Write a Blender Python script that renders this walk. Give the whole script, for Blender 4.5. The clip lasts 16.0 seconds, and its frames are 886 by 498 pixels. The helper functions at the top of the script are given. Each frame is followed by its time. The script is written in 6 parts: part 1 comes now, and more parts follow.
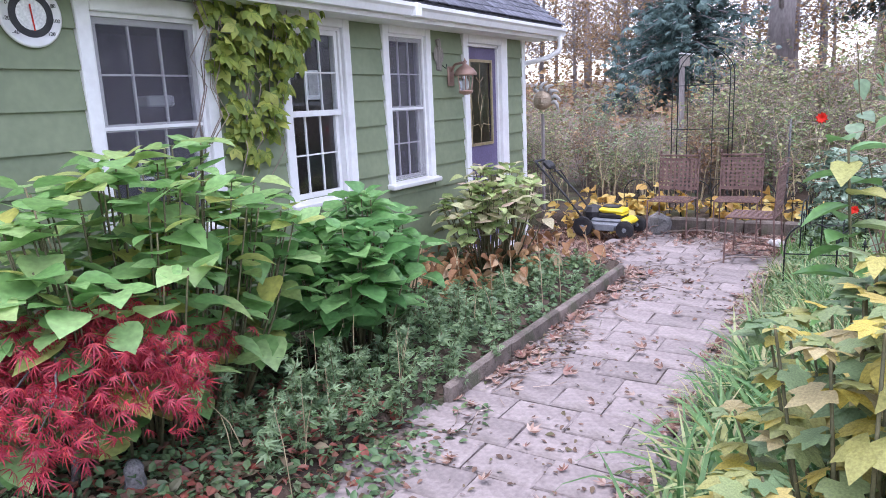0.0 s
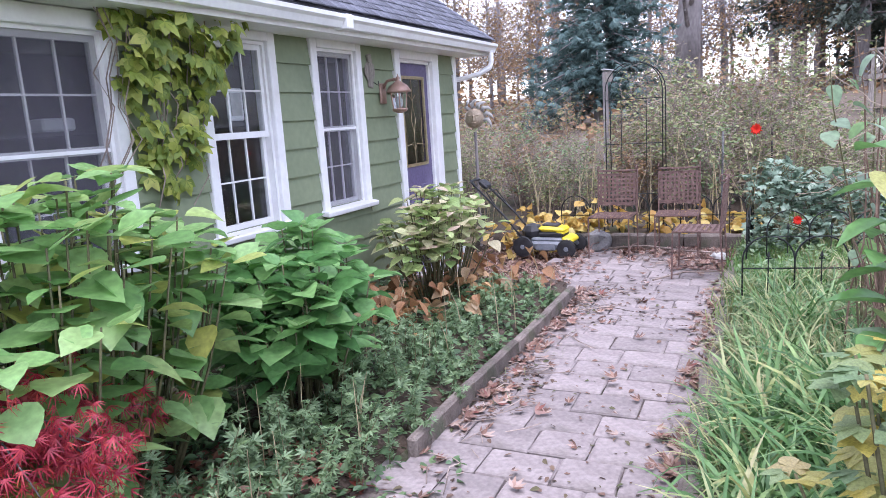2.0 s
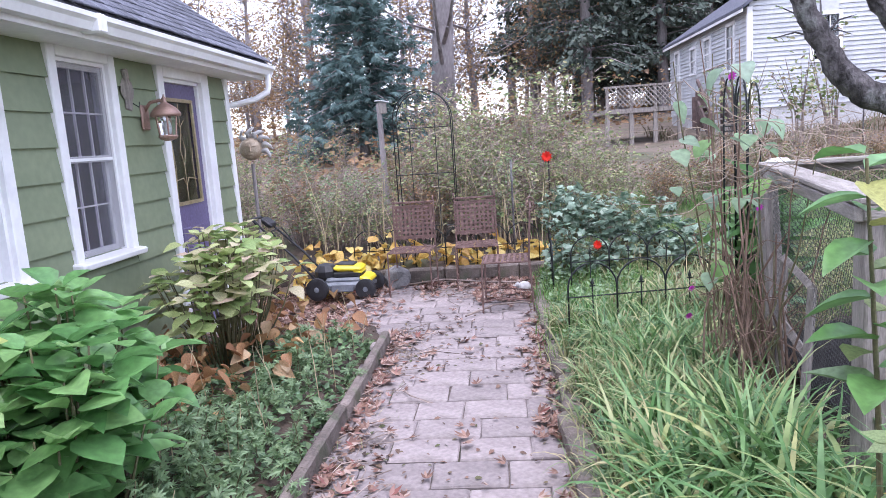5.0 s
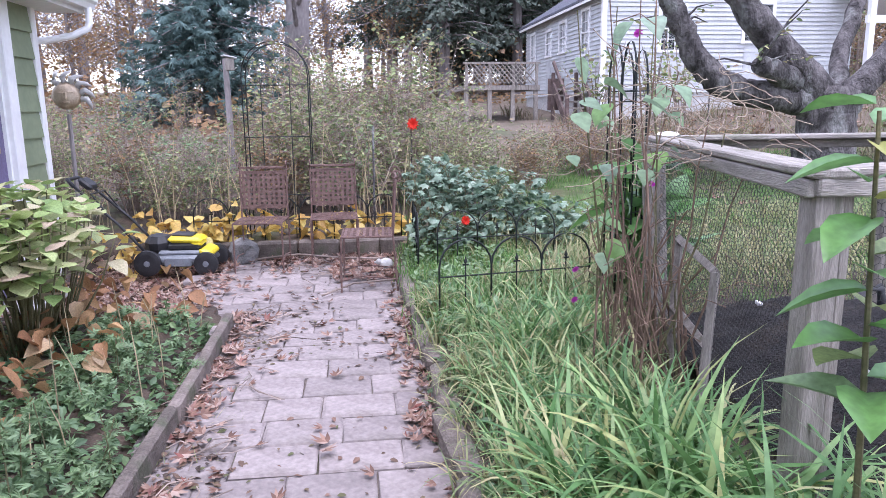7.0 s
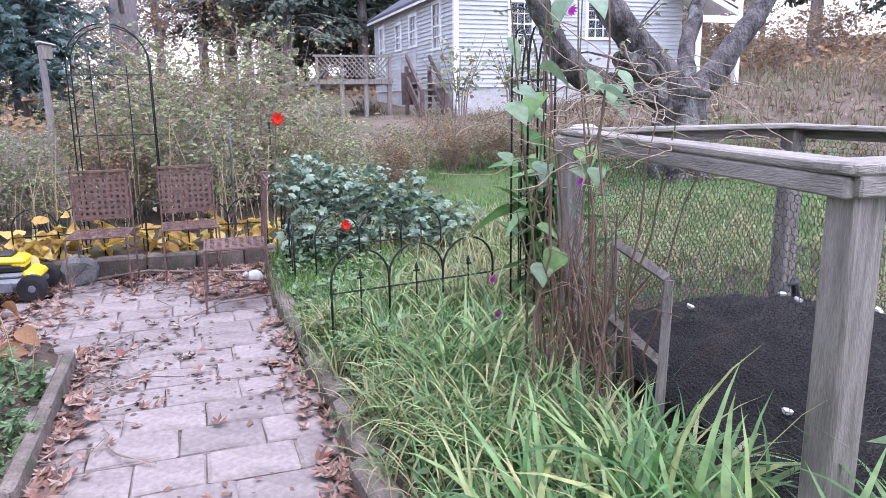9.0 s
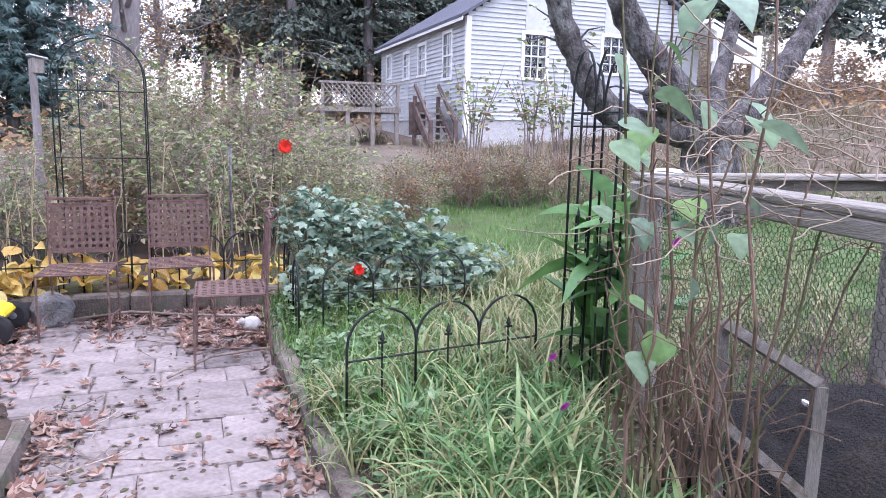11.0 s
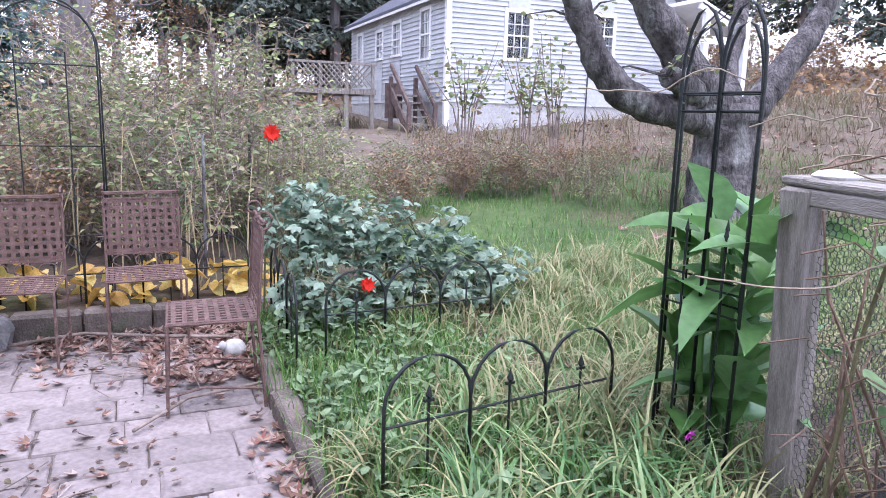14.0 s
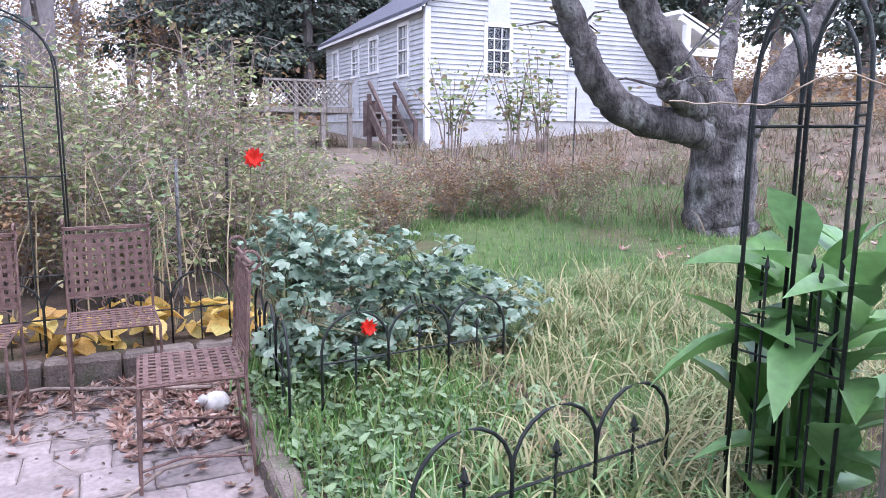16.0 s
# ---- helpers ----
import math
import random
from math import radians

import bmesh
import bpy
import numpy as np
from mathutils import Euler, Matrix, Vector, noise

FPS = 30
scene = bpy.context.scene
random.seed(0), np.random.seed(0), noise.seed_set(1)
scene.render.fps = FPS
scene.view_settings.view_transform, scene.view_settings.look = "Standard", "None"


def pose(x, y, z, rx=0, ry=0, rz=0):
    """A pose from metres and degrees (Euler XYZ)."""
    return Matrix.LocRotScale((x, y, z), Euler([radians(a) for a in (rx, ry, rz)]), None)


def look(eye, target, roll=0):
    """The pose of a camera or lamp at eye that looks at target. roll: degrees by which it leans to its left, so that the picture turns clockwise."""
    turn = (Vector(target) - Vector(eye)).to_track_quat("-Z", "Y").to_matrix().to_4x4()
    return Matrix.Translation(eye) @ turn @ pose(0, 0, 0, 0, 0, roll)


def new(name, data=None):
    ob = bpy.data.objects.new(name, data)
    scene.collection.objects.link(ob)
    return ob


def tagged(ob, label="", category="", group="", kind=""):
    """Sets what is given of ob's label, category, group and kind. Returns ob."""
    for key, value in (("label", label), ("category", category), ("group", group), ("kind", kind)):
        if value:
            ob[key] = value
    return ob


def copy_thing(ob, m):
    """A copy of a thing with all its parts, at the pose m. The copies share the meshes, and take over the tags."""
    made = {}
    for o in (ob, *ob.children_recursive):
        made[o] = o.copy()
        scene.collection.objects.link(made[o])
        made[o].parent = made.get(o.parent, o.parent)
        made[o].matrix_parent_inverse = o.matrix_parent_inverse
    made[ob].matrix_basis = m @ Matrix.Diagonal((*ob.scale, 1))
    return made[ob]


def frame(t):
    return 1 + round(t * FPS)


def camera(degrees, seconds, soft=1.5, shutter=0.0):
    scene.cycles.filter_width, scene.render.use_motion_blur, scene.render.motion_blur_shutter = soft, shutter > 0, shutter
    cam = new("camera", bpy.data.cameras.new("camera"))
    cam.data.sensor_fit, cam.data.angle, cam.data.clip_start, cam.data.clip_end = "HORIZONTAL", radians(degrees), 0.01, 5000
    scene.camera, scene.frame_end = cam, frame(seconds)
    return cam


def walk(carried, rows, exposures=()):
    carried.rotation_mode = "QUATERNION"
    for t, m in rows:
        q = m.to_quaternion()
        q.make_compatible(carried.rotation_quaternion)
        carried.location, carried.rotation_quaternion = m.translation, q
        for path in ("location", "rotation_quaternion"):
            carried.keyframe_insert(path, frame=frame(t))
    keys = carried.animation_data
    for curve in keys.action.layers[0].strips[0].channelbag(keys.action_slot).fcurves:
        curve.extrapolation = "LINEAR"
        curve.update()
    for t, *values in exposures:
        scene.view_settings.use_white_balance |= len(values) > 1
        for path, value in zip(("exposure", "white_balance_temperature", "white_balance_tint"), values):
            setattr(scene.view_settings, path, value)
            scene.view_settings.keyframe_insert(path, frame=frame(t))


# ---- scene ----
cam = camera(64.0, 16.0, 0.7)
PATH = [
    (0, (0.364, 0.001, 1.654), (-0.665, 1.667, 1.248), -2.5),
    (0.5, (0.28, 0.12, 1.659), (-0.745, 1.808, 1.343), -2.8),
    (1, (0.212, 0.222, 1.636), (-0.77, 1.927, 1.28), -2.2),
    (1.5, (0.12, 0.269, 1.625), (-0.748, 2.028, 1.233), -1.6),
    (2, (-0.028, 0.296, 1.636), (-0.859, 2.079, 1.275), -3.7),
    (2.5, (-0.174, 0.365, 1.618), (-0.888, 2.189, 1.216), -3.6),
    (3, (-0.236, 0.54, 1.613), (-0.939, 2.388, 1.313), -3.0),
    (3.5, (-0.28, 0.659, 1.604), (-0.899, 2.531, 1.266), -2.0),
    (4, (-0.389, 0.732, 1.602), (-0.743, 2.675, 1.289), -2.7),
    (4.2, (-0.452, 0.745, 1.604), (-0.773, 2.696, 1.306), -3.9),
    (6.3, (-0.633, 1.311, 1.495), (-0.62, 3.279, 1.139), 0.4),
    (6.5, (-0.636, 1.36, 1.488), (-0.613, 3.32, 1.088), 0.9),
    (7, (-0.686, 1.466, 1.473), (-0.454, 3.414, 1.083), -0.6),
    (7.5, (-0.811, 1.579, 1.46), (-0.392, 3.492, 1.056), -2.4),
    (8, (-0.833, 1.71, 1.45), (-0.294, 3.582, 0.995), -1.5),
    (8.2, (-0.831, 1.783, 1.453), (-0.272, 3.656, 1.031), -1.5),
    (10.3, (-0.909, 2.498, 1.448), (-0.163, 4.313, 1.062), 0.4),
    (10.5, (-0.875, 2.592, 1.457), (-0.186, 4.439, 1.121), 0.8),
    (11, (-0.834, 2.768, 1.456), (-0.17, 4.626, 1.133), 1.3),
    (11.5, (-0.867, 2.932, 1.458), (-0.095, 4.747, 1.127), 0.8),
    (12, (-0.948, 3.09, 1.461), (-0.156, 4.898, 1.135), -1.5),
    (12.5, (-0.948, 3.216, 1.454), (-0.176, 5.018, 1.055), -0.6),
    (13, (-0.872, 3.419, 1.464), (-0.14, 5.251, 1.138), 0.4),
    (13.5, (-0.837, 3.564, 1.454), (-0.169, 5.415, 1.093), 1.2),
    (14, (-0.888, 3.702, 1.456), (-0.127, 5.515, 1.09), 1.6),
    (14.5, (-0.958, 3.853, 1.465), (-0.079, 5.606, 1.073), -0.7),
    (15, (-0.961, 3.95, 1.455), (-0.057, 5.676, 1.001), -0.3),
    (15.5, (-0.887, 4.088, 1.468), (0.011, 5.842, 1.127), 0.4),
    (16, (-0.864, 4.183, 1.471), (-0.039, 5.976, 1.15), 0.5),
]
EXPOSURES = [(0.0, 1.83, 5900, 23), (3.0, 1.9, 5900, 23), (4.5, 1.86, 5900, 23), (10.0, 1.93, 5800, 24), (16.0, 2.02, 5800, 24)]
walk(cam, [(t, look(eye, target, roll)) for t, eye, target, roll in PATH], EXPOSURES)

# ---- light: a bright overcast autumn afternoon ----
world = bpy.data.worlds.new("world")
scene.world = world
world.use_nodes = True
wn = world.node_tree
sky = wn.nodes.new("ShaderNodeTexSky")
sky.sky_type = "NISHITA"
sky.sun_disc = False
sky.sun_elevation, sky.sun_rotation = radians(76), radians(165)
sky.air_density, sky.dust_density, sky.ozone_density = 1.0, 1.2, 1.0
cloud = wn.nodes.new("ShaderNodeHueSaturation")
cloud.inputs["Saturation"].default_value = 0.4
wn.links.new(sky.outputs["Color"], cloud.inputs["Color"])
wn.links.new(cloud.outputs["Color"], wn.nodes["Background"].inputs["Color"])
wn.nodes["Background"].inputs["Strength"].default_value = 0.15
sun = new("sun", bpy.data.lights.new("sun", "SUN"))
sun.data.energy, sun.data.angle, sun.data.color = 0.7, radians(60), (1.0, 0.97, 0.94)
sun.matrix_world = look((0.8, -2.8, 12), (0, 0, 0))

# ---- materials ----
R = random.Random(5)


def material(name, c1, c2, rough=0.7, scale=6.0, bump=0.15, vary="", metal=0.0, c3=None, through_light=0.0, stretch=(1, 1, 1), amount=0.25, fine=8.0, speckle=1.0, relief=0.02):
    """Two colours mixed by coarse noise, a third one in patches, fine grain in the relief, and an uneven brightness per piece."""
    m = bpy.data.materials.new(name)
    m.use_nodes = True
    t = m.node_tree
    n, l = t.nodes, t.links
    b = n["Principled BSDF"]
    co = n.new("ShaderNodeTexCoord")
    mp = n.new("ShaderNodeMapping")
    mp.inputs["Scale"].default_value = stretch
    l.new(co.outputs["Object"], mp.inputs["Vector"])
    n1 = n.new("ShaderNodeTexNoise")
    n1.inputs["Scale"].default_value, n1.inputs["Detail"].default_value = scale, 6
    l.new(mp.outputs[0], n1.inputs["Vector"])
    n2 = n.new("ShaderNodeTexNoise")
    n2.inputs["Scale"].default_value, n2.inputs["Detail"].default_value = scale * fine, 4
    l.new(mp.outputs[0], n2.inputs["Vector"])
    ramp = n.new("ShaderNodeValToRGB")
    ramp.color_ramp.elements[0].position, ramp.color_ramp.elements[1].position = 0.35, 0.65
    ramp.color_ramp.elements[0].color, ramp.color_ramp.elements[1].color = (*c1, 1), (*c2, 1)
    l.new(n1.outputs[0], ramp.inputs[0])
    col = ramp.outputs[0]
    if c3:
        r3 = n.new("ShaderNodeValToRGB")
        r3.color_ramp.elements[0].position, r3.color_ramp.elements[1].position = 0.56, 0.68
        n3 = n.new("ShaderNodeTexNoise")
        n3.inputs["Scale"].default_value, n3.inputs["Detail"].default_value = scale * 0.43, 8
        l.new(mp.outputs[0], n3.inputs["Vector"])
        l.new(n3.outputs[0], r3.inputs[0])
        mx = n.new("ShaderNodeMixRGB")
        mx.inputs[2].default_value = (*c3, 1)
        l.new(r3.outputs[0], mx.inputs[0])
        l.new(col, mx.inputs[1])
        col = mx.outputs[0]
    grain = n.new("ShaderNodeMapRange")
    grain.inputs[1].default_value, grain.inputs[2].default_value = 0.3, 0.7
    grain.inputs[3].default_value, grain.inputs[4].default_value = 1 - 0.18 * speckle, 1 + 0.15 * speckle
    l.new(n2.outputs[0], grain.inputs[0])
    hs = n.new("ShaderNodeHueSaturation")
    l.new(col, hs.inputs["Color"])
    value = grain.outputs[0]
    if vary:
        info = n.new("ShaderNodeObjectInfo" if vary == "object" else "ShaderNodeNewGeometry")
        out = info.outputs["Random"] if vary == "object" else info.outputs["Random Per Island"]
        mr = n.new("ShaderNodeMapRange")
        mr.inputs[3].default_value, mr.inputs[4].default_value = 1 - amount, 1 + amount
        l.new(out, mr.inputs[0])
        mul = n.new("ShaderNodeMath")
        mul.operation = "MULTIPLY"
        l.new(mr.outputs[0], mul.inputs[0])
        l.new(value, mul.inputs[1])
        value = mul.outputs[0]
    l.new(value, hs.inputs["Value"])
    l.new(hs.outputs[0], b.inputs["Base Color"])
    b.inputs["Roughness"].default_value, b.inputs["Metallic"].default_value = rough, metal
    if bump:
        bp = n.new("ShaderNodeBump")
        bp.inputs["Strength"].default_value, bp.inputs["Distance"].default_value = bump, relief
        l.new(n2.outputs[0], bp.inputs["Height"])
        l.new(bp.outputs[0], b.inputs["Normal"])
    if through_light:
        tr = n.new("ShaderNodeBsdfTranslucent")
        l.new(hs.outputs[0], tr.inputs["Color"])
        ms = n.new("ShaderNodeMixShader")
        ms.inputs[0].default_value = through_light
        l.new(b.outputs[0], ms.inputs[1])
        l.new(tr.outputs[0], ms.inputs[2])
        l.new(ms.outputs[0], n["Material Output"].inputs["Surface"])
    return m


def leaf_material(name, colours, rough=0.45, vary="island", grain=14.0, glass=0.3):
    """Leaves whose colour is drawn leaf by leaf from a row of colours."""
    m = bpy.data.materials.new(name)
    m.use_nodes = True
    n, l = m.node_tree.nodes, m.node_tree.links
    b = n["Principled BSDF"]
    info = n.new("ShaderNodeObjectInfo" if vary == "object" else "ShaderNodeNewGeometry")
    out = info.outputs["Random"] if vary == "object" else info.outputs["Random Per Island"]
    ramp = n.new("ShaderNodeValToRGB")
    e = ramp.color_ramp.elements
    while len(e) < len(colours):
        e.new(0.5)
    for i, c in enumerate(colours):
        e[i].position, e[i].color = i / max(1, len(colours) - 1), (*c, 1)
    l.new(out, ramp.inputs[0])
    co = n.new("ShaderNodeTexCoord")
    nz = n.new("ShaderNodeTexNoise")
    nz.inputs["Scale"].default_value, nz.inputs["Detail"].default_value = grain, 5
    l.new(co.outputs["Object"], nz.inputs["Vector"])
    mr = n.new("ShaderNodeMapRange")
    mr.inputs[1].default_value, mr.inputs[2].default_value, mr.inputs[3].default_value, mr.inputs[4].default_value = 0.3, 0.7, 0.75, 1.25
    l.new(nz.outputs[0], mr.inputs[0])
    hs = n.new("ShaderNodeHueSaturation")
    l.new(ramp.outputs[0], hs.inputs["Color"])
    l.new(mr.outputs[0], hs.inputs["Value"])
    l.new(hs.outputs[0], b.inputs["Base Color"])
    b.inputs["Roughness"].default_value = rough
    tr = n.new("ShaderNodeBsdfTranslucent")
    l.new(hs.outputs[0], tr.inputs["Color"])
    ms = n.new("ShaderNodeMixShader")
    ms.inputs[0].default_value = glass
    l.new(b.outputs[0], ms.inputs[1])
    l.new(tr.outputs[0], ms.inputs[2])
    l.new(ms.outputs[0], n["Material Output"].inputs["Surface"])
    return m


def glass_material(name, tint=(0.9, 0.93, 0.95)):
    m = bpy.data.materials.new(name)
    m.use_nodes = True
    b = m.node_tree.nodes["Principled BSDF"]
    b.inputs["Base Color"].default_value = (*tint, 1)
    b.inputs["Roughness"].default_value = 0.03
    b.inputs["Transmission Weight"].default_value = 1.0
    b.inputs["IOR"].default_value = 1.45
    return m


GREEN = material("green_siding_paint", (0.185, 0.222, 0.135), (0.213, 0.25, 0.153), 0.6, 2.5, 0.04, "object", amount=0.04, c3=(0.17, 0.205, 0.122), speckle=0.4)
WHITE = material("white_trim_paint", (0.74, 0.73, 0.74), (0.82, 0.82, 0.82), 0.5, 3, 0.02, c3=(0.68, 0.67, 0.66), speckle=0.2)
SHINGLE = material("slate_grey_shingle", (0.075, 0.078, 0.10), (0.12, 0.125, 0.155), 0.85, 7, 0.5, "object", amount=0.35)
PURPLE = material("purple_door_paint", (0.12, 0.10, 0.19), (0.145, 0.12, 0.225), 0.45, 5, 0.08)
BRASS = material("antique_brass", (0.42, 0.35, 0.2), (0.55, 0.46, 0.28), 0.4, 20, 0.1, metal=0.7)
COPPER = material("weathered_copper_paint", (0.32, 0.2, 0.16), (0.4, 0.26, 0.21), 0.45, 18, 0.2, metal=0.4)
GLASS = glass_material("window_glass")
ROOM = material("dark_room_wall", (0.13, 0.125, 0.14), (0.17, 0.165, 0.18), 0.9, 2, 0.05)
PAVER = material("grey_pink_paver", (0.225, 0.19, 0.185), (0.305, 0.262, 0.252), 0.85, 4, 0.4, "object", amount=0.14, c3=(0.15, 0.125, 0.115))
KERB = material("old_kerb_concrete", (0.115, 0.094, 0.08), (0.2, 0.165, 0.145), 0.9, 9, 0.6, "object", c3=(0.09, 0.1, 0.06))
SOIL = material("garden_soil", (0.045, 0.033, 0.025), (0.10, 0.07, 0.05), 0.95, 5, 0.8, c3=(0.07, 0.08, 0.035))
SLOPE = material("bare_slope_soil", (0.10, 0.08, 0.058), (0.17, 0.13, 0.1), 0.95, 1.6, 0.8, c3=(0.075, 0.085, 0.04))
LAWN = material("lawn_ground", (0.05, 0.085, 0.022), (0.085, 0.13, 0.04), 0.95, 1.2, 0.8, c3=(0.13, 0.10, 0.06))
COMPOST = material("black_compost", (0.008, 0.007, 0.008), (0.024, 0.019, 0.019), 0.95, 12, 1.0, c3=(0.035, 0.026, 0.02), relief=0.05)
RUST = material("rusted_iron", (0.14, 0.085, 0.075), (0.23, 0.145, 0.125), 0.75, 22, 0.5, metal=0.3)
IRON = material("black_green_iron", (0.012, 0.016, 0.016), (0.03, 0.035, 0.033), 0.6, 25, 0.3, metal=0.3)
OLDWOOD = material("grey_weathered_wood", (0.21, 0.185, 0.165), (0.33, 0.295, 0.265), 0.85, 7, 0.5, stretch=(6, 6, 0.7), c3=(0.15, 0.14, 0.11))
RAILWOOD = material("grey_weathered_rail", (0.25, 0.225, 0.205), (0.38, 0.345, 0.31), 0.85, 7, 0.5, stretch=(6, 0.7, 6), c3=(0.17, 0.17, 0.12))
BARK = material("apple_bark", (0.035, 0.03, 0.03), (0.15, 0.135, 0.135), 0.95, 8, 1.0, stretch=(1, 1, 0.55), c3=(0.26, 0.26, 0.25), relief=0.06, fine=4.0)
FARBARK = material("woodland_bark", (0.17, 0.15, 0.148), (0.31, 0.28, 0.275), 0.95, 3, 0.5, "object", stretch=(1, 1, 0.3))
TWIG = material("dead_brown_twigs", (0.16, 0.125, 0.105), (0.34, 0.27, 0.235), 0.9, 6, 0.2, "island", amount=0.4)
STEM = material("green_brown_stem", (0.09, 0.09, 0.04), (0.16, 0.14, 0.07), 0.7, 12, 0.2)
STRAW = material("dry_straw", (0.33, 0.26, 0.15), (0.46, 0.38, 0.24), 0.8, 8, 0.2, "island", amount=0.3)
DEADSTALK = material("dead_brown_stalk", (0.13, 0.085, 0.06), (0.25, 0.165, 0.12), 0.9, 9, 0.3, stretch=(3, 3, 0.6))
TENDRIL = material("dead_tendril", (0.24, 0.19, 0.14), (0.36, 0.29, 0.22), 0.8, 8, 0.2)
CLAP = material("white_clapboard", (0.45, 0.46, 0.475), (0.52, 0.53, 0.54), 0.6, 2, 0.05, "object", amount=0.07, c3=(0.4, 0.4, 0.41), speckle=0.4)
YELLOW = material("yellow_plastic", (0.78, 0.62, 0.02), (0.85, 0.70, 0.05), 0.35, 10, 0.03)
GREYP = material("grey_plastic", (0.16, 0.175, 0.20), (0.21, 0.225, 0.25), 0.45, 12, 0.05)
BLACKP = material("black_plastic", (0.015, 0.015, 0.018), (0.03, 0.03, 0.034), 0.5, 14, 0.1)
WHITEP = material("white_plastic", (0.7, 0.7, 0.7), (0.8, 0.8, 0.8), 0.4, 10, 0.05)
GOLDSUN = material("bronze_sun_metal", (0.36, 0.28, 0.2), (0.52, 0.43, 0.33), 0.5, 16, 0.2, metal=0.5)
STONE = material("grey_field_stone", (0.13, 0.13, 0.13), (0.24, 0.23, 0.23), 0.9, 8, 0.8)
WIRE = material("galvanised_wire", (0.03, 0.034, 0.032), (0.08, 0.08, 0.078), 0.6, 30, 0.0, metal=0.6)
# near-black: the gloom inside the neighbour's rooms is put into the colour
ROOMSHADE = material("painted_room_shade", (0.02, 0.022, 0.03), (0.035, 0.037, 0.045), 0.9, 2, 0.05)
SAND = material("dirty_joint_sand", (0.12, 0.095, 0.08), (0.2, 0.165, 0.145), 0.95, 6, 0.6, c3=(0.08, 0.085, 0.045))
REDWOOD = material("faded_red_stain", (0.085, 0.058, 0.052), (0.15, 0.105, 0.095), 0.85, 7, 0.4)
CONCRETE = material("pale_foundation", (0.42, 0.41, 0.4), (0.52, 0.51, 0.5), 0.9, 3, 0.3)

HYD = leaf_material("hydrangea_leaf", [(0.13, 0.27, 0.085), (0.19, 0.37, 0.12), (0.24, 0.43, 0.15), (0.29, 0.48, 0.19), (0.33, 0.5, 0.2), (0.38, 0.5, 0.18), (0.54, 0.53, 0.14)], 0.38, "object", 5, glass=0.4)
HYDDARK = leaf_material("dark_hydrangea_leaf", [(0.1, 0.24, 0.08), (0.15, 0.33, 0.11), (0.21, 0.41, 0.145), (0.28, 0.47, 0.18)], 0.33, "object", 5, glass=0.4)
HYDPALE = leaf_material("fading_hydrangea_leaf", [(0.2, 0.3, 0.1), (0.32, 0.42, 0.15), (0.43, 0.49, 0.22), (0.52, 0.49, 0.3), (0.55, 0.42, 0.33)], 0.5, "object")
VINE = leaf_material("vine_leaf", [(0.12, 0.19, 0.035), (0.2, 0.27, 0.045), (0.30, 0.36, 0.06), (0.40, 0.42, 0.09)], 0.5, "island")
MAPLE = leaf_material("red_maple_leaf", [(0.26, 0.02, 0.045), (0.38, 0.03, 0.06), (0.5, 0.06, 0.09), (0.56, 0.07, 0.06)], 0.5, "island")
COVER = leaf_material("ground_cover_leaf", [(0.07, 0.13, 0.06), (0.11, 0.2, 0.085), (0.17, 0.26, 0.11), (0.14, 0.23, 0.13)], 0.55)
MUM = leaf_material("grey_green_leaf", [(0.1, 0.165, 0.08), (0.17, 0.265, 0.125), (0.26, 0.36, 0.2), (0.17, 0.26, 0.11)], 0.6)
STRAWB = leaf_material("reddened_ground_leaf", [(0.09, 0.14, 0.06), (0.16, 0.2, 0.11), (0.26, 0.16, 0.11), (0.32, 0.07, 0.05), (0.22, 0.13, 0.1)], 0.55)
LITTER = leaf_material("fallen_oak_leaf", [(0.10, 0.05, 0.036), (0.19, 0.10, 0.07), (0.27, 0.16, 0.115), (0.4, 0.31, 0.26), (0.18, 0.055, 0.042)], 0.7, glass=0.1)
YELLEAF = leaf_material("yellowing_shrub_leaf", [(0.14, 0.22, 0.1), (0.2, 0.29, 0.14), (0.28, 0.33, 0.13), (0.4, 0.38, 0.12), (0.56, 0.45, 0.08), (0.45, 0.38, 0.2)], 0.5, "object")
BLADE = leaf_material("daylily_blade", [(0.06, 0.145, 0.045), (0.1, 0.22, 0.07), (0.17, 0.31, 0.11), (0.28, 0.39, 0.16), (0.5, 0.46, 0.24)], 0.45)
DRYBLADE = leaf_material("dry_grass_blade", [(0.13, 0.2, 0.08), (0.22, 0.28, 0.12), (0.29, 0.29, 0.14), (0.42, 0.36, 0.2), (0.25, 0.28, 0.13)], 0.6)
TURF = leaf_material("lawn_blade", [(0.08, 0.19, 0.045), (0.12, 0.26, 0.06), (0.18, 0.32, 0.09), (0.3, 0.31, 0.13)], 0.6)
CANNA = leaf_material("broad_green_leaf", [(0.1, 0.23, 0.06), (0.15, 0.31, 0.09), (0.2, 0.36, 0.17)], 0.35, "object", 6)
HEART = leaf_material("heart_leaf", [(0.13, 0.23, 0.09), (0.2, 0.3, 0.17), (0.23, 0.32, 0.23), (0.17, 0.32, 0.07)], 0.45, "object", 3)
MALLOW = leaf_material("blue_green_leaf", [(0.1, 0.17, 0.11), (0.17, 0.255, 0.18), (0.25, 0.345, 0.25), (0.35, 0.43, 0.33)], 0.5)
THICKET = leaf_material("thicket_leaf", [(0.12, 0.165, 0.075), (0.21, 0.27, 0.115), (0.3, 0.36, 0.16), (0.38, 0.36, 0.18), (0.3, 0.2, 0.15)], 0.65)
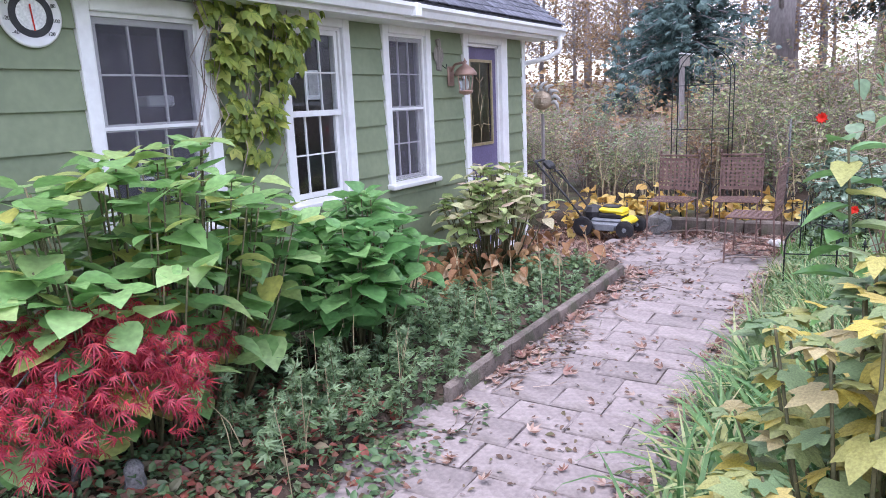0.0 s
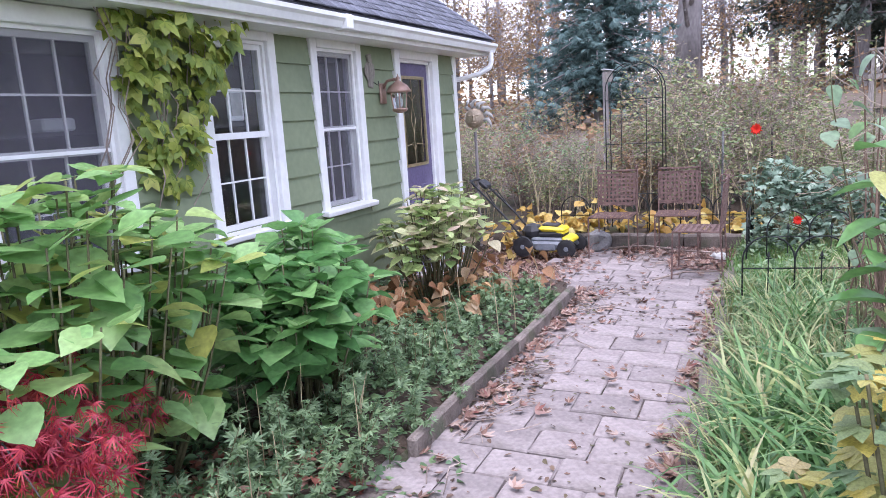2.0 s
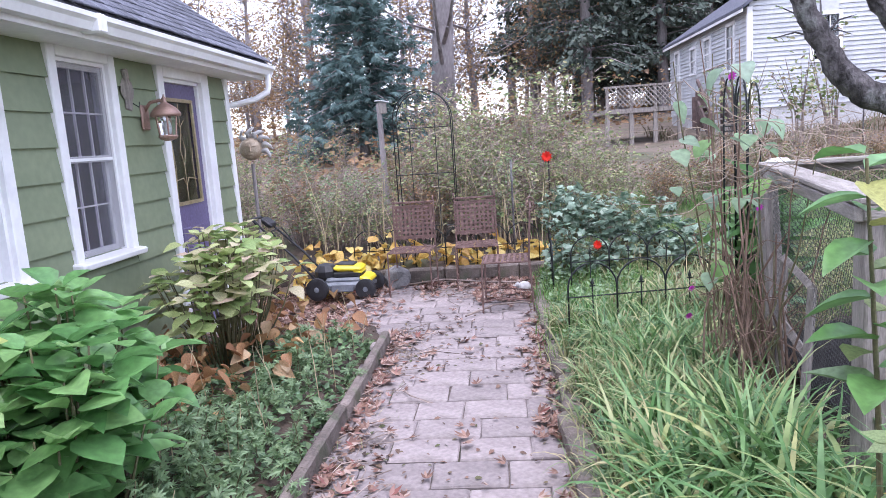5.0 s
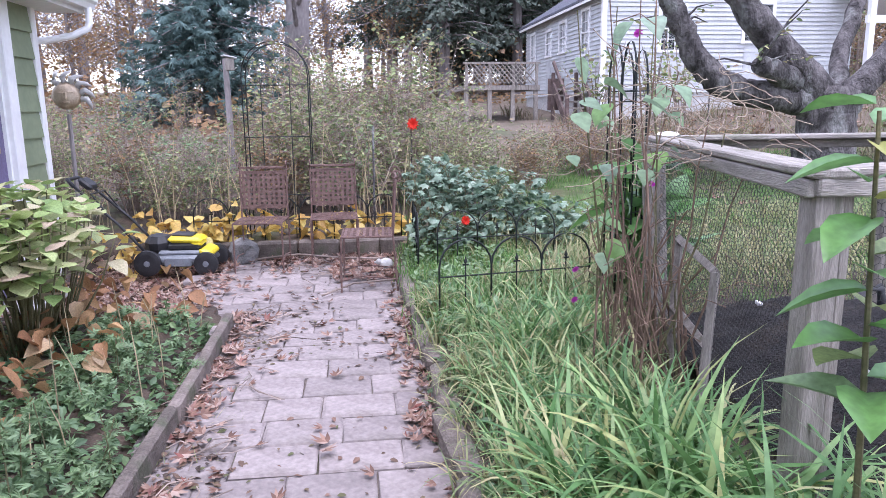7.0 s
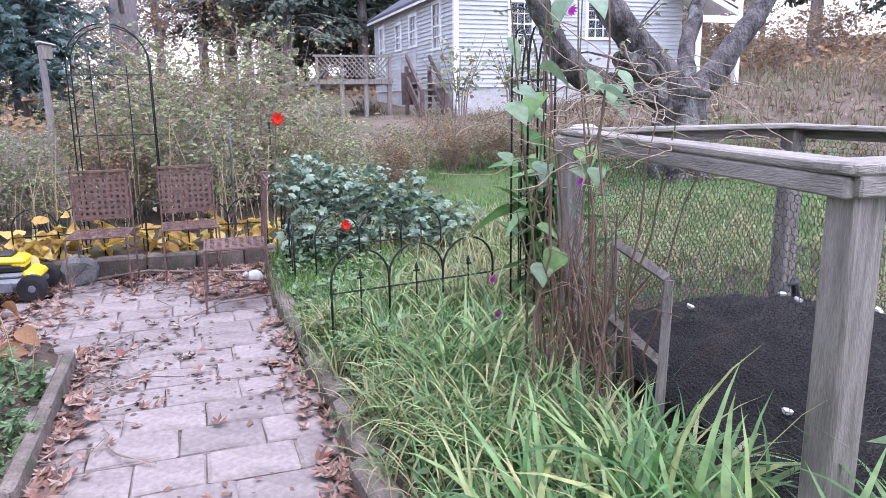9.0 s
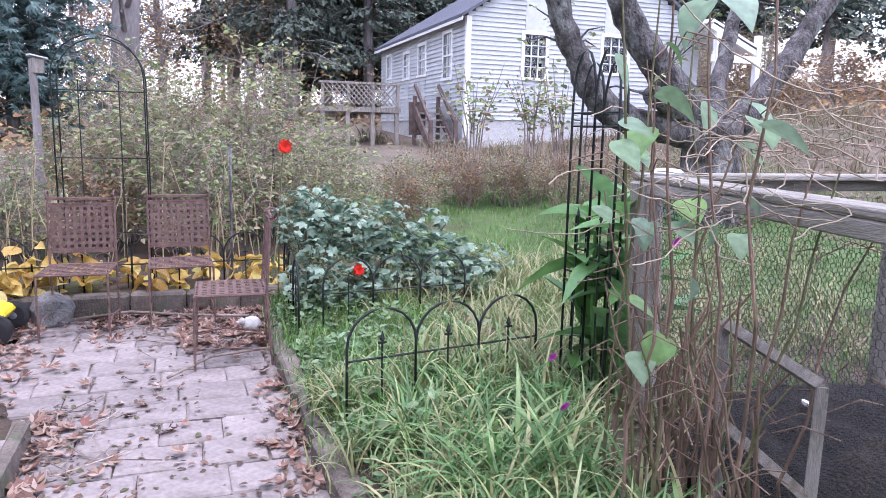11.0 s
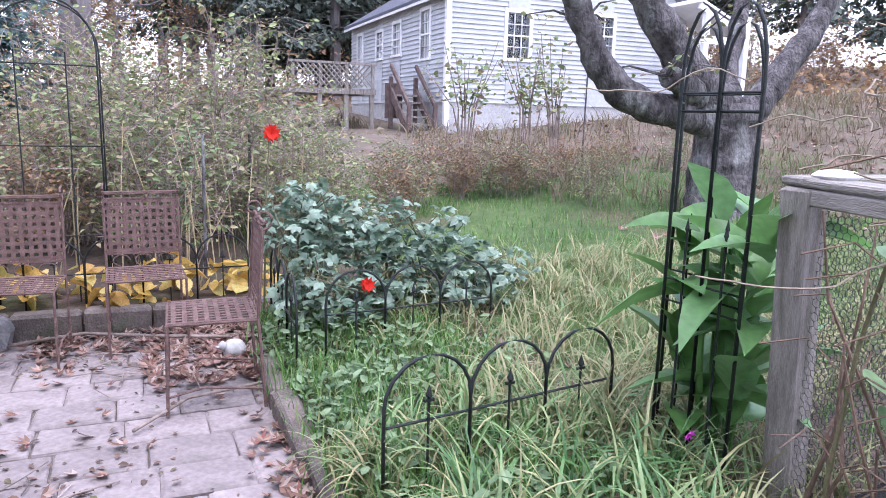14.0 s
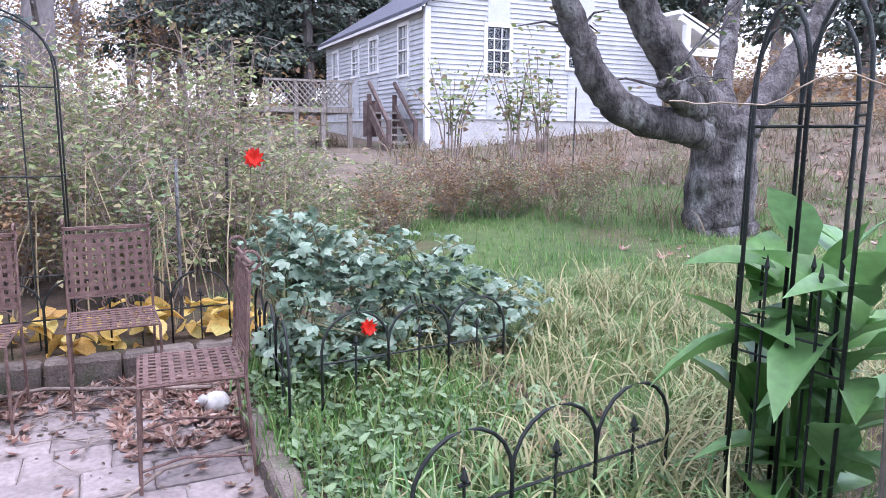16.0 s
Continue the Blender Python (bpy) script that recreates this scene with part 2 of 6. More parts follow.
ORANGEF = leaf_material("autumn_wood_leaf", [(0.17, 0.11, 0.07), (0.3, 0.18, 0.1), (0.4, 0.26, 0.13), (0.22, 0.19, 0.1)], 0.7)
SPRUCE = leaf_material("blue_spruce_needle", [(0.065, 0.115, 0.11), (0.10, 0.165, 0.155), (0.15, 0.22, 0.2)], 0.7)
PINE = leaf_material("dark_pine_needle", [(0.06, 0.08, 0.066), (0.09, 0.12, 0.095), (0.13, 0.155, 0.12)], 0.8, glass=0.1)
REDPETAL = leaf_material("red_petal", [(0.65, 0.03, 0.02), (0.8, 0.06, 0.03)], 0.5)
PINKPETAL = leaf_material("magenta_petal", [(0.5, 0.03, 0.4), (0.62, 0.08, 0.52)], 0.5)


SCR = bpy.data.materials.new("fine_screen_mesh")
SCR.use_nodes = True
_n, _l = SCR.node_tree.nodes, SCR.node_tree.links
_n["Principled BSDF"].inputs["Base Color"].default_value = (0.16, 0.15, 0.19, 1)
_n["Principled BSDF"].inputs["Roughness"].default_value = 0.6
_t = _n.new("ShaderNodeBsdfTransparent")
_m = _n.new("ShaderNodeMixShader")
_m.inputs[0].default_value = 0.22
_l.new(_t.outputs[0], _m.inputs[1])
_l.new(_n["Principled BSDF"].outputs[0], _m.inputs[2])
_l.new(_m.outputs[0], _n["Material Output"].inputs["Surface"])

# ---- mesh helpers ----
class Geo:
    """Gathers vertices and faces of one mesh."""

    def __init__(self):
        self.v, self.f, self.count = [], [], 0

    def add(self, verts, faces):
        base = self.count
        self.v.append(np.asarray(verts, dtype=float))
        self.f.append((np.asarray(faces) + base).tolist() if len(set(map(len, faces))) == 1 else [[i + base for i in f] for f in faces])
        self.count += len(verts)
        return self

    def box(self, c, s, rot=(0, 0, 0), bevel=0.0):
        """A box about c of size s, its long edges broken when bevel is given."""
        x, y, z = (a / 2 for a in s)
        b = min(bevel, x * 0.8, y * 0.8, z * 0.8)
        if b <= 0:
            v = [(i, j, k) for k in (-z, z) for j in (-y, y) for i in (-x, x)]
            f = [(0, 2, 3, 1), (4, 5, 7, 6), (0, 1, 5, 4), (2, 6, 7, 3), (0, 4, 6, 2), (1, 3, 7, 5)]
        else:
            ring = [(-x + b, -y), (x - b, -y), (x, -y + b), (x, y - b), (x - b, y), (-x + b, y), (-x, y - b), (-x, -y + b)]
            v = [(p[0] * q, p[1] * w, k) for k, q, w in ((-z, 1 - b / x, 1 - b / y), (-z + b, 1, 1), (z - b, 1, 1), (z, 1 - b / x, 1 - b / y)) for p in ring]
            f = [tuple(range(7, -1, -1)), tuple(range(24, 32))]
            f += [(r * 8 + i, r * 8 + (i + 1) % 8, r * 8 + 8 + (i + 1) % 8, r * 8 + 8 + i) for r in range(3) for i in range(8)]
        m = pose(*c, *rot)
        return self.add([tuple(m @ Vector(p)) for p in v], f)

    def tube(self, pts, radii, n=6, cap=True):
        pts = np.asarray(pts, dtype=float)
        k = len(pts)
        radii = np.full(k, radii) if np.isscalar(radii) else np.asarray(radii)
        t = np.gradient(pts, axis=0)
        t /= np.maximum(np.linalg.norm(t, axis=1, keepdims=True), 1e-9)
        ref = np.array([0.0, 0.0, 1.0]) if abs(t[0, 2]) < 0.9 else np.array([1.0, 0.0, 0.0])
        u = np.cross(t, ref)
        u /= np.maximum(np.linalg.norm(u, axis=1, keepdims=True), 1e-9)
        w = np.cross(t, u)
        a = np.linspace(0, 2 * np.pi, n, endpoint=False)
        ring = pts[:, None, :] + radii[:, None, None] * (np.cos(a)[None, :, None] * u[:, None, :] + np.sin(a)[None, :, None] * w[:, None, :])
        f = [(r * n + i, r * n + (i + 1) % n, r * n + n + (i + 1) % n, r * n + n + i) for r in range(k - 1) for i in range(n)]
        self.add(ring.reshape(-1, 3), f)
        if cap and n > 2:
            self.f.append([[self.count - k * n + i for i in range(n - 1, -1, -1)], [self.count - n + i for i in range(n)]])
        return self

    def lathe(self, c, prof, n=16, axis="z"):
        """Turns a row of (radius, height) about an axis through c."""
        v = []
        for r, h in prof:
            for i in range(n):
                p, q = r * math.cos(2 * math.pi * i / n), r * math.sin(2 * math.pi * i / n)
                v.append((p, q, h) if axis == "z" else (h, p, q) if axis == "x" else (q, h, p))
        k = len(prof)
        f = [(r * n + i, r * n + (i + 1) % n, r * n + n + (i + 1) % n, r * n + n + i) for r in range(k - 1) for i in range(n)]
        f += [tuple(range(n - 1, -1, -1)), tuple(range((k - 1) * n, k * n))]
        return self.add(np.asarray(v) + np.asarray(c), f)

    def scatter(self, shape, pos, along, normal, size):
        """Sets one small shape at many places; along: its y, normal: its z."""
        tv, tf = shape
        pos, along, normal = (np.asarray(a, dtype=float) for a in (pos, along, normal))
        size = np.broadcast_to(np.asarray(size, dtype=float), (len(pos),))
        along = along / np.maximum(np.linalg.norm(along, axis=1, keepdims=True), 1e-9)
        side = np.cross(along, normal)
        side /= np.maximum(np.linalg.norm(side, axis=1, keepdims=True), 1e-9)
        up = np.cross(side, along)
        v = pos[:, None, :] + size[:, None, None] * (tv[None, :, 0:1] * side[:, None] + tv[None, :, 1:2] * along[:, None] + tv[None, :, 2:3] * up[:, None])
        f = [[i + k * len(tv) for i in face] for k in range(len(pos)) for face in tf]
        self.v.append(v.reshape(-1, 3))
        self.f.append([[i + self.count for i in face] for face in f])
        self.count += len(pos) * len(tv)
        return self

    def mesh(self, name, smooth=False):
        me = bpy.data.meshes.new(name)
        v = np.concatenate(self.v) if self.v else np.zeros((0, 3))
        me.from_pydata(v.tolist(), [], [f for g in self.f for f in g])
        if smooth:
            me.polygons.foreach_set("use_smooth", [True] * len(me.polygons))
        me.update()
        return me


def part(name, geo, mat, parent=None, label="", smooth=False):
    """One mesh object under a thing or a part."""
    me = geo if isinstance(geo, bpy.types.Mesh) else geo.mesh(name, smooth)
    if mat and not me.materials:
        me.materials.append(mat)
    ob = new(name, me)
    if parent:
        ob.parent = parent
    return tagged(ob, label)


def thing(name, label, category, at=(0, 0, 0), rz=0, group="", kind=""):
    ob = new(name)
    ob.matrix_basis = pose(*at, 0, 0, rz)
    ob.empty_display_size = 0.1
    return tagged(ob, label, category, group, kind)


def leaf_shape(outline, fold=0.12, droop=0.25, rows=None):
    """A leaf from (y, half width) rows: a folded blade with its midrib along y, drooping to its tip."""
    v, f = [], []
    for y, w in outline:
        z = -droop * y * y
        v += [(-w, y, z + fold * w), (0, y, z), (w, y, z + fold * w)]
    for i in range(len(outline) - 1):
        a = i * 3
        f += [(a, a + 1, a + 4, a + 3), (a + 1, a + 2, a + 5, a + 4)]
    return np.array(v, dtype=float), f


OVATE = leaf_shape([(0, 0.02), (0.12, 0.26), (0.34, 0.40), (0.58, 0.36), (0.8, 0.19), (1, 0.0)], 0.3, 0.14)
WIDE = leaf_shape([(0, 0.02), (0.08, 0.2), (0.26, 0.38), (0.5, 0.41), (0.72, 0.29), (0.88, 0.12), (1, 0.0)], 0.16, 0.22)
HEARTY = leaf_shape([(-0.2, 0.2), (-0.16, 0.34), (-0.04, 0.46), (0.14, 0.5), (0.34, 0.44), (0.55, 0.32), (0.75, 0.18), (0.9, 0.07), (1, 0.0)], 0.1, 0.2)
SMALL = leaf_shape([(0, 0.02), (0.35, 0.28), (0.75, 0.2), (1, 0.0)], 0.3, 0.2)
BROAD = leaf_shape([(0, 0.03), (0.12, 0.12), (0.35, 0.21), (0.6, 0.2), (0.82, 0.11), (1, 0.0)], 0.4, 0.35)
CLUMP = leaf_shape([(0, 0.1), (0.4, 0.5), (1, 0.1)], 0.5, 0.4)


def fan_shape(lobes, w=0.14, spread=75, inner=0.3, droop=0.25):
    """A lobed leaf: slim fingers spread from the stalk."""
    v, f = [], []
    for k in range(lobes):
        a = radians(-spread + 2 * spread * k / (lobes - 1))
        n = 1 - 0.35 * abs(a) / radians(spread)
        for y, h in ((0, 0.03), (inner, w), (0.65, w * 0.7), (1, 0)):
            for s in (-1, 1):
                x0, y0 = s * h, y * n
                v.append((x0 * math.cos(a) + y0 * math.sin(a), -x0 * math.sin(a) + y0 * math.cos(a), -droop * y * y))
        b = k * 8
        f += [(b + 2 * i, b + 2 * i + 1, b + 2 * i + 3, b + 2 * i + 2) for i in range(3)]
    return np.array(v, dtype=float), f


LOBED = fan_shape(5, 0.3, 100, 0.38, 0.25)
FINGERS = fan_shape(7, 0.04, 85, 0.4, 0.5)
FEATHER = fan_shape(5, 0.1, 70, 0.5, 0.2)
SPRIG = fan_shape(7, 0.09, 80, 0.5, 0.25)
OAK = fan_shape(5, 0.13, 60, 0.4, -0.2)
FLOWER = fan_shape(9, 0.24, 160, 0.5, -0.4)


def blade_shape(arc, w):
    v, f = [], []
    for i in range(7):
        s = i / 6
        a = arc * s
        y = math.sin(a) / arc
        z = (1 - math.cos(a)) / arc
        h = w * (1 - s ** 2.2)
        v += [(-h, z, y), (h, z, y)]
    f = [(2 * i, 2 * i + 1, 2 * i + 3, 2 * i + 2) for i in range(6)]
    return np.array(v, dtype=float), f


BLADES = [blade_shape(a, w) for a, w in ((1.1, 0.015), (1.7, 0.017), (2.3, 0.018), (2.9, 0.016))]
TURFS = [blade_shape(0.6, 0.03), blade_shape(1.2, 0.03)]
NR = np.random.RandomState(11)


def spread_dirs(n, up=0.3):
    a = NR.uniform(0, 2 * np.pi, n)
    return np.stack([np.cos(a), np.sin(a), NR.normal(up, 0.35, n)], 1)


def ups(n, lean=0.45):
    return np.stack([NR.normal(0, lean, n), NR.normal(0, lean, n), np.ones(n)], 1)


def height(x, y):
    """The height of the ground: flat path and patio, raised beds, a lawn that climbs to the neighbour's house and the woods."""
    def ease(a, b, t):
        s = min(1, max(0, (t - a) / (b - a)))
        return s * s * (3 - 2 * s)
    z = -0.06
    left = 0.17 * ease(-1.6, -1.9, x) * (1 - ease(6.2, 7.4, y))
    right = 0.17 * ease(-0.34, -0.22, x) + 0.1 * ease(-0.2, 0.6, x) + 0.12 * ease(1, 6, x)
    back = 0.2 * ease(8.62, 8.75, y)
    z += max(left, right, back)
    z += 0.3 * ease(9, 13, y) + 0.5 * ease(12, 16.5, y) + 0.05 * max(0, y - 18) + 0.10 * max(0, x - 5.5) * ease(8, 12, y)
    return z + 0.03 * noise.noise((x * 0.9, y * 0.9, 0)) * ease(0.0, 0.3, abs(x + 0.95) - 0.7)


# ---- ground ----
def build_ground():
    xs = sorted(set([round(v, 3) for v in np.arange(-5, 8, 0.2)] + [-0.34, -0.3, -0.26, -0.22, -1.62, -1.7, -1.8] + [-400, -150, -70, -45, -32, -24, -18, -13, -10, -8, -6.5, 9, 10, 12, 14, 17, 20, 25, 32, 45, 70, 150, 400]))
    ys = sorted(set([round(v, 3) for v in np.arange(-3, 16, 0.2)] + [8.66, 8.7, 8.75] + [-300, -100, -40, -20, -12, -8, -5, 17, 18, 19, 20, 22, 24, 27, 30, 35, 42, 50, 65, 90, 130, 200, 400]))
    nx = len(xs)
    v = [(x, y, height(min(max(x, -40), 40), min(y, 60))) for y in ys for x in xs]
    f = [(j * nx + i, j * nx + i + 1, (j + 1) * nx + i + 1, (j + 1) * nx + i) for j in range(len(ys) - 1) for i in range(nx - 1)]
    g = Geo().add(v, f)
    ob = part("ground", g, SOIL, smooth=True)
    ob.data.materials.append(LAWN)
    ob.data.materials.append(SLOPE)
    for p in ob.data.polygons:
        c = p.center
        if (c.x > 0.9 and c.y > 6.3) or c.y > 13 or c.x < -9:
            p.material_index = 1
        if c.y > 12.6 or (c.x > 6.5 and c.y > 9.5):
            p.material_index = 2
    tagged(ob, "bare garden soil running into grassy lawn", "ground", kind="structure")


build_ground()

# paving: courses across the path, and a wider patio before the chairs
paving = thing("pavement", "grey pink concrete pavers with leaves and moss in the joints", "paving", kind="structure")
part("joint_sand", Geo().box((-1.15, 4.5, -0.043), (1.62, 8.1, 0.05)), SAND, paving)
PR = random.Random(3)
paver_meshes = []
for k in range(6):
    def paver_mesh(w, d, seed):
        q = random.Random(seed)
        g = Geo().box((0, 0, -0.02), (w, d, 0.04), (0, 0, 0), 0.008)
        me = g.mesh("paver")
        for vert in me.vertices:
            vert.co.x += q.uniform(-0.006, 0.006)
            vert.co.y += q.uniform(-0.006, 0.006)
        me.materials.append(PAVER)
        return me
    paver_meshes.append([paver_mesh(0.358, 0.265, k), paver_mesh(0.283, 0.265, k + 20), paver_mesh(0.2, 0.265, k + 40)])
row, y = 0, 0.4
while y < 8.55:
    x = -1.56 + (0.0, -0.19, -0.07, -0.26)[row % 4]
    x_end = -0.34
    if y > 6.55:
        x -= 0.43
    while x < x_end:
        kind = PR.choices((0, 1, 2), (8, 2, 0.4))[0]
        w = (0.358, 0.283, 0.2)[kind]
        if x + w > x_end + 0.06:
            kind = 2
            w = 0.2
        if x + w < x_end + 0.2:
            ob = new("paver", PR.choice(paver_meshes)[kind])
            ob.parent = paving
            ob.matrix_basis = pose(x + w / 2 + 0.006, y + 0.131, PR.uniform(-0.006, 0.004), PR.gauss(0, 0.5), PR.gauss(0, 0.5), PR.gauss(0, 0.5))
        x += w + 0.008
    y += 0.272
    row += 1

# kerbs along both beds, each block an object
left_kerb = thing("kerb", "dark weathered wooden bed edging with moss", "kerb", kind="structure")
blocks = [Geo().box((0, 0, 0), (0.06, 0.78, 0.16), (0, 0, 0), 0.012).mesh("edging_block"), Geo().box((0, 0, 0), (0.12, 0.6, 0.17), (0, 0, 0), 0.02).mesh("edging_block")]
for m in blocks:
    m.materials.append(KERB)
for i in range(4):
    part("edging_block", blocks[0], None, left_kerb).matrix_basis = pose(-1.60 + PR.uniform(-0.012, 0.012), 3.55 + i * 0.79, 0.03, PR.gauss(0, 1), 0, PR.gauss(0, 1))
right_kerb = thing("kerb", "low mossy stone edging of the grass bed", "kerb", kind="structure")
for i in range(9):
    part("edging_block", blocks[1], None, right_kerb).matrix_basis = pose(-0.29 + PR.uniform(-0.02, 0.02), 2.4 + i * 0.62, 0.02, PR.gauss(0, 1.5), 0, PR.gauss(0, 2))
back_wall = thing("retaining_wall", "low rough brown block wall behind the chairs", "wall", kind="structure")
for i in range(6):
    g = Geo().box((0, 0, 0), (0.40, 0.14, 0.2), (0, 0, 0), 0.02)
    part("wall_block", g, KERB, back_wall).matrix_basis = pose(-2.35 + i * 0.415, 8.68 + PR.uniform(-0.01, 0.01), 0.07, 0, PR.gauss(0, 1), PR.gauss(0, 2))
rock = Geo().lathe((0, 0, 0), [(0.12, 0), (0.15, 0.05), (0.145, 0.14), (0.12, 0.22), (0.05, 0.27)], 7)
rock.v[0] = rock.v[0] + np.array([[0.035 * noise.noise(Vector(p) * 9 + Vector((k * 3.0, 0, 0))) for k in range(3)] for p in rock.v[0]])
field_stone = tagged(part("field_stone", rock, STONE), "rough grey field stone beside the low wall", "stone")
field_stone.matrix_basis = pose(-1.83, 8.5, -0.03, 6, 4, 20)
field_stone.scale = (1.0, 0.7, 1.0)

# ---- green house ----
WX = -3.35          # outer face of the siding
Y0, Y1, EAVE = -2.6, 8.02, 2.36
WINS = [(2.36, 3.27, 0.90, 2.32), (3.87, 4.68, 0.91, 2.36), (5.13, 5.90, 0.91, 2.36)]   # outside of the casings
DOOR = (6.52, 7.52, 0.05, 2.34)
house = thing("house", "small green clapboard cottage with white trim and grey shingles", "house", kind="structure")


def wall_pieces(holes, y0, y1, z0, z1):
    """The rectangles left of a wall once its openings are cut out."""
    cuts = sorted(set([y0, y1] + [h[0] for h in holes] + [h[1] for h in holes]))
    out = []
    for a, b in zip(cuts, cuts[1:]):
        zs = [(h[2], h[3]) for h in holes if h[0] < (a + b) / 2 < h[1]]
        z = z0
        for p, q in sorted(zs):
            if p > z:
                out.append((a, b, z, p))
            z = q
        if z < z1:
            out.append((a, b, z, z1))
    return out


g = Geo()
holes = [(a + 0.05, b - 0.05, c + 0.05, d - 0.05) for a, b, c, d in WINS] + [(DOOR[0] + 0.08, DOOR[1] - 0.08, DOOR[2], DOOR[3] - 0.06)]
for a, b, c, d in wall_pieces(holes, Y0, Y1, -0.1, EAVE + 0.1):
    g.box((WX - 0.09, (a + b) / 2, (c + d) / 2), (0.13, b - a, d - c))
wall_front = part("wall_east", g, GREEN, house)
for nm, c, s in (("wall_north", (-5.2, Y1 - 0.075, 1.2), (3.55, 0.13, 2.6)), ("wall_south", (-5.2, Y0 + 0.065, 1.2), (3.55, 0.13, 2.6)), ("wall_west", (-7.0, 2.7, 1.2), (0.13, 10.5, 2.6))):
    part(nm, Geo().box(c, s), GREEN, house)
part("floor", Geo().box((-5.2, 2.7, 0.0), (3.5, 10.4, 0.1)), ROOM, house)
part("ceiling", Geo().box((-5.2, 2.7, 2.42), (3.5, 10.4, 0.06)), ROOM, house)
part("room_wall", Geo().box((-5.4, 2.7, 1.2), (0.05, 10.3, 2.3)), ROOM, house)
gable = Geo().add([(-3.42, Y1 - 0.02, 2.4), (-6.9, Y1 - 0.02, 2.4), (-5.2, Y1 - 0.02, 3.8), (-3.42, Y1 - 0.14, 2.4), (-6.9, Y1 - 0.14, 2.4), (-5.2, Y1 - 0.14, 3.8)],
                  [(0, 2, 1), (3, 4, 5)])
part("gable", gable, GREEN, house)

# siding: each course a tapered board between the openings
COURSE = 0.214
trim_holes = WINS + [DOOR]
z = -0.02
while z < EAVE:
    top = min(z + COURSE, EAVE + 0.02)
    for a, b, c, d in wall_pieces([h for h in trim_holes], Y0, Y1 - 0.07, z, top):
        if d - c < 0.02:
            continue
        t0 = 0.024 if c == z else 0.006
        v = [(WX - 0.023, a, c), (WX + t0, a, c), (WX + 0.002, a, d), (WX - 0.023, a, d), (WX - 0.023, b, c), (WX + t0, b, c), (WX + 0.002, b, d), (WX - 0.023, b, d)]
        f = [(0, 1, 2, 3), (7, 6, 5, 4), (0, 4, 5, 1), (1, 5, 6, 2), (2, 6, 7, 3), (3, 7, 4, 0)]
        part("siding_board", Geo().add(v, f), GREEN, wall_front)
    z += COURSE
part("corner_board", Geo().box((WX - 0.02, Y1 - 0.03, 1.17), (0.1, 0.085, 2.42), (0, 0, 0), 0.006), WHITE, house)


def sash_window(win, name, screen):
    """A double-hung window with casing, sill, two sashes of two by three panes, and a room behind it."""
    a, b, c, d = win
    w = thing(name, "white double-hung sash window with narrow glazing bars", "window", kind="structure")
    cw = 0.085
    for nm, cc, s in (("casing", ((a + cw / 2), (c + d) / 2), (cw, d - c)), ("casing", ((b - cw / 2), (c + d) / 2), (cw, d - c)), ("casing", ((a + b) / 2, d - 0.05), (b - a - 2 * cw, 0.10))):
        part(nm, Geo().box((WX + 0.012, cc[0], cc[1]), (0.05, s[0], s[1]), (0, 0, 0), 0.006), WHITE, w)
    part("window_sill", Geo().box((WX + 0.03, (a + b) / 2, c + 0.02), (0.12, b - a + 0.05, 0.045), (0, 8, 0), 0.008), WHITE, w)
    ia, ib, ic, idd = a + cw, b - cw, c + 0.045, d - 0.1
    part("jamb", Geo().box((WX - 0.05, ia + 0.012, (ic + idd) / 2), (0.1, 0.024, idd - ic)).box((WX - 0.05, ib - 0.012, (ic + idd) / 2), (0.1, 0.024, idd - ic))
         .box((WX - 0.05, (ia + ib) / 2, idd - 0.012), (0.1, ib - ia - 0.05, 0.024)), WHITE, w)
    mid = (ic + idd) / 2
    for lo, hi, x in ((mid - 0.02, idd - 0.02, WX - 0.035), (ic, mid + 0.02, WX - 0.07)):
        sash = part("sash", Geo().box((x, ia + 0.04, (lo + hi) / 2), (0.03, 0.035, hi - lo)).box((x, ib - 0.04, (lo + hi) / 2), (0.03, 0.035, hi - lo))
                    .box((x, (ia + ib) / 2, lo + 0.022), (0.03, ib - ia - 0.115, 0.044)).box((x, (ia + ib) / 2, hi - 0.02), (0.03, ib - ia - 0.115, 0.04)), WHITE, w)
        p0, p1, q0, q1 = ia + 0.0575, ib - 0.0575, lo + 0.044, hi - 0.04
        for k in (1, 2):
            part("glazing_bar", Geo().box((x, p0 + (p1 - p0) * k / 3, (q0 + q1) / 2), (0.018, 0.011, q1 - q0)), WHITE, sash)
        part("glazing_bar", Geo().box((x + 0.001, (p0 + p1) / 2, (q0 + q1) / 2), (0.017, p1 - p0, 0.011)), WHITE, sash)
        pane = part("pane", Geo().box((x - 0.004, (p0 + p1) / 2, (q0 + q1) / 2), (0.004, p1 - p0, q1 - q0)), GLASS, sash)
        pane.visible_shadow = False
    if screen:
        part("insect_screen", Geo().box((WX - 0.014, (ia + ib) / 2, (ic + idd) / 2), (0.002, ib - ia - 0.05, idd - ic - 0.03)), SCR, w, "grey insect screen")
        part("screen_rim", Geo().box((WX - 0.014, (ia + ib) / 2, mid), (0.008, ib - ia - 0.05, 0.02)), WHITE, w)


for i, wn_ in enumerate(WINS):
    sash_window(wn_, "window_%d" % (i + 1), i != 1)
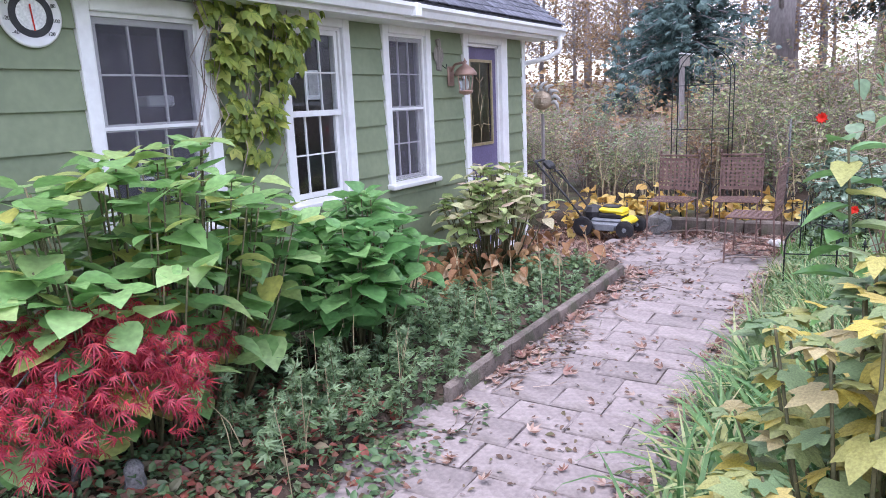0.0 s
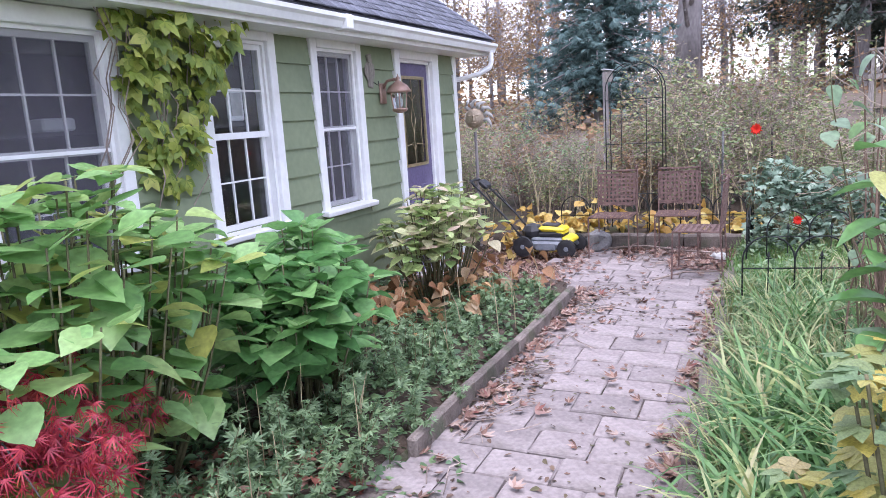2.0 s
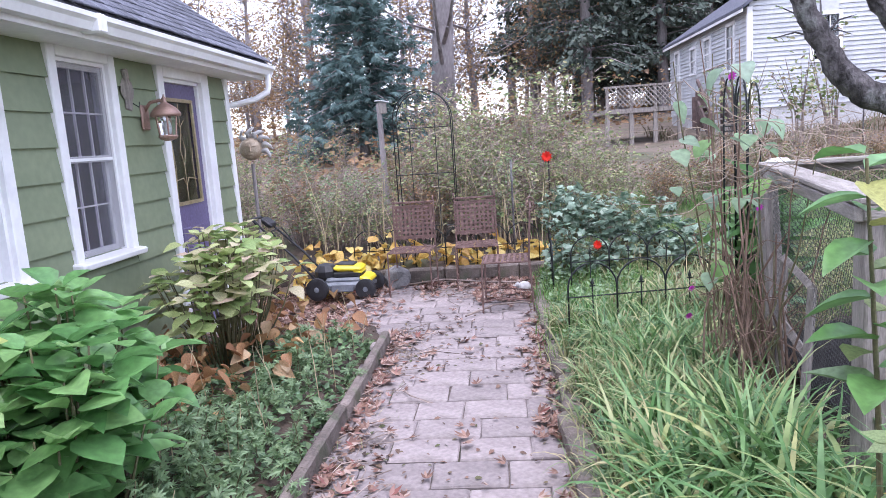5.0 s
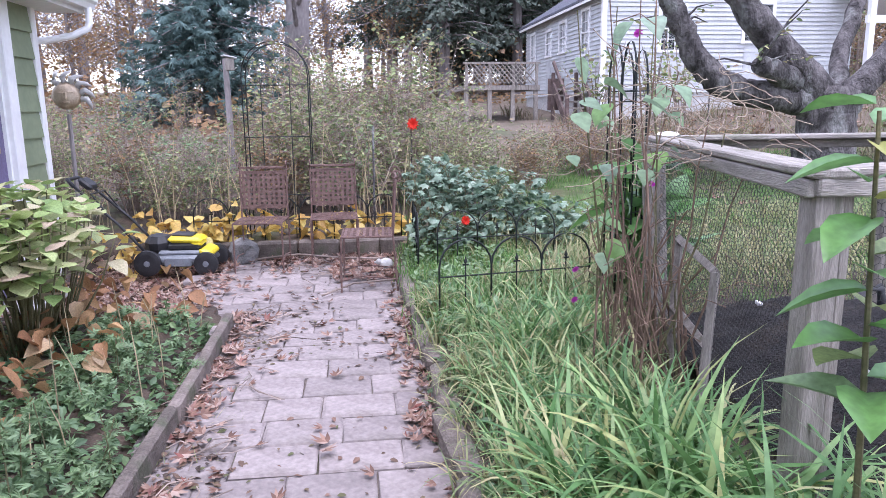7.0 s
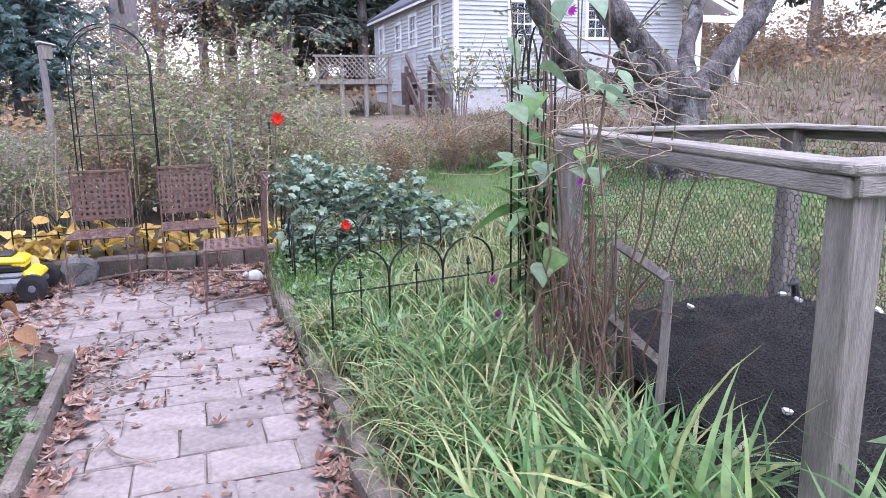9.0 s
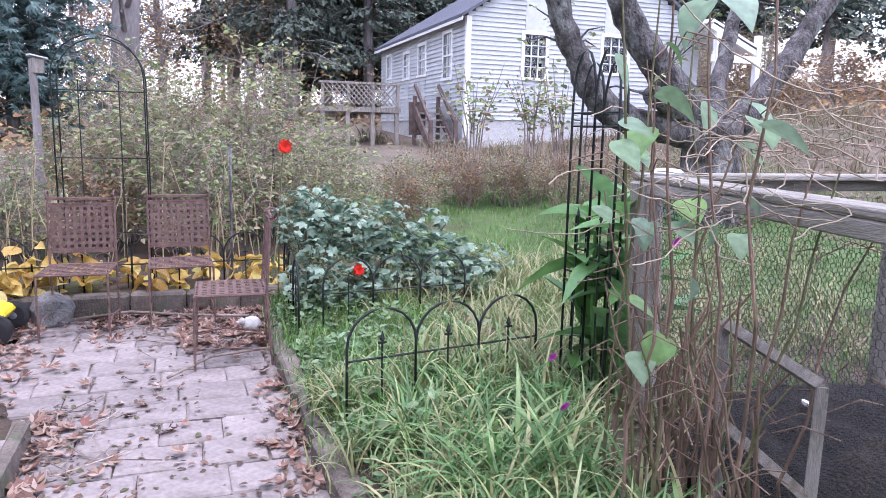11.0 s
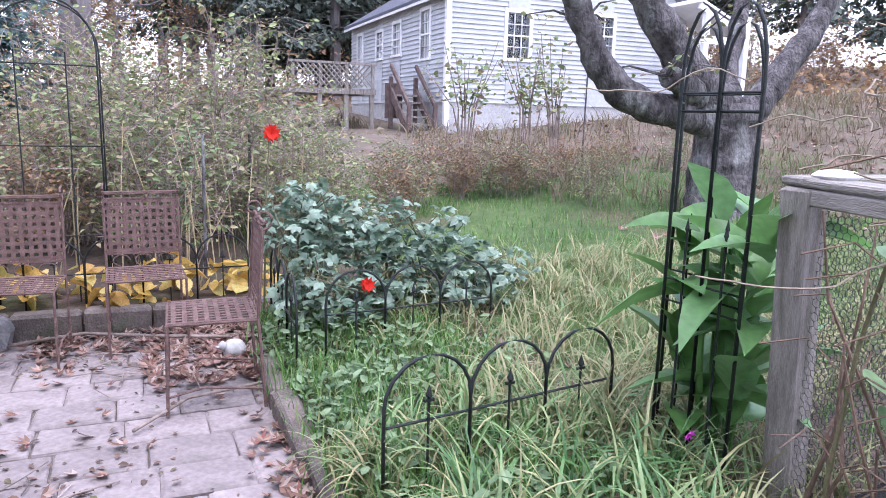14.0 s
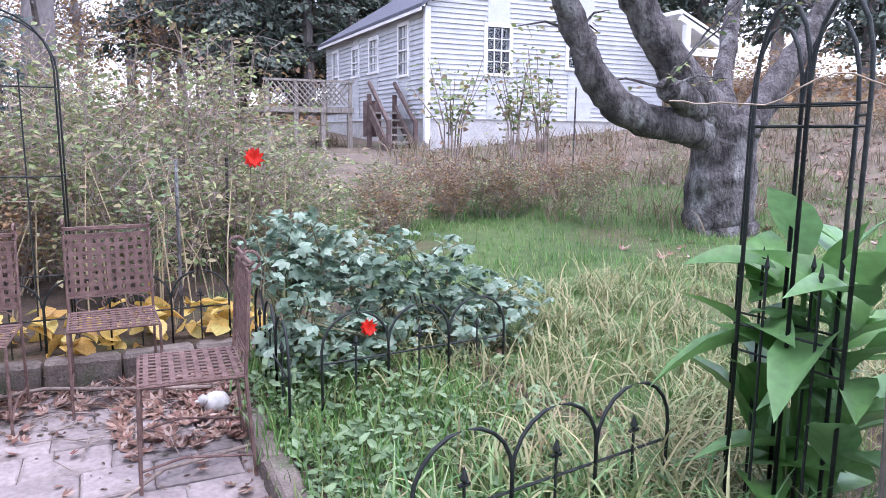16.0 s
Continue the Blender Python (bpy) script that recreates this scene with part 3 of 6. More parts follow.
# a framed picture and a low case that stand inside behind the panes
pic = thing("picture_frame", "small white picture frame behind the window pane", "picture frame")
part("frame_rim", Geo().box((WX - 0.16, 4.40, 1.83), (0.02, 0.17, 0.23), (0, 0, 0), 0.01), WHITE, pic)
part("mount", Geo().box((WX - 0.147, 4.40, 1.83), (0.006, 0.11, 0.16)), CONCRETE, pic)
box_in = tagged(part("storage_box", Geo().box((WX - 0.2, 2.97, 1.735), (0.12, 0.2, 0.07), (0, 0, 0), 0.01), WHITEP), "pale box standing behind the window", "box")
shelf = thing("window_shelf", "narrow shelf across the inside of the windows", "shelf")
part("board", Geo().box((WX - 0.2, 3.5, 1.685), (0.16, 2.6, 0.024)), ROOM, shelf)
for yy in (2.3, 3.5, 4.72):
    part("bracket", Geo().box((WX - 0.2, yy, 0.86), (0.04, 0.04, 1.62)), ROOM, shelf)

# door with casing, glass light and lead pattern
door = thing("door_1", "purple panelled door with a tall leaded glass light", "door", kind="structure")
a, b, c, d = DOOR
for yy in (a + 0.05, b - 0.075):
    part("casing", Geo().box((WX + 0.015, yy, (c + d) / 2), (0.055, 0.10 if yy < 7 else 0.15, d - c), (0, 0, 0), 0.006), WHITE, door)
part("casing", Geo().box((WX + 0.015, (a + b) / 2 - 0.025, d - 0.05), (0.055, b - a - 0.25, 0.10), (0, 0, 0), 0.006), WHITE, door)
part("jamb", Geo().box((WX - 0.045, b - 0.165, 1.15), (0.09, 0.03, 2.2)).box((WX - 0.045, a + 0.115, 1.15), (0.09, 0.03, 2.2)).box((WX - 0.045, 7.0, 2.225), (0.09, 0.74, 0.03)), WHITE, door)
da, db = a + 0.13, b - 0.18
ga, gb, gc, gd = da + 0.07, db - 0.10, 1.17, 2.08
leaf_d = part("door_leaf", Geo().box((WX - 0.05, (da + ga) / 2, 1.13), (0.045, ga - da, 2.15)).box((WX - 0.05, (db + gb) / 2, 1.13), (0.045, db - gb, 2.15))
              .box((WX - 0.05, (ga + gb) / 2, 0.61), (0.045, gb - ga, 1.11)).box((WX - 0.05, (ga + gb) / 2, 2.14), (0.045, gb - ga, 0.13)), PURPLE, door)
for yy in ((ga + (ga + gb) / 2) / 2, (gb + (ga + gb) / 2) / 2):
    part("door_panel", Geo().box((WX - 0.026, yy, 0.66), (0.016, 0.17, 0.62), (0, 0, 0), 0.02), PURPLE, leaf_d)
part("glass_rim", Geo().box((WX - 0.024, ga + 0.012, (gc + gd) / 2), (0.02, 0.03, gd - gc)).box((WX - 0.024, gb - 0.012, (gc + gd) / 2), (0.02, 0.03, gd - gc))
     .box((WX - 0.024, (ga + gb) / 2, gc + 0.012), (0.02, gb - ga - 0.06, 0.03)).box((WX - 0.024, (ga + gb) / 2, gd - 0.012), (0.02, gb - ga - 0.06, 0.03)), BRASS, leaf_d, "pale brass rim round the glass")
part("pane", Geo().box((WX - 0.045, (ga + gb) / 2, (gc + gd) / 2), (0.006, gb - ga, gd - gc)), GLASS, leaf_d).visible_shadow = False
gm = (ga + gb) / 2
lead = Geo()
for pts in ([(gm, 1.5), (gm - 0.05, 1.65), (gm, 1.8), (gm + 0.05, 1.65), (gm, 1.5)], [(gm, 1.8), (gm, 2.05)], [(gm, 1.19), (gm, 1.5)], [(ga + 0.04, 1.38), (gm - 0.05, 1.40), (gm, 1.33), (gm + 0.05, 1.40), (gb - 0.04, 1.38)],
            [(ga + 0.07, 1.3), (ga + 0.09, 1.5), (ga + 0.07, 1.66)], [(gb - 0.07, 1.3), (gb - 0.09, 1.5), (gb - 0.07, 1.66)], [(gm - 0.08, 1.9), (gm, 1.84), (gm + 0.08, 1.9)]):
    lead.tube([(WX - 0.036, p, q) for p, q in pts], 0.0035, 5)
part("lead_pattern", lead, BRASS, leaf_d)
part("doorstep", Geo().box((WX + 0.12, 7.02, 0.02), (0.3, 1.0, 0.08), (0, 0, 0), 0.015), CONCRETE, door)

# roof: deck, fascia, gutter and rows of shingles
PITCH = math.atan2(0.51, 0.66)
deck_w = 2.7
g = Geo()
for s, x0 in ((1, -2.99), (-1, -7.41)):
    up = (x0 - s * deck_w * math.cos(PITCH), 2.45 + deck_w * math.sin(PITCH))
    v = [(x0, yy, 2.43 + dz) for yy in (Y0 - 0.3, 8.36) for dz in (0, 0.06)] + [(up[0], yy, up[1] + dz) for yy in (Y0 - 0.3, 8.36) for dz in (0, 0.06)]
    g.add(v, [(0, 1, 3, 2), (4, 6, 7, 5), (0, 4, 5, 1), (2, 3, 7, 6), (1, 5, 7, 3), (0, 2, 6, 4)])
roof = part("roof", g, SHINGLE, house)
part("fascia", Geo().box((-3.05, 2.88, 2.385), (0.03, 10.9, 0.13)), WHITE, house)
part("soffit", Geo().box((-3.21, 2.88, 2.335), (0.3, 10.9, 0.02)), WHITE, house)
# gutter: a hollow K-shaped trough
prof = [(-3.035, 2.45), (-3.035, 2.355), (-2.965, 2.355), (-2.945, 2.40), (-2.92, 2.42), (-2.92, 2.45), (-2.928, 2.45), (-2.928, 2.424), (-2.953, 2.405), (-2.972, 2.363), (-3.028, 2.363), (-3.028, 2.45)]
v = [(p, yy, q) for yy in (Y0 - 0.3, 8.38) for p, q in prof]
n_ = len(prof)
gut = part("gutter", Geo().add(v, [(i, (i + 1) % n_, n_ + (i + 1) % n_, n_ + i) for i in range(n_)] + [tuple(range(n_ - 1, -1, -1)), tuple(range(n_, 2 * n_))]), WHITE, house, "white metal gutter along the eave")
part("gutter_joint", Geo().box((-2.975, 5.1, 2.398), (0.135, 0.09, 0.112), (0, 0, 0), 0.01), WHITE, gut)
part("downpipe", Geo().tube([(-2.975, 8.27, 2.37), (-2.975, 8.27, 2.24), (-2.99, 8.26, 2.19), (-3.1, 8.2, 2.12), (-3.26, 8.12, 2.08), (-3.42, 8.09, 2.06), (-3.46, 8.08, 1.98), (-3.46, 8.08, 0.05)], 0.031, 8), WHITE, house, smooth=True)
sh = [Geo().box((0, 0, 0), (0.19, w, 0.012), (0, 0, 0), 0.003).mesh("shingle") for w in (0.148, 0.156, 0.165)]
for m in sh:
    m.materials.append(SHINGLE)
for r in range(9):
    dist = 0.06 + r * 0.125
    for k in range(34):
        yy = 2.95 + k * 0.162 + (0.08 if r % 2 else 0)
        if yy > 8.32:
            continue
        ob = new("shingle", sh[(k * 7 + r) % 3])
        ob.parent = roof
        ob.matrix_basis = pose(-2.99 - dist * math.cos(PITCH) + 0.018, yy, 2.505 + dist * math.sin(PITCH) + PR.uniform(0, 0.004), 0, math.degrees(PITCH) - 3, PR.gauss(0, 0.6))

# wall lantern
lan = thing("wall_lantern", "weathered copper wall lantern with clear glass panes", "lamp", (WX + 0.015, 6.26, 1.90))
lan.scale = (1.12, 1.12, 1.12)
part("back_plate", Geo().box((0.01, 0, 0.0), (0.02, 0.1, 0.17), (0, 0, 0), 0.01), COPPER, lan)
part("arm", Geo().tube([(0.01, 0, 0.04), (0.06, 0, 0.10), (0.13, 0, 0.11), (0.16, 0, 0.09)], 0.012, 8), COPPER, lan, smooth=True)
part("roof", Geo().lathe((0.16, 0, 0.0), [(0.10, 0.0), (0.102, 0.015), (0.075, 0.055), (0.03, 0.085), (0.012, 0.1), (0.018, 0.118), (0.008, 0.13), (0.002, 0.15)], 12), COPPER, lan, smooth=True)
for i in range(6):
    a_ = math.pi / 3 * i
    part("post", Geo().tube([(0.16 + 0.075 * math.cos(a_), 0.075 * math.sin(a_), 0.0), (0.16 + 0.058 * math.cos(a_), 0.058 * math.sin(a_), -0.13)], 0.006, 5), COPPER, lan)
part("base_ring", Geo().lathe((0.16, 0, -0.155), [(0.02, -0.012), (0.055, 0.0), (0.066, 0.018), (0.062, 0.026)], 12), COPPER, lan)
part("glass", Geo().lathe((0.16, 0, -0.13), [(0.052, 0), (0.068, 0.125)], 6), GLASS, lan).visible_shadow = False
part("bulb", Geo().lathe((0.16, 0, -0.12), [(0.012, 0), (0.022, 0.03), (0.02, 0.06), (0.01, 0.09)], 10), WHITEP, lan, smooth=True)
# rustic plaque above the lantern
pl = thing("wall_plaque", "pale carved wooden plaque with a hook", "plaque", (WX + 0.02, 6.05, 2.10))
part("board", Geo().lathe((0, 0, 0), [(0.03, -0.006), (0.085, -0.004), (0.095, 0.006), (0.07, 0.014), (0.02, 0.02)], 9, "x").box((0.004, 0.0, 0.11), (0.02, 0.08, 0.08), (12, 0, 0), 0.01).box((0.004, 0.0, -0.1), (0.02, 0.09, 0.1), (-8, 0, 0), 0.01), OLDWOOD, pl)
part("hook", Geo().tube([(0.02, 0.03, -0.1), (0.06, 0.04, -0.13), (0.06, 0.05, -0.09)], 0.005, 5), IRON, pl)

# round thermometer
th = thing("thermometer", "round white wall thermometer with a dark ring", "thermometer", (WX + 0.02, 2.12, 2.17))
part("case", Geo().lathe((0, 0, 0), [(0.13, 0), (0.158, 0.004), (0.162, 0.018), (0.15, 0.028), (0.145, 0.022), (0.01, 0.02)], 40, "x"), WHITE, th, smooth=True)
part("dial_ring", Geo().lathe((0.021, 0, 0), [(0.077, 0), (0.077, 0.004), (0.112, 0.004), (0.112, 0)], 40, "x"), BLACKP, th)
part("dial_face", Geo().lathe((0.024, 0, 0), [(0.079, 0), (0.07, 0.003), (0.005, 0.003)], 32, "x"), WHITEP, th)
part("pointer", Geo().box((0.031, 0, -0.015), (0.004, 0.006, 0.13), (4, 0, 0)), REDPETAL, th, "thin red pointer")


def lettering(text, size, m, mat, parent):
    cu = bpy.data.curves.new("figure", "FONT")
    cu.body, cu.size, cu.extrude, cu.align_x, cu.align_y = text, size, 0.0008, "CENTER", "CENTER"
    tmp = new("figure", cu)
    me = bpy.data.meshes.new_from_object(tmp.evaluated_get(bpy.context.evaluated_depsgraph_get()))
    bpy.data.objects.remove(tmp)
    me.materials.append(mat)
    ob = part("figure", me, None, parent)
    ob.matrix_basis = m
    return ob


for i, num in enumerate(range(-40, 121, 20)):
    an = radians(-135 + 270 * i / 8)
    lettering(str(num), 0.027, pose(0.0262, 0.128 * math.sin(an), 0.128 * math.cos(an), 90, 0, 90), BLACKP, th)

# sun face ornament on a post by the corner
sunf = thing("sun_face_ornament", "bronze sun face garden ornament on a post", "ornament", (-3.36, 8.62, 0.0), 12)
part("post", Geo().tube([(0, 0, 0), (0, 0, 1.45)], 0.02, 8), FARBARK, sunf)
fg = Geo().lathe((0, 0, 1.62), [(0.0, 0.0), (0.11, 0.0), (0.125, -0.02), (0.10, -0.055), (0.05, -0.075), (0.01, -0.08)], 22, "y")
part("face", fg, GOLDSUN, sunf, smooth=True)
part("relief", Geo().box((0, -0.085, 1.62), (0.025, 0.03, 0.07), (0, 0, 0), 0.01).box((0.045, -0.072, 1.65), (0.05, 0.02, 0.014), (0, 0, 0), 0.005)
     .box((-0.045, -0.072, 1.65), (0.05, 0.02, 0.014), (0, 0, 0), 0.005).box((0, -0.075, 1.56), (0.06, 0.02, 0.016), (0, 0, 0), 0.006), GOLDSUN, sunf)
for i in range(6):
    an = radians(-15 + 27 * i)
    q = [(0.115 * math.cos(an), 0, 1.62 + 0.115 * math.sin(an)), (0.17 * math.cos(an + 0.1), -0.02, 1.62 + 0.17 * math.sin(an + 0.1)), (0.21 * math.cos(an - 0.12), -0.01, 1.62 + 0.21 * math.sin(an - 0.12)), (0.24 * math.cos(an - 0.3), 0.0, 1.62 + 0.24 * math.sin(an - 0.3))]
    part("ray", Geo().tube(q, [0.03, 0.028, 0.02, 0.005], 6), CONCRETE, sunf, smooth=True)


# ---- chairs ----
def iron_chair():
    """A rusted folding-style iron chair with a woven strap seat and back; it faces -y."""
    ch = thing("iron_chair", "rusty iron garden chair with woven strap seat", "chair", group="rusty garden chairs")
    w, dpt, sz, bt = 0.44, 0.42, 0.455, 0.93
    for x in (-w / 2, w / 2):
        part("front_leg", Geo().tube([(x, -dpt / 2, sz), (x, -dpt / 2 - 0.01, 0)], 0.0085, 6), RUST, ch)
        part("back_leg", Geo().tube([(x, dpt / 2 + 0.03, bt - 0.03), (x, dpt / 2, sz), (x, dpt / 2 + 0.03, 0)], 0.0085, 6), RUST, ch)
        part("stretcher", Geo().tube([(x, -dpt / 2, 0.1), (x, -0.05, 0.135), (x, dpt / 2 + 0.02, 0.1)], 0.006, 5), RUST, ch)
        sc = [(x, dpt / 2 + 0.03 + 0.05 * math.sin(k * 0.55) * (1 - k * 0.045), bt - 0.03 + 0.05 - 0.05 * math.cos(k * 0.55) * (1 - k * 0.045)) for k in range(15)]
        part("scroll", Geo().tube(sc, 0.007, 5), RUST, ch)
    part("seat_rim", Geo().tube([(-w / 2, -dpt / 2, sz), (w / 2, -dpt / 2, sz), (w / 2, dpt / 2, sz), (-w / 2, dpt / 2, sz), (-w / 2, -dpt / 2, sz)], 0.008, 5), RUST, ch)
    part("top_rail", Geo().box((0, dpt / 2 + 0.035, bt), (w, 0.014, 0.022), (0, 0, 0), 0.003), RUST, ch)
    part("back_rail", Geo().box((0, dpt / 2 + 0.03, bt - 0.035), (w, 0.008, 0.01)), RUST, ch)
    part("back_rail", Geo().box((0, dpt / 2 + 0.012, 0.545), (w, 0.01, 0.012)), RUST, ch)
    for i in range(9):
        x = -w / 2 + 0.03 + i * (w - 0.06) / 8
        part("strap", Geo().box((x, 0, sz + 0.003), (0.022, dpt, 0.003)), RUST, ch)
        part("strap", Geo().box((x, dpt / 2 + 0.021, 0.72), (0.024, 0.003, 0.36), (-3, 0, 0)), RUST, ch)
    for i in range(8):
        y_ = -dpt / 2 + 0.03 + i * (dpt - 0.06) / 7
        part("strap", Geo().box((0, y_, sz + 0.007), (w, 0.022, 0.003)), RUST, ch)
        z_ = 0.565 + i * 0.045
        part("strap", Geo().box((0, dpt / 2 + 0.013 + (z_ - 0.54) * 0.05, z_), (w, 0.003, 0.023)), RUST, ch)
    for k in (-1, 0, 1):
        part("scroll_ornament", Geo().tube([(k * 0.13 + 0.05 * math.cos(q * 0.5), dpt / 2 + 0.006, 0.5 + 0.035 * math.sin(q * 0.5)) for q in range(10)], 0.004, 4), RUST, ch)
    return ch


chair = iron_chair()
chair.matrix_basis = pose(-0.925, 8.36, 0, 0, 0, 2)
copy_thing(chair, pose(-1.60, 8.21, 0, 0, 0, -3))
copy_thing(chair, pose(-0.62, 7.36, 0, 0, 0, -92))


# ---- arched border fence and arches ----
def fence_panel(arches, wide, tall, label):
    f = thing("border_fence", label, "fence", group="arched wire border fences")
    for i in range(arches):
        x = i * wide
        arch = [(x, 0, 0.0), (x, 0, tall - wide * 0.5)] + [(x + wide / 2 - wide / 2 * math.cos(k * math.pi / 10), 0, tall - wide / 2 + wide / 2 * math.sin(k * math.pi / 10)) for k in range(1, 10)] + [(x + wide, 0, tall - wide * 0.5), (x + wide, 0, 0.0)]
        part("arch", Geo().tube(arch, 0.0068, 6), IRON, f, smooth=True)
        part("picket", Geo().tube([(x + wide / 2, 0, 0.0), (x + wide / 2, 0, tall - 0.16)], 0.005, 5), IRON, f)
        part("finial", Geo().lathe((x + wide / 2, 0, tall - 0.16), [(0.004, 0), (0.014, 0.012), (0.01, 0.025), (0.001, 0.05)], 6), IRON, f)
        part("cross_finial", Geo().box((x + wide / 2, 0, tall - 0.165), (0.04, 0.01, 0.01)), IRON, f)
    part("rail", Geo().tube([(0, 0.008, tall * 0.52), (arches * wide, 0.008, tall * 0.52)], 0.0055, 5), IRON, f)
    return f


fp = fence_panel(3, 0.352, 0.50, "dark wire border fence with three arches in grass")
fp.matrix_basis = pose(-0.19, 5.84, 0.15, 0, 0, 9)
copy_thing(fp, pose(-0.03, 7.36, 0.12, 0, 0, 6))
fp2 = copy_thing(fp, pose(-0.20, 7.30, 0.1, 0, 0, 88))
fp3 = copy_thing(fp, pose(-1.30, 8.86, 0.10, 0, 0, 0))
copy_thing(fp, pose(-2.36, 8.86, 0.10, 0, 0, 0))


def tall_arch(name, label, x0, x1, y, tall, z0=0.1, rungs=True):
    a_ = thing(name, label, "trellis")
    w = x1 - x0
    for dy in (0, 0.28):
        arch = [(x0, y + dy, z0), (x0, y + dy, tall - w * 0.5)] + [(x0 + w / 2 - w / 2 * math.cos(k * math.pi / 12), y + dy, tall - w / 2 + w / 2 * math.sin(k * math.pi / 12)) for k in range(1, 12)] + [(x1, y + dy, tall - w * 0.5), (x1, y + dy, z0)]
        part("arch", Geo().tube(arch, 0.0065, 6), IRON, a_, smooth=True)
    for x in (x0 + w * 0.28, x0 + w * 0.72):
        part("upright", Geo().tube([(x, y, z0), (x, y, tall - 0.35)], 0.005, 5), IRON, a_)
    for z in (0.6, 1.2, 1.72):
        part("rung", Geo().tube([(x0, y + 0.003, z), (x1, y + 0.003, z)], 0.005, 5), IRON, a_)
        for x in (x0, x1):
            part("rung", Geo().tube([(x, y, z), (x, y + 0.28, z)], 0.005, 5), IRON, a_)


tall_arch("garden_arch", "tall dark metal garden arch trellis behind the chairs", -1.82, -1.16, 9.0, 2.15)

# obelisk trellis among the broad leaves
tr = thing("obelisk_trellis", "black metal trellis with paired arches and finials", "trellis")
tr.matrix_basis = pose(0.85, 5.73, 0.1, 0, 0, -83)
for y0, tall, sx in ((0.0, 1.5, 0.0), (0.13, 1.46, -0.1)):
    for x0 in (sx, sx + 0.165):
        arch = [(x0, y0, 0), (x0, y0, tall)] + [(x0 + 0.0825 - 0.0825 * math.cos(k * math.pi / 8), y0, tall + 0.24 * math.sin(k * math.pi / 8)) for k in range(1, 8)] + [(x0 + 0.165, y0, tall), (x0 + 0.165, y0, 0)]
        part("arch", Geo().tube(arch, 0.0065, 6), IRON, tr, smooth=True)
        part("picket", Geo().tube([(x0 + 0.0825, y0, 0), (x0 + 0.0825, y0, 0.98)], 0.0045, 5), IRON, tr)
        part("finial", Geo().lathe((x0 + 0.0825, y0, 0.98), [(0.004, 0), (0.009, 0.012), (0.006, 0.025), (0.001, 0.05)], 6), IRON, tr)
    for z in (0.72, 0.8, 1.4, 1.46):
        part("rung", Geo().tube([(sx, y0 + 0.006, z), (sx + 0.33, y0 + 0.006, z)], 0.004, 5), IRON, tr)
for x0 in (0.0, 0.33):
    for z in (0.76, 1.43):
        part("spacer", Geo().tube([(x0, 0.0, z), (x0 - 0.1, 0.13, z)], 0.004, 5), IRON, tr)

# ---- wire run with its compost ----
run = thing("wire_run", "weathered grey wooden run with wire netting and flat top rails", "enclosure")
posts = [(0.575, 3.26, 0.085), (0.985, 5.26, 0.1), (2.35, 5.2, 0.1), (2.3, 3.2, 0.1)]
for x, y, w in posts:
    part("post", Geo().box((x, y, 0.66), (w, w, 1.24), (0, -4 if w == 0.1 and x < 1 else 0, 4), 0.008), OLDWOOD, run)
part("post_board", Geo().box((0.64, 3.275, 0.65), (0.036, 0.075, 1.22), (0, 0, 4), 0.006), OLDWOOD, run)
RZ = 1.28


def rail(p, q, w=0.13, lift=0.0):
    c = ((p[0] + q[0]) / 2, (p[1] + q[1]) / 2)
    ln = math.hypot(q[0] - p[0], q[1] - p[1])
    ang = math.degrees(math.atan2(q[1] - p[1], q[0] - p[0])) - 90
    part("top_board", Geo().box((0, 0, 0), (w, ln + 0.14, 0.026), (0, 0, 0), 0.006), RAILWOOD, run).matrix_basis = pose(c[0], c[1], RZ + 0.013 + lift, 0, 0, ang)
    off = 0.05 * math.cos(radians(ang)), 0.05 * math.sin(radians(ang))
    part("side_board", Geo().box((0, 0, 0), (0.028, ln + 0.1, 0.05), (0, 0, 0), 0.005), RAILWOOD, run).matrix_basis = pose(c[0] - off[0], c[1] - off[1], RZ - 0.029 + lift, 0, 0, ang)


for i in range(4):
    rail(posts[i][:2], posts[(i + 1) % 4][:2], 0.13, 0.004 * (i % 2))


def netting(p, q, z0, z1, cell, thick=0.0008):
    """Hexagonal wire netting between two posts."""
    ln = math.hypot(q[0] - p[0], q[1] - p[1])
    ux, uy = (q[0] - p[0]) / ln, (q[1] - p[1]) / ln
    g = Geo()
    rows = int((z1 - z0) / (cell * 0.75))
    cols = int(ln / cell)
    quad = lambda a, b: g.tube([(p[0] + ux * a[0], p[1] + uy * a[0], z0 + a[1]), (p[0] + ux * b[0], p[1] + uy * b[0], z0 + b[1])], thick, 3, False)
    for r in range(rows):
        for c in range(cols):
            x = c * cell + (cell / 2 if r % 2 else 0)
            z = r * cell * 0.75
            quad((x, z), (x, z + cell * 0.5))
            quad((x, z + cell * 0.5), (x + cell / 2, z + cell * 0.75))
            quad((x, z + cell * 0.5), (x - cell / 2, z + cell * 0.75))
    ob = part("netting", g, WIRE, run)
    tagged(ob, "rusty hexagonal wire netting", kind="stuff")


for i, c_ in ((0, 0.029), (1, 0.029), (2, 0.034), (3, 0.029)):
    netting(posts[i][:2], posts[(i + 1) % 4][:2], 0.25, RZ - 0.06, c_, 0.0009 if i in (0, 3) else 0.0014)
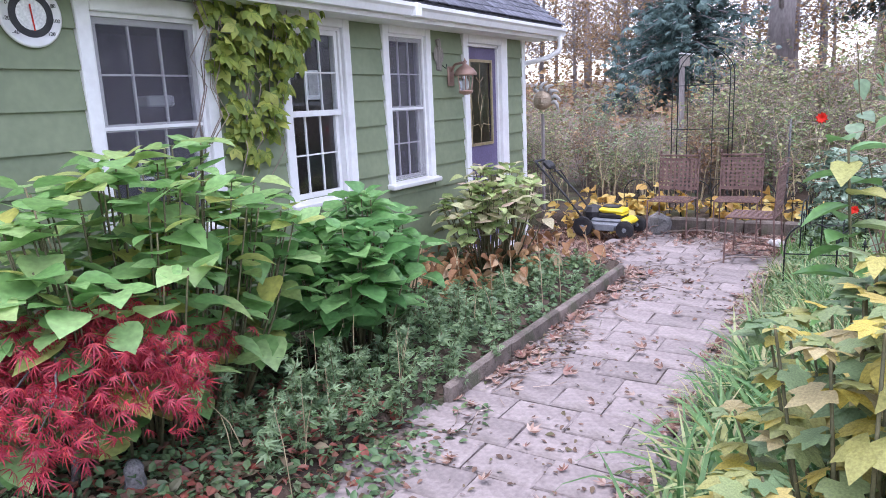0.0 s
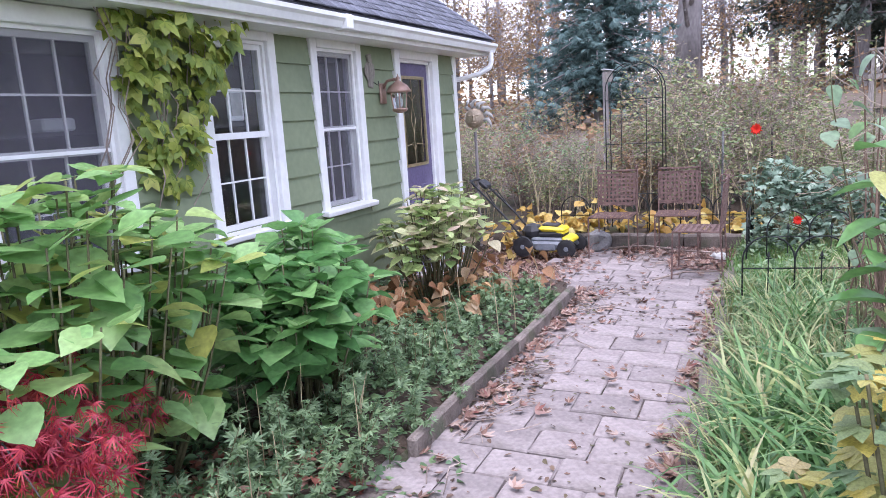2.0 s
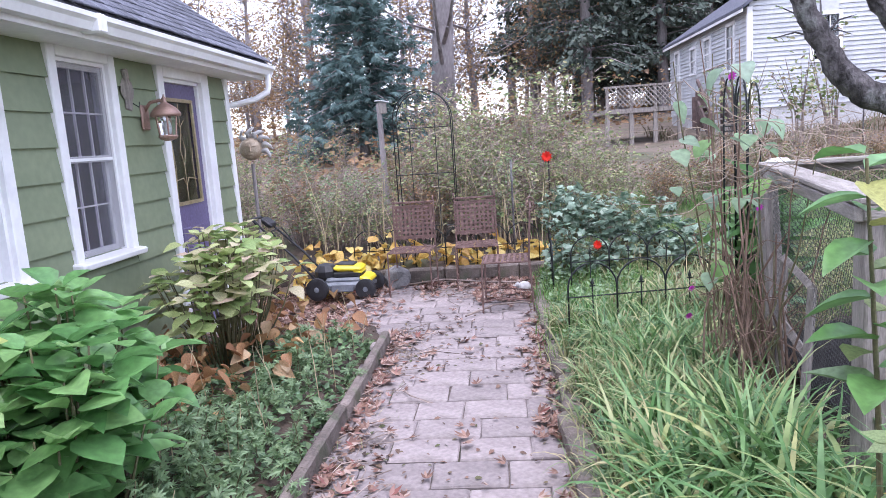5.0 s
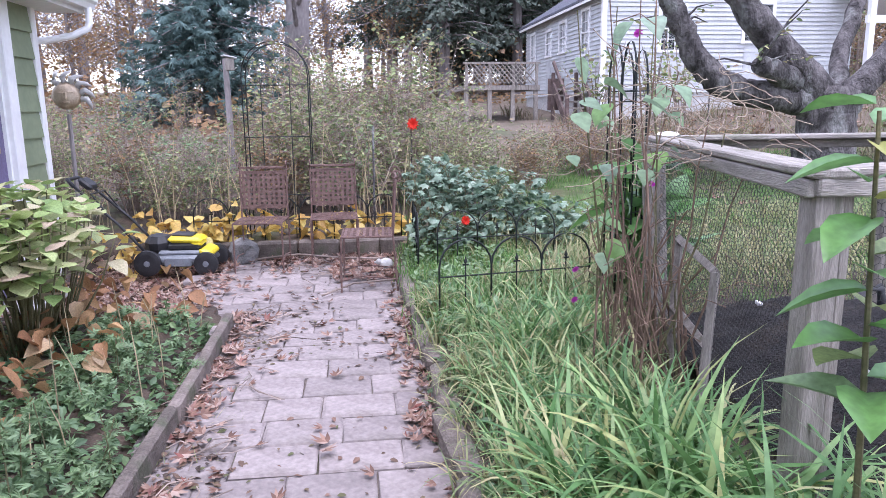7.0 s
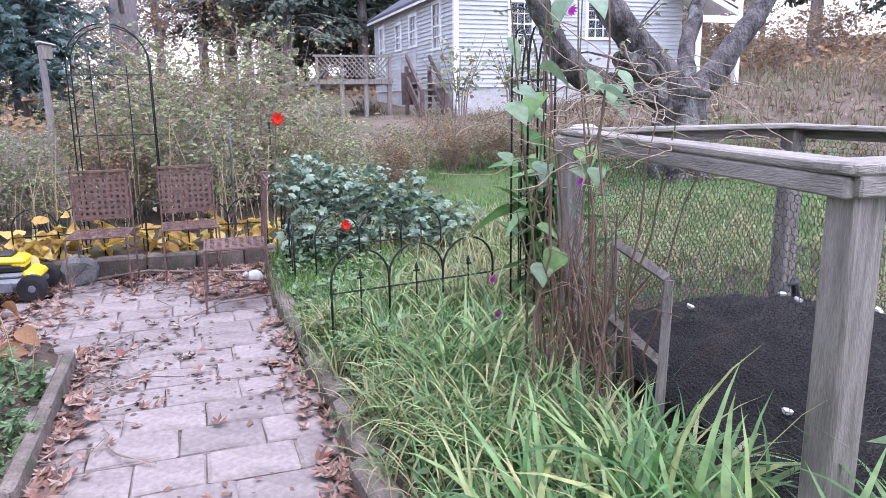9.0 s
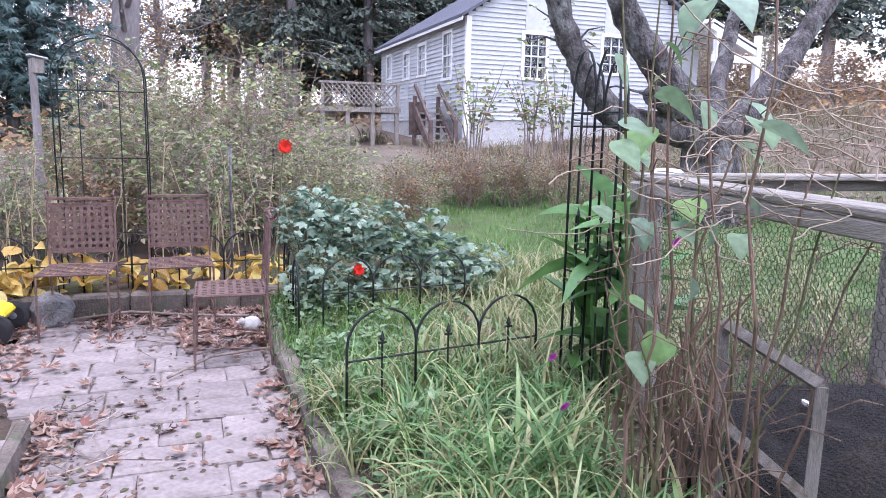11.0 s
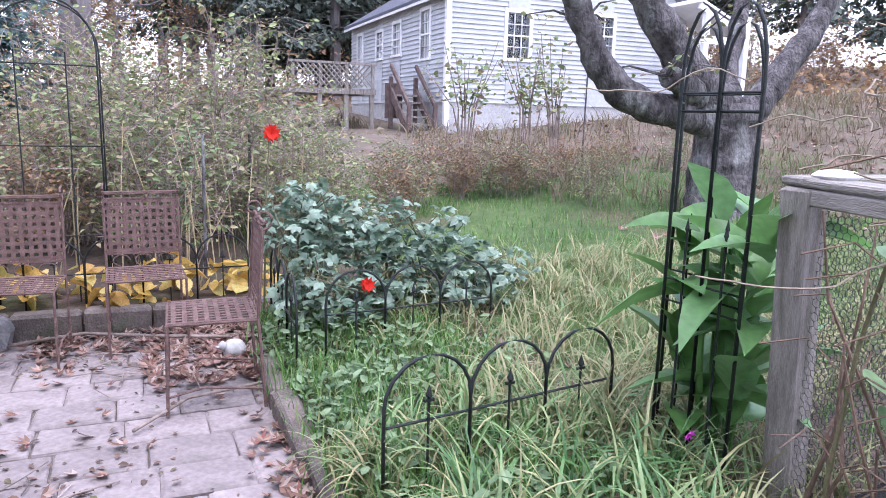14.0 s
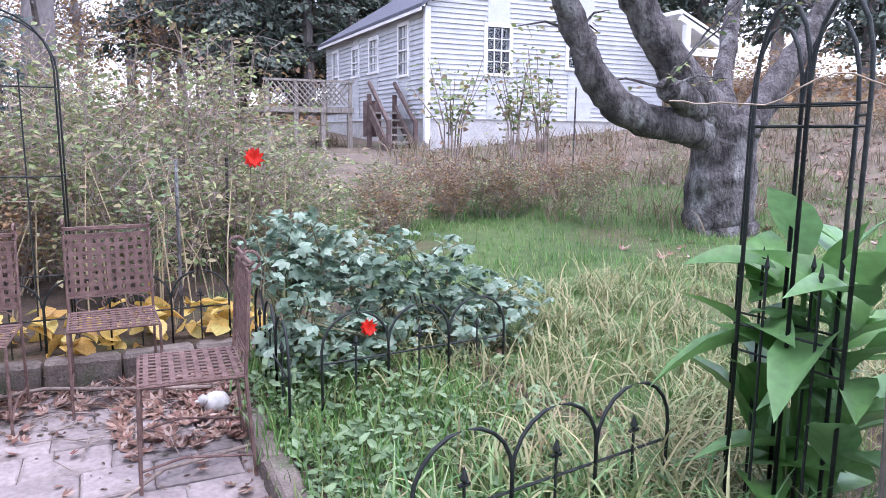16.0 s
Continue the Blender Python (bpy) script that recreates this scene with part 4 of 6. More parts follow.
# compost heap
g = Geo()
n_ = 34
v = []
for j in range(n_):
    for i in range(n_):
        x, y = 0.76 + 1.5 * i / (n_ - 1), 3.32 + 1.75 * j / (n_ - 1)
        r2 = ((x - 1.55) / 0.95) ** 2 + ((y - 4.2) / 1.2) ** 2
        v.append((x, y, 0.16 + 0.40 * max(0, 1 - r2 * 0.8) + 0.035 * noise.noise((x * 9, y * 9, 3)) + 0.02 * noise.noise((x * 31, y * 31, 5))))
g.add(v, [(j * n_ + i, j * n_ + i + 1, (j + 1) * n_ + i + 1, (j + 1) * n_ + i) for j in range(n_ - 1) for i in range(n_ - 1)])
tagged(part("compost_mound", g, COMPOST, smooth=True), "mound of black compost inside the wire run", "compost heap")
for i in range(9):
    x, y = 0.95 + 1.1 * R.random(), 3.5 + 1.2 * R.random()
    r2 = ((x - 1.55) / 0.95) ** 2 + ((y - 4.2) / 1.2) ** 2
    z = 0.17 + 0.40 * max(0, 1 - r2 * 0.8)
    bit = part("egg_shell", Geo().lathe((0, 0, 0), [(0.004, -0.01), (0.016, -0.004), (0.02, 0.008), (0.017, 0.01)], 8), WHITEP)
    tagged(bit, "broken white scrap on the compost", "scrap", "scraps on the compost").matrix_basis = pose(x, y, z + 0.008, 40 * R.random(), 0, 90 * R.random())
# leaning wooden panel
pan = thing("leaning_panel", "broken grey wooden frame leaning by the wire run", "frame panel")
for p, q in (((0.73, 4.46, 0.14), (0.80, 4.58, 0.86)), ((0.70, 4.10, 0.14), (0.76, 4.15, 0.80)), ((0.80, 4.58, 0.86), (0.76, 4.15, 0.80)), ((0.765, 4.52, 0.55), (0.735, 4.12, 0.48))):
    g = Geo().tube([p, tuple((np.array(p) + np.array(q)) / 2), q], [0.024, 0.023, 0.022], 4)
    part("batten", g, OLDWOOD, pan)
# black bucket handle tool and sheet
tub = thing("garden_trug", "black plastic loop handle on the compost", "trug", (1.95, 4.75, 0.36), 30)
part("handle", Geo().tube([(-0.12, 0, 0.0), (-0.14, 0, 0.1), (-0.1, 0, 0.16), (0.1, 0, 0.16), (0.14, 0, 0.08), (0.1, 0, -0.02), (-0.12, 0, 0.0)], 0.022, 8), BLACKP, tub, smooth=True)
part("body", Geo().lathe((0, 0, -0.12), [(0.12, 0), (0.15, 0.1), (0.155, 0.1), (0.13, 0.01)], 14), BLACKP, tub)
cap = tagged(part("white_cloth", Geo().lathe((0, 0, 0), [(0.005, 0.03), (0.05, 0.025), (0.07, 0.01), (0.06, 0)], 9), WHITEP), "crumpled white cloth on the corner post", "cloth")
cap.matrix_basis = pose(1.0, 5.2, RZ + 0.026)

# ---- lawn mower ----
mw = thing("lawn_mower", "yellow and grey push lawn mower on fallen leaves", "lawn mower", (-2.33, 8.22, 0.0), -3)
deck = part("deck", Geo().box((0, 0, 0.13), (0.50, 0.36, 0.09), (0, 0, 0), 0.03).box((0.0, 0, 0.19), (0.38, 0.30, 0.05), (0, 0, 0), 0.02), GREYP, mw)
part("skirt", Geo().box((0.0, -0.19, 0.12), (0.24, 0.03, 0.09), (0, 0, 0), 0.012), GREYP, deck)
part("bonnet", Geo().box((0.04, 0, 0.245), (0.30, 0.25, 0.07), (0, 0, 0), 0.02), BLACKP, mw)
part("cover", Geo().box((0.05, 0, 0.305), (0.31, 0.25, 0.06), (0, 3, 0), 0.025).box((0.15, 0, 0.27), (0.10, 0.24, 0.05), (0, 12, 0), 0.02), YELLOW, mw, "bright yellow motor cover")
part("battery_lid", Geo().box((0.02, 0, 0.345), (0.19, 0.15, 0.03), (0, 3, 0), 0.012), BLACKP, mw)
part("nose", Geo().box((0.24, 0, 0.19), (0.12, 0.32, 0.06), (0, 22, 0), 0.02), YELLOW, mw, "bright yellow front housing")
part("grass_bag", Geo().lathe((-0.21, 0, 0.22), [(0.04, -0.05), (0.12, -0.01), (0.13, 0.06), (0.09, 0.12), (0.02, 0.14)], 9), BLACKP, mw)
for x, r in ((-0.26, 0.118), (0.26, 0.106)):
    for y in (-0.215, 0.215):
        wh = part("wheel", Geo().lathe((x, y, r), [(r - 0.03, -0.028), (r, -0.022), (r, 0.022), (r - 0.03, 0.028)], 20, "y"), BLACKP, mw)
        part("rim", Geo().lathe((x, y, r), [(r - 0.028, -0.02), (r - 0.04, -0.012), (0.03, -0.012), (0.026, -0.032), (0.006, -0.034)], 18, "y"), GREYP, wh)
        for k in range(5):
            an = k * 1.2566
            part("spoke", Geo().box((x + 0.045 * math.cos(an), y - 0.02 * (1 if y < 0 else -1), r + 0.045 * math.sin(an)), (r - 0.04, 0.014, 0.016), (0, -math.degrees(an), 0), 0.003), GREYP, wh)
for y in (-0.17, 0.17):
    part("handle_bar", Geo().tube([(-0.24, y, 0.16), (-0.5, y * 0.98, 0.47), (-0.86, y * 0.9, 0.82)], 0.013, 8), BLACKP, mw, smooth=True)
part("grip", Geo().tube([(-0.86, -0.155, 0.82), (-0.93, -0.11, 0.88), (-0.93, 0.11, 0.88), (-0.86, 0.155, 0.82)], 0.017, 8), BLACKP, mw, smooth=True)
part("control_box", Geo().box((-0.80, 0, 0.83), (0.14, 0.17, 0.06), (0, 40, 0), 0.02), BLACKP, mw)
part("bail", Geo().tube([(-0.6, -0.165, 0.58), (-0.72, -0.15, 0.75), (-0.72, 0.15, 0.75), (-0.6, 0.165, 0.58)], 0.008, 6), WIRE, mw)

# white ornament under the chair
orn = tagged(part("garden_ornament", Geo().lathe((0, 0, 0), [(0.03, 0), (0.09, 0.02), (0.10, 0.08), (0.07, 0.13), (0.02, 0.15)], 12).lathe((-0.1, 0, 0.07), [(0.01, 0), (0.04, 0.02), (0.035, 0.06), (0.008, 0.08)], 9).box((-0.13, 0, 0.10), (0.06, 0.03, 0.02), (0, 20, 0), 0.006), CONCRETE, smooth=True), "small white stone animal ornament under the chair", "ornament")
orn.matrix_basis = pose(-0.45, 7.95, 0.0, 0, 0, 15) @ Matrix.Scale(0.72, 4)
frog = tagged(part("stone_figure", Geo().lathe((0, 0, 0), [(0.05, 0), (0.06, 0.03), (0.045, 0.1), (0.05, 0.13), (0.03, 0.17), (0.01, 0.18)], 10).box((0.04, 0.02, 0.03), (0.03, 0.05, 0.06), (0, 0, 20), 0.01).box((-0.04, 0.02, 0.03), (0.03, 0.05, 0.06), (0, 0, -20), 0.01), STONE, smooth=True), "small weathered stone figure among the leaves", "ornament")
frog.matrix_basis = pose(-2.2, 1.62, 0.1, 0, 0, -40) @ Matrix.Scale(0.85, 4)

# bird house on a pole
bh = thing("bird_house", "small grey bird house on a bare pole", "bird house", (-2.66, 13.1, 0.3), 25)
part("pole", Geo().tube([(0, 0, 0), (0.01, 0, 1.0), (0, 0, 1.95)], [0.06, 0.05, 0.045], 8), FARBARK, bh)
part("box", Geo().box((0.05, 0, 1.87), (0.14, 0.13, 0.18), (0, 0, 0), 0.005), OLDWOOD, bh)
part("roof", Geo().box((0.06, 0, 1.985), (0.21, 0.18, 0.02), (0, 10, 0), 0.004), CLAP, bh, "pale tilted roof board")
part("hole_ring", Geo().lathe((0.122, 0, 1.9), [(0.022, 0), (0.03, 0.003), (0.022, 0.006)], 12, "x"), BLACKP, bh)

# ---- neighbour's house ----
NX, NY, NZ = 6.36, 21.0, 1.85
NE = 4.57
nh = thing("neighbour_house", "white clapboard house with dark sash windows and gable", "house")
NL, NW = 9.2, 7.6
nwins = [(8.08, 8.73, 3.05, 4.21), (10.6, 11.4, 3.3, 4.3)]
swins = [(22.2, 22.85, 3.05, 4.3), (24.6, 25.3, 3.3, 4.2), (26.4, 27.0, 3.3, 4.1), (28.7, 29.3, 2.6, 4.2)]
part("foundation", Geo().box((NX + NW / 2, NY + NL / 2, 1.05), (NW - 0.06, NL - 0.06, 1.6)), CONCRETE, nh)
g = Geo()
for a, b, c, d in wall_pieces(nwins, NX, NX + NW, NZ, NE):
    g.box(((a + b) / 2, NY + 0.1, (c + d) / 2), (b - a, 0.14, d - c))
fw = part("wall", g, CLAP, nh)
g = Geo()
for a, b, c, d in wall_pieces(swins, NY + 0.18, NY + NL, NZ, NE):
    g.box((NX + 0.1, (a + b) / 2, (c + d) / 2), (0.14, b - a, d - c))
sw = part("wall", g, CLAP, nh)
part("wall", Geo().box((NX + NW - 0.1, NY + NL / 2, 2.9), (0.14, NL - 0.4, 3.4)).box((NX + NW / 2, NY + NL - 0.1, 2.9), (NW - 0.4, 0.14, 3.4)), CLAP, nh)
# two near-black sheets behind the panes stand in for the rooms' shade
part("room_shade_sheet", Geo().box((NX + 1.2, NY + NL / 2, 2.9), (0.05, NL - 0.6, 3.2)).box((NX + NW / 2, NY + 1.2, 2.9), (NW - 0.6, 0.05, 3.2)), ROOMSHADE, nh)
RP = 0.62
z = NZ
while z < NE + NW / 2 * RP - 0.1:
    inset = max(0, (z - NE) / RP)
    for a, b, c, d in wall_pieces([w for w in nwins], NX + inset - 0.02, NX + NW - inset, z, z + 0.125):
        if b - a > 0.05 and d - c > 0.02:
            v = [(a, NY + 0.03, c), (a, NY - 0.022, c), (a, NY + 0.012, d), (a, NY + 0.03, d), (b, NY + 0.03, c), (b, NY - 0.022, c), (b, NY + 0.012, d), (b, NY + 0.03, d)]
            part("clapboard", Geo().add(v, [(0, 3, 2, 1), (4, 5, 6, 7), (0, 1, 5, 4), (1, 2, 6, 5), (2, 3, 7, 6)]), CLAP, fw)
    if z < NE:
        for a, b, c, d in wall_pieces(swins, NY, NY + NL, z, z + 0.125):
            if d - c > 0.02:
                v = [(NX + 0.03, a, c), (NX - 0.022, a, c), (NX + 0.012, a, d), (NX + 0.03, a, d), (NX + 0.03, b, c), (NX - 0.022, b, c), (NX + 0.012, b, d), (NX + 0.03, b, d)]
                part("clapboard", Geo().add(v, [(1, 2, 3, 0), (7, 6, 5, 4), (4, 5, 1, 0), (5, 6, 2, 1), (6, 7, 3, 2)]), CLAP, sw)
    z += 0.125
apex = NE + NW / 2 * RP
part("gable", Geo().add([(NX, NY + 0.05, NE), (NX + NW, NY + 0.05, NE), (NX + NW / 2, NY + 0.05, apex)], [(0, 1, 2)]), CLAP, nh)
g = Geo()
for s in (0, 1):
    e = NX - 0.25 if s == 0 else NX + NW + 0.25
    ze = NE - 0.25 * RP + 0.1
    xa = NX + NW / 2
    v = [(e, yy, ze + dz) for yy in (NY - 0.2, NY + NL + 0.2) for dz in (0, 0.09)] + [(xa, yy, apex + 0.1 + dz) for yy in (NY - 0.2, NY + NL + 0.2) for dz in (0, 0.09)]
    g.add(v, [(0, 1, 3, 2), (0, 4, 5, 1), (2, 3, 7, 6), (1, 5, 7, 3), (0, 2, 6, 4)])
part("roof", g, SHINGLE, nh)
part("eave_board", Geo().box((NX - 0.23, NY + NL / 2, NE - 0.06), (0.03, NL + 0.4, 0.14)), WHITE, nh)
part("corner_board", Geo().box((NX + 0.03, NY + 0.03, 2.9), (0.14, 0.14, 3.36)), WHITE, nh)


def far_window(a, b, c, d, side):
    w = new("window")
    w.parent = nh
    def bx(nm, u, v_, su, sv, mat, out=0.03):
        if side:
            part(nm, Geo().box((NX - out + 0.02, u, v_), (0.05, su, sv)), mat, w)
        else:
            part(nm, Geo().box((u, NY - out + 0.02, v_), (su, 0.05, sv)), mat, w)
    um, vm = (a + b) / 2, (c + d) / 2
    bx("casing", a - 0.05, vm, 0.1, d - c + 0.2, WHITE)
    bx("casing", b + 0.05, vm, 0.1, d - c + 0.2, WHITE)
    bx("casing", um, d + 0.05, b - a, 0.1, WHITE)
    bx("sill", um, c - 0.05, b - a + 0.24, 0.07, WHITE, 0.06)
    bx("meeting_rail", um, vm, b - a, 0.04, WHITE, 0.01)
    for k in (1, 2):
        bx("glazing_bar", a + (b - a) * k / 3, vm, 0.018, d - c, WHITE, 0.0)
    for z_ in (c + (d - c) * 0.25, c + (d - c) * 0.75):
        bx("glazing_bar", um, z_, b - a, 0.018, WHITE, -0.002)
    q = Geo().box((NX + 0.05, um, vm), (0.01, b - a, d - c)) if side else Geo().box((um, NY + 0.05, vm), (b - a, 0.01, d - c))
    part("pane", q, GLASS, w).visible_shadow = False


for w_ in nwins:
    far_window(*w_, False)
for w_ in swins:
    far_window(*w_, True)
porch = thing("porch", "white porch with slim posts and a low gable roof", "porch")
part("roof", Geo().box((14.1, 20.4, 4.42), (1.9, 1.6, 0.12), (0, 22, 0)).box((14.1, 19.65, 4.3), (1.85, 0.1, 0.2), (0, 22, 0)).box((14.2, 19.65, 3.75), (1.7, 0.1, 0.2)), WHITE, porch)
for x in (13.5, 14.95):
    part("post", Geo().box((x, 19.65, 3.1), (0.16, 0.16, 2.7)), WHITE, porch)
part("floor", Geo().box((14.4, 20.4, 1.7), (2.2, 2.4, 0.15)), OLDWOOD, porch)
part("base", Geo().box((14.4, 20.4, 0.9), (2.1, 2.2, 1.5)), CONCRETE, porch)
# wooden deck with lattice rail beside the neighbour's house
dk = thing("wooden_deck", "grey wooden deck with a lattice railing and stairs", "deck")
DX0, DX1, DY0, DY1, DZ = 2.62, 4.98, 22.6, 25.5, 2.06
part("floor", Geo().box(((DX0 + DX1) / 2, (DY0 + DY1) / 2, DZ), (DX1 - DX0, DY1 - DY0, 0.14)), OLDWOOD, dk)
for x in np.linspace(DX0 + 0.1, DX1 - 0.1, 4):
    part("post", Geo().box((x, DY0 + 0.1, 1.5), (0.12, 0.12, 1.3)), OLDWOOD, dk)
    part("rail_post", Geo().box((x, DY0 + 0.02, DZ + 0.36), (0.08, 0.08, 0.72)), OLDWOOD, dk)
part("top_rail", Geo().box(((DX0 + DX1) / 2, DY0 + 0.02, DZ + 0.73), (DX1 - DX0, 0.12, 0.06)), OLDWOOD, dk)
lat = Geo()
for k in range(-6, 30):
    for s in (1, -1):
        x0 = DX0 + k * 0.14
        x1 = x0 + s * 0.5
        if min(x0, x1) < DX0 or max(x0, x1) > DX1:
            continue
        lat.tube([(x0, DY0 + 0.03 * s, DZ + 0.12), (x1, DY0 + 0.03 * s, DZ + 0.68)], 0.02, 4)
part("lattice", lat, RAILWOOD, dk, "pale diagonal lattice")
for i in range(6):
    part("step", Geo().box((5.75, 22.5 - i * 0.26, 2.0 - i * 0.19), (0.75, 0.28, 0.05)), OLDWOOD, dk)
for x in (5.4, 6.12):
    part("stair_side", Geo().box((x, 21.85, 1.55), (0.06, 1.9, 0.26), (36, 0, 0)), REDWOOD, dk, "faded red stair board")
    part("hand_rail", Geo().box((x, 21.85, 2.25), (0.07, 1.9, 0.1), (36, 0, 0)), REDWOOD, dk)
    part("newel", Geo().box((x, 22.6, 1.75), (0.1, 0.1, 1.5)), REDWOOD, dk)
    part("newel", Geo().box((x, 21.1, 1.1), (0.1, 0.1, 1.4)), REDWOOD, dk)
part("stair_board", Geo().box((5.5, 22.66, 1.85), (0.5, 0.04, 0.95)), REDWOOD, dk)

# the neighbour's plot lies uphill behind the lawn
SITE = Matrix.Translation((-0.93, 4.0, 1.47)) @ Matrix.Scale(0.82, 4) @ Matrix.Translation((0.93, -4.0, -1.47))
for ob in (nh, porch, dk):
    ob.matrix_basis = SITE


# ---- plants ----
def big_leaf_shrub(name, label, category, centre, radius, z_lo, z_hi, stems, whorls, size, mat, shape, seed, foot=0.3, droop=0.05, scraps=0):
    """A shrub of canes, each with whorls of large leaves, every leaf an object."""
    q = random.Random(seed)
    zb = height(*centre) - 0.02
    sh = thing(name, label, category, (centre[0], centre[1], zb))
    g = Geo()
    meshes = []
    for k in range(4):
        me = Geo().add(shape[0] * np.array([1, 1, 0.35 + 0.45 * k]) + np.array([0, 0, 0]), shape[1]).mesh("leaf", True)
        me.materials.append(mat)
        meshes.append(me)
    count = 0
    for i in range(stems):
        a, rr = q.uniform(0, 2 * math.pi), math.sqrt(q.random())
        tx, ty = radius[0] * rr * math.cos(a), radius[1] * rr * math.sin(a)
        top = z_lo + (z_hi - z_lo) * (1 - 0.55 * rr * rr) * q.uniform(0.8, 1.0) - zb
        base = (tx * foot, ty * (0.3 + foot), 0)
        mid = (tx * 0.75, ty * 0.85, top * 0.55)
        pts = [base, mid, (tx, ty, top)]
        part("cane", Geo().tube(pts, [0.008, 0.006, 0.004], 5), STEM, sh, smooth=True)
        for w in range(whorls):
            s = 1 - w * 0.2 * q.uniform(0.8, 1.2)
            p = Vector(mid).lerp(Vector(pts[2]), max(0, (s - 0.4) / 0.6)) if s > 0.4 else Vector(base).lerp(Vector(mid), s / 0.4)
            if p.z + zb < z_lo - 0.25:
                continue
            turn = q.uniform(0, 360)
            n = q.choice((3, 4, 4)) if w == 0 else 2
            for k in range(n):
                yaw = turn + 360 / n * k + q.uniform(-20, 20)
                pitch = (q.uniform(5, 45) if w == 0 else q.uniform(-15, 28)) - droop * 60
                ln = size * q.uniform(0.65, 1.15) * (0.8 if w == 0 else 1.0)
                lf = new("leaf", q.choice(meshes))
                lf.parent = sh
                lf.matrix_basis = pose(p.x, p.y, p.z) @ pose(0, 0, 0, 0, 0, yaw) @ pose(0, 0.03, 0, pitch, q.uniform(-20, 20), 0) @ Matrix.Diagonal((ln, ln, ln, 1))
                count += 1
    return sh


big_leaf_shrub("hydrangea", "large green hydrangea with broad leaves against the house", "shrub", (-2.5, 2.0), (0.55, 0.95), 0.55, 1.6, 82, 5, 0.2, HYD, WIDE, 1, 0.3, 0.14)
big_leaf_shrub("hydrangea", "dark green hydrangea with pointed glossy leaves", "shrub", (-2.35, 3.45), (0.42, 0.62), 0.3, 1.14, 54, 4, 0.2, HYDDARK, OVATE, 2, 0.3, 0.1)
big_leaf_shrub("hydrangea", "fading hydrangea with pale green and pink leaves", "shrub", (-2.6, 5.75), (0.46, 0.72), 0.38, 1.12, 72, 3, 0.15, HYDPALE, WIDE, 3, 0.25, 0.12)
big_leaf_shrub("yellow_shrub", "tall shrub with yellowing leaves beside the path", "shrub", (0.42, 2.0), (0.42, 0.5), 0.2, 1.36, 46, 5, 0.1, YELLEAF, LOBED, 4, 0.4, 0.3)

big_tip = thing("tall_weed", "tall weed with large green and yellow leaves", "plant", (0.36, 2.72, 0.14))
part("stem", Geo().tube([(0, 0, 0), (-0.03, 0.0, 0.7), (-0.08, -0.02, 1.32)], [0.009, 0.007, 0.004], 6), STEM, big_tip)
for k in range(18):
    m_ = Geo().add(OVATE[0] * np.array([0.75, 1, 1.2]), OVATE[1]).mesh("leaf", True)
    m_.materials.append(CANNA if k % 3 else YELLEAF)
    lf = part("leaf", m_, None, big_tip)
    lf.matrix_basis = pose(-0.03 - 0.003 * k, -0.01, 0.72 + 0.036 * k) @ pose(0, 0, 0, 0, 0, 40 + k * 105) @ pose(0, 0, 0, 12 - k % 4 * 9, 0, 0) @ Matrix.Scale(0.2 - 0.003 * k, 4)


def leaf_cloud(g, shape, n, centre, radius, size, up=0.2, lean=0.5, shell=0.5):
    d = NR.normal(size=(n, 3))
    d /= np.linalg.norm(d, axis=1, keepdims=True)
    r = NR.uniform(shell, 1, n) ** 0.7
    p = np.asarray(centre) + d * r[:, None] * np.asarray(radius)
    g.scatter(shape, p, spread_dirs(n, up), ups(n, lean), size * NR.uniform(0.6, 1.25, n))


# red laceleaf maple: arching branches with hanging fingered leaves
mp = thing("laceleaf_maple", "weeping laceleaf maple with deep red leaves", "tree")
g = Geo().tube([(-2.38, 1.45, 0.05), (-2.35, 1.5, 0.45), (-2.28, 1.55, 0.8)], [0.02, 0.016, 0.012], 7)
gl = Geo()
QR = random.Random(21)
for i in range(22):
    a = QR.uniform(-2.4, 1.5)
    ln = QR.uniform(0.2, 0.6)
    pts = [(-2.28, 1.55, 0.8)]
    for s in (0.25, 0.5, 0.75, 1.0):
        pts.append((-2.28 + ln * s * math.cos(a) + QR.uniform(-0.02, 0.02), 1.55 + ln * s * math.sin(a) + QR.uniform(-0.02, 0.02), 0.8 + 0.06 * math.sin(s * 3.0) - (0.05 + 0.28 * QR.random()) * s * s))
    part("branch", Geo().tube(pts, [0.009, 0.007, 0.005, 0.003, 0.002], 5), BARK, mp, smooth=True)
    for p in pts[1:]:
        n = 22
        pos = np.array(p) + NR.normal(0, 0.055, (n, 3))
        al = spread_dirs(n, -0.9)
        gl.scatter(FINGERS, pos, al, ups(n, 0.8), 0.057 * NR.uniform(0.7, 1.4, n))
part("trunk", g, BARK, mp, smooth=True)
part("leaves", gl, MAPLE, mp)

# climbing vine on the wall
vn = thing("climbing_vine", "yellow green vine hanging from the eave beside the window", "vine")
gl = Geo()
for i in range(15):
    y0 = QR.uniform(3.0, 3.85)
    pts = [(WX + 0.04, y0, 1.2 + 0.02 * i if i < 5 else 1.45)]
    zt = pts[0][2]
    while zt < 2.36:
        zt += 0.18
        pts.append((WX + 0.05 + 0.10 * QR.random(), y0 + QR.uniform(-0.06, 0.06) + (zt - 1.3) * 0.12, zt))
    part("cane", Geo().tube(pts, 0.004, 5), TWIG, vn)
n = 205
z = 1.28 + 1.12 * NR.uniform(0, 1, n) ** 0.65
half = 0.14 + 0.34 * np.clip((z - 1.3) / 0.9, 0, 1)
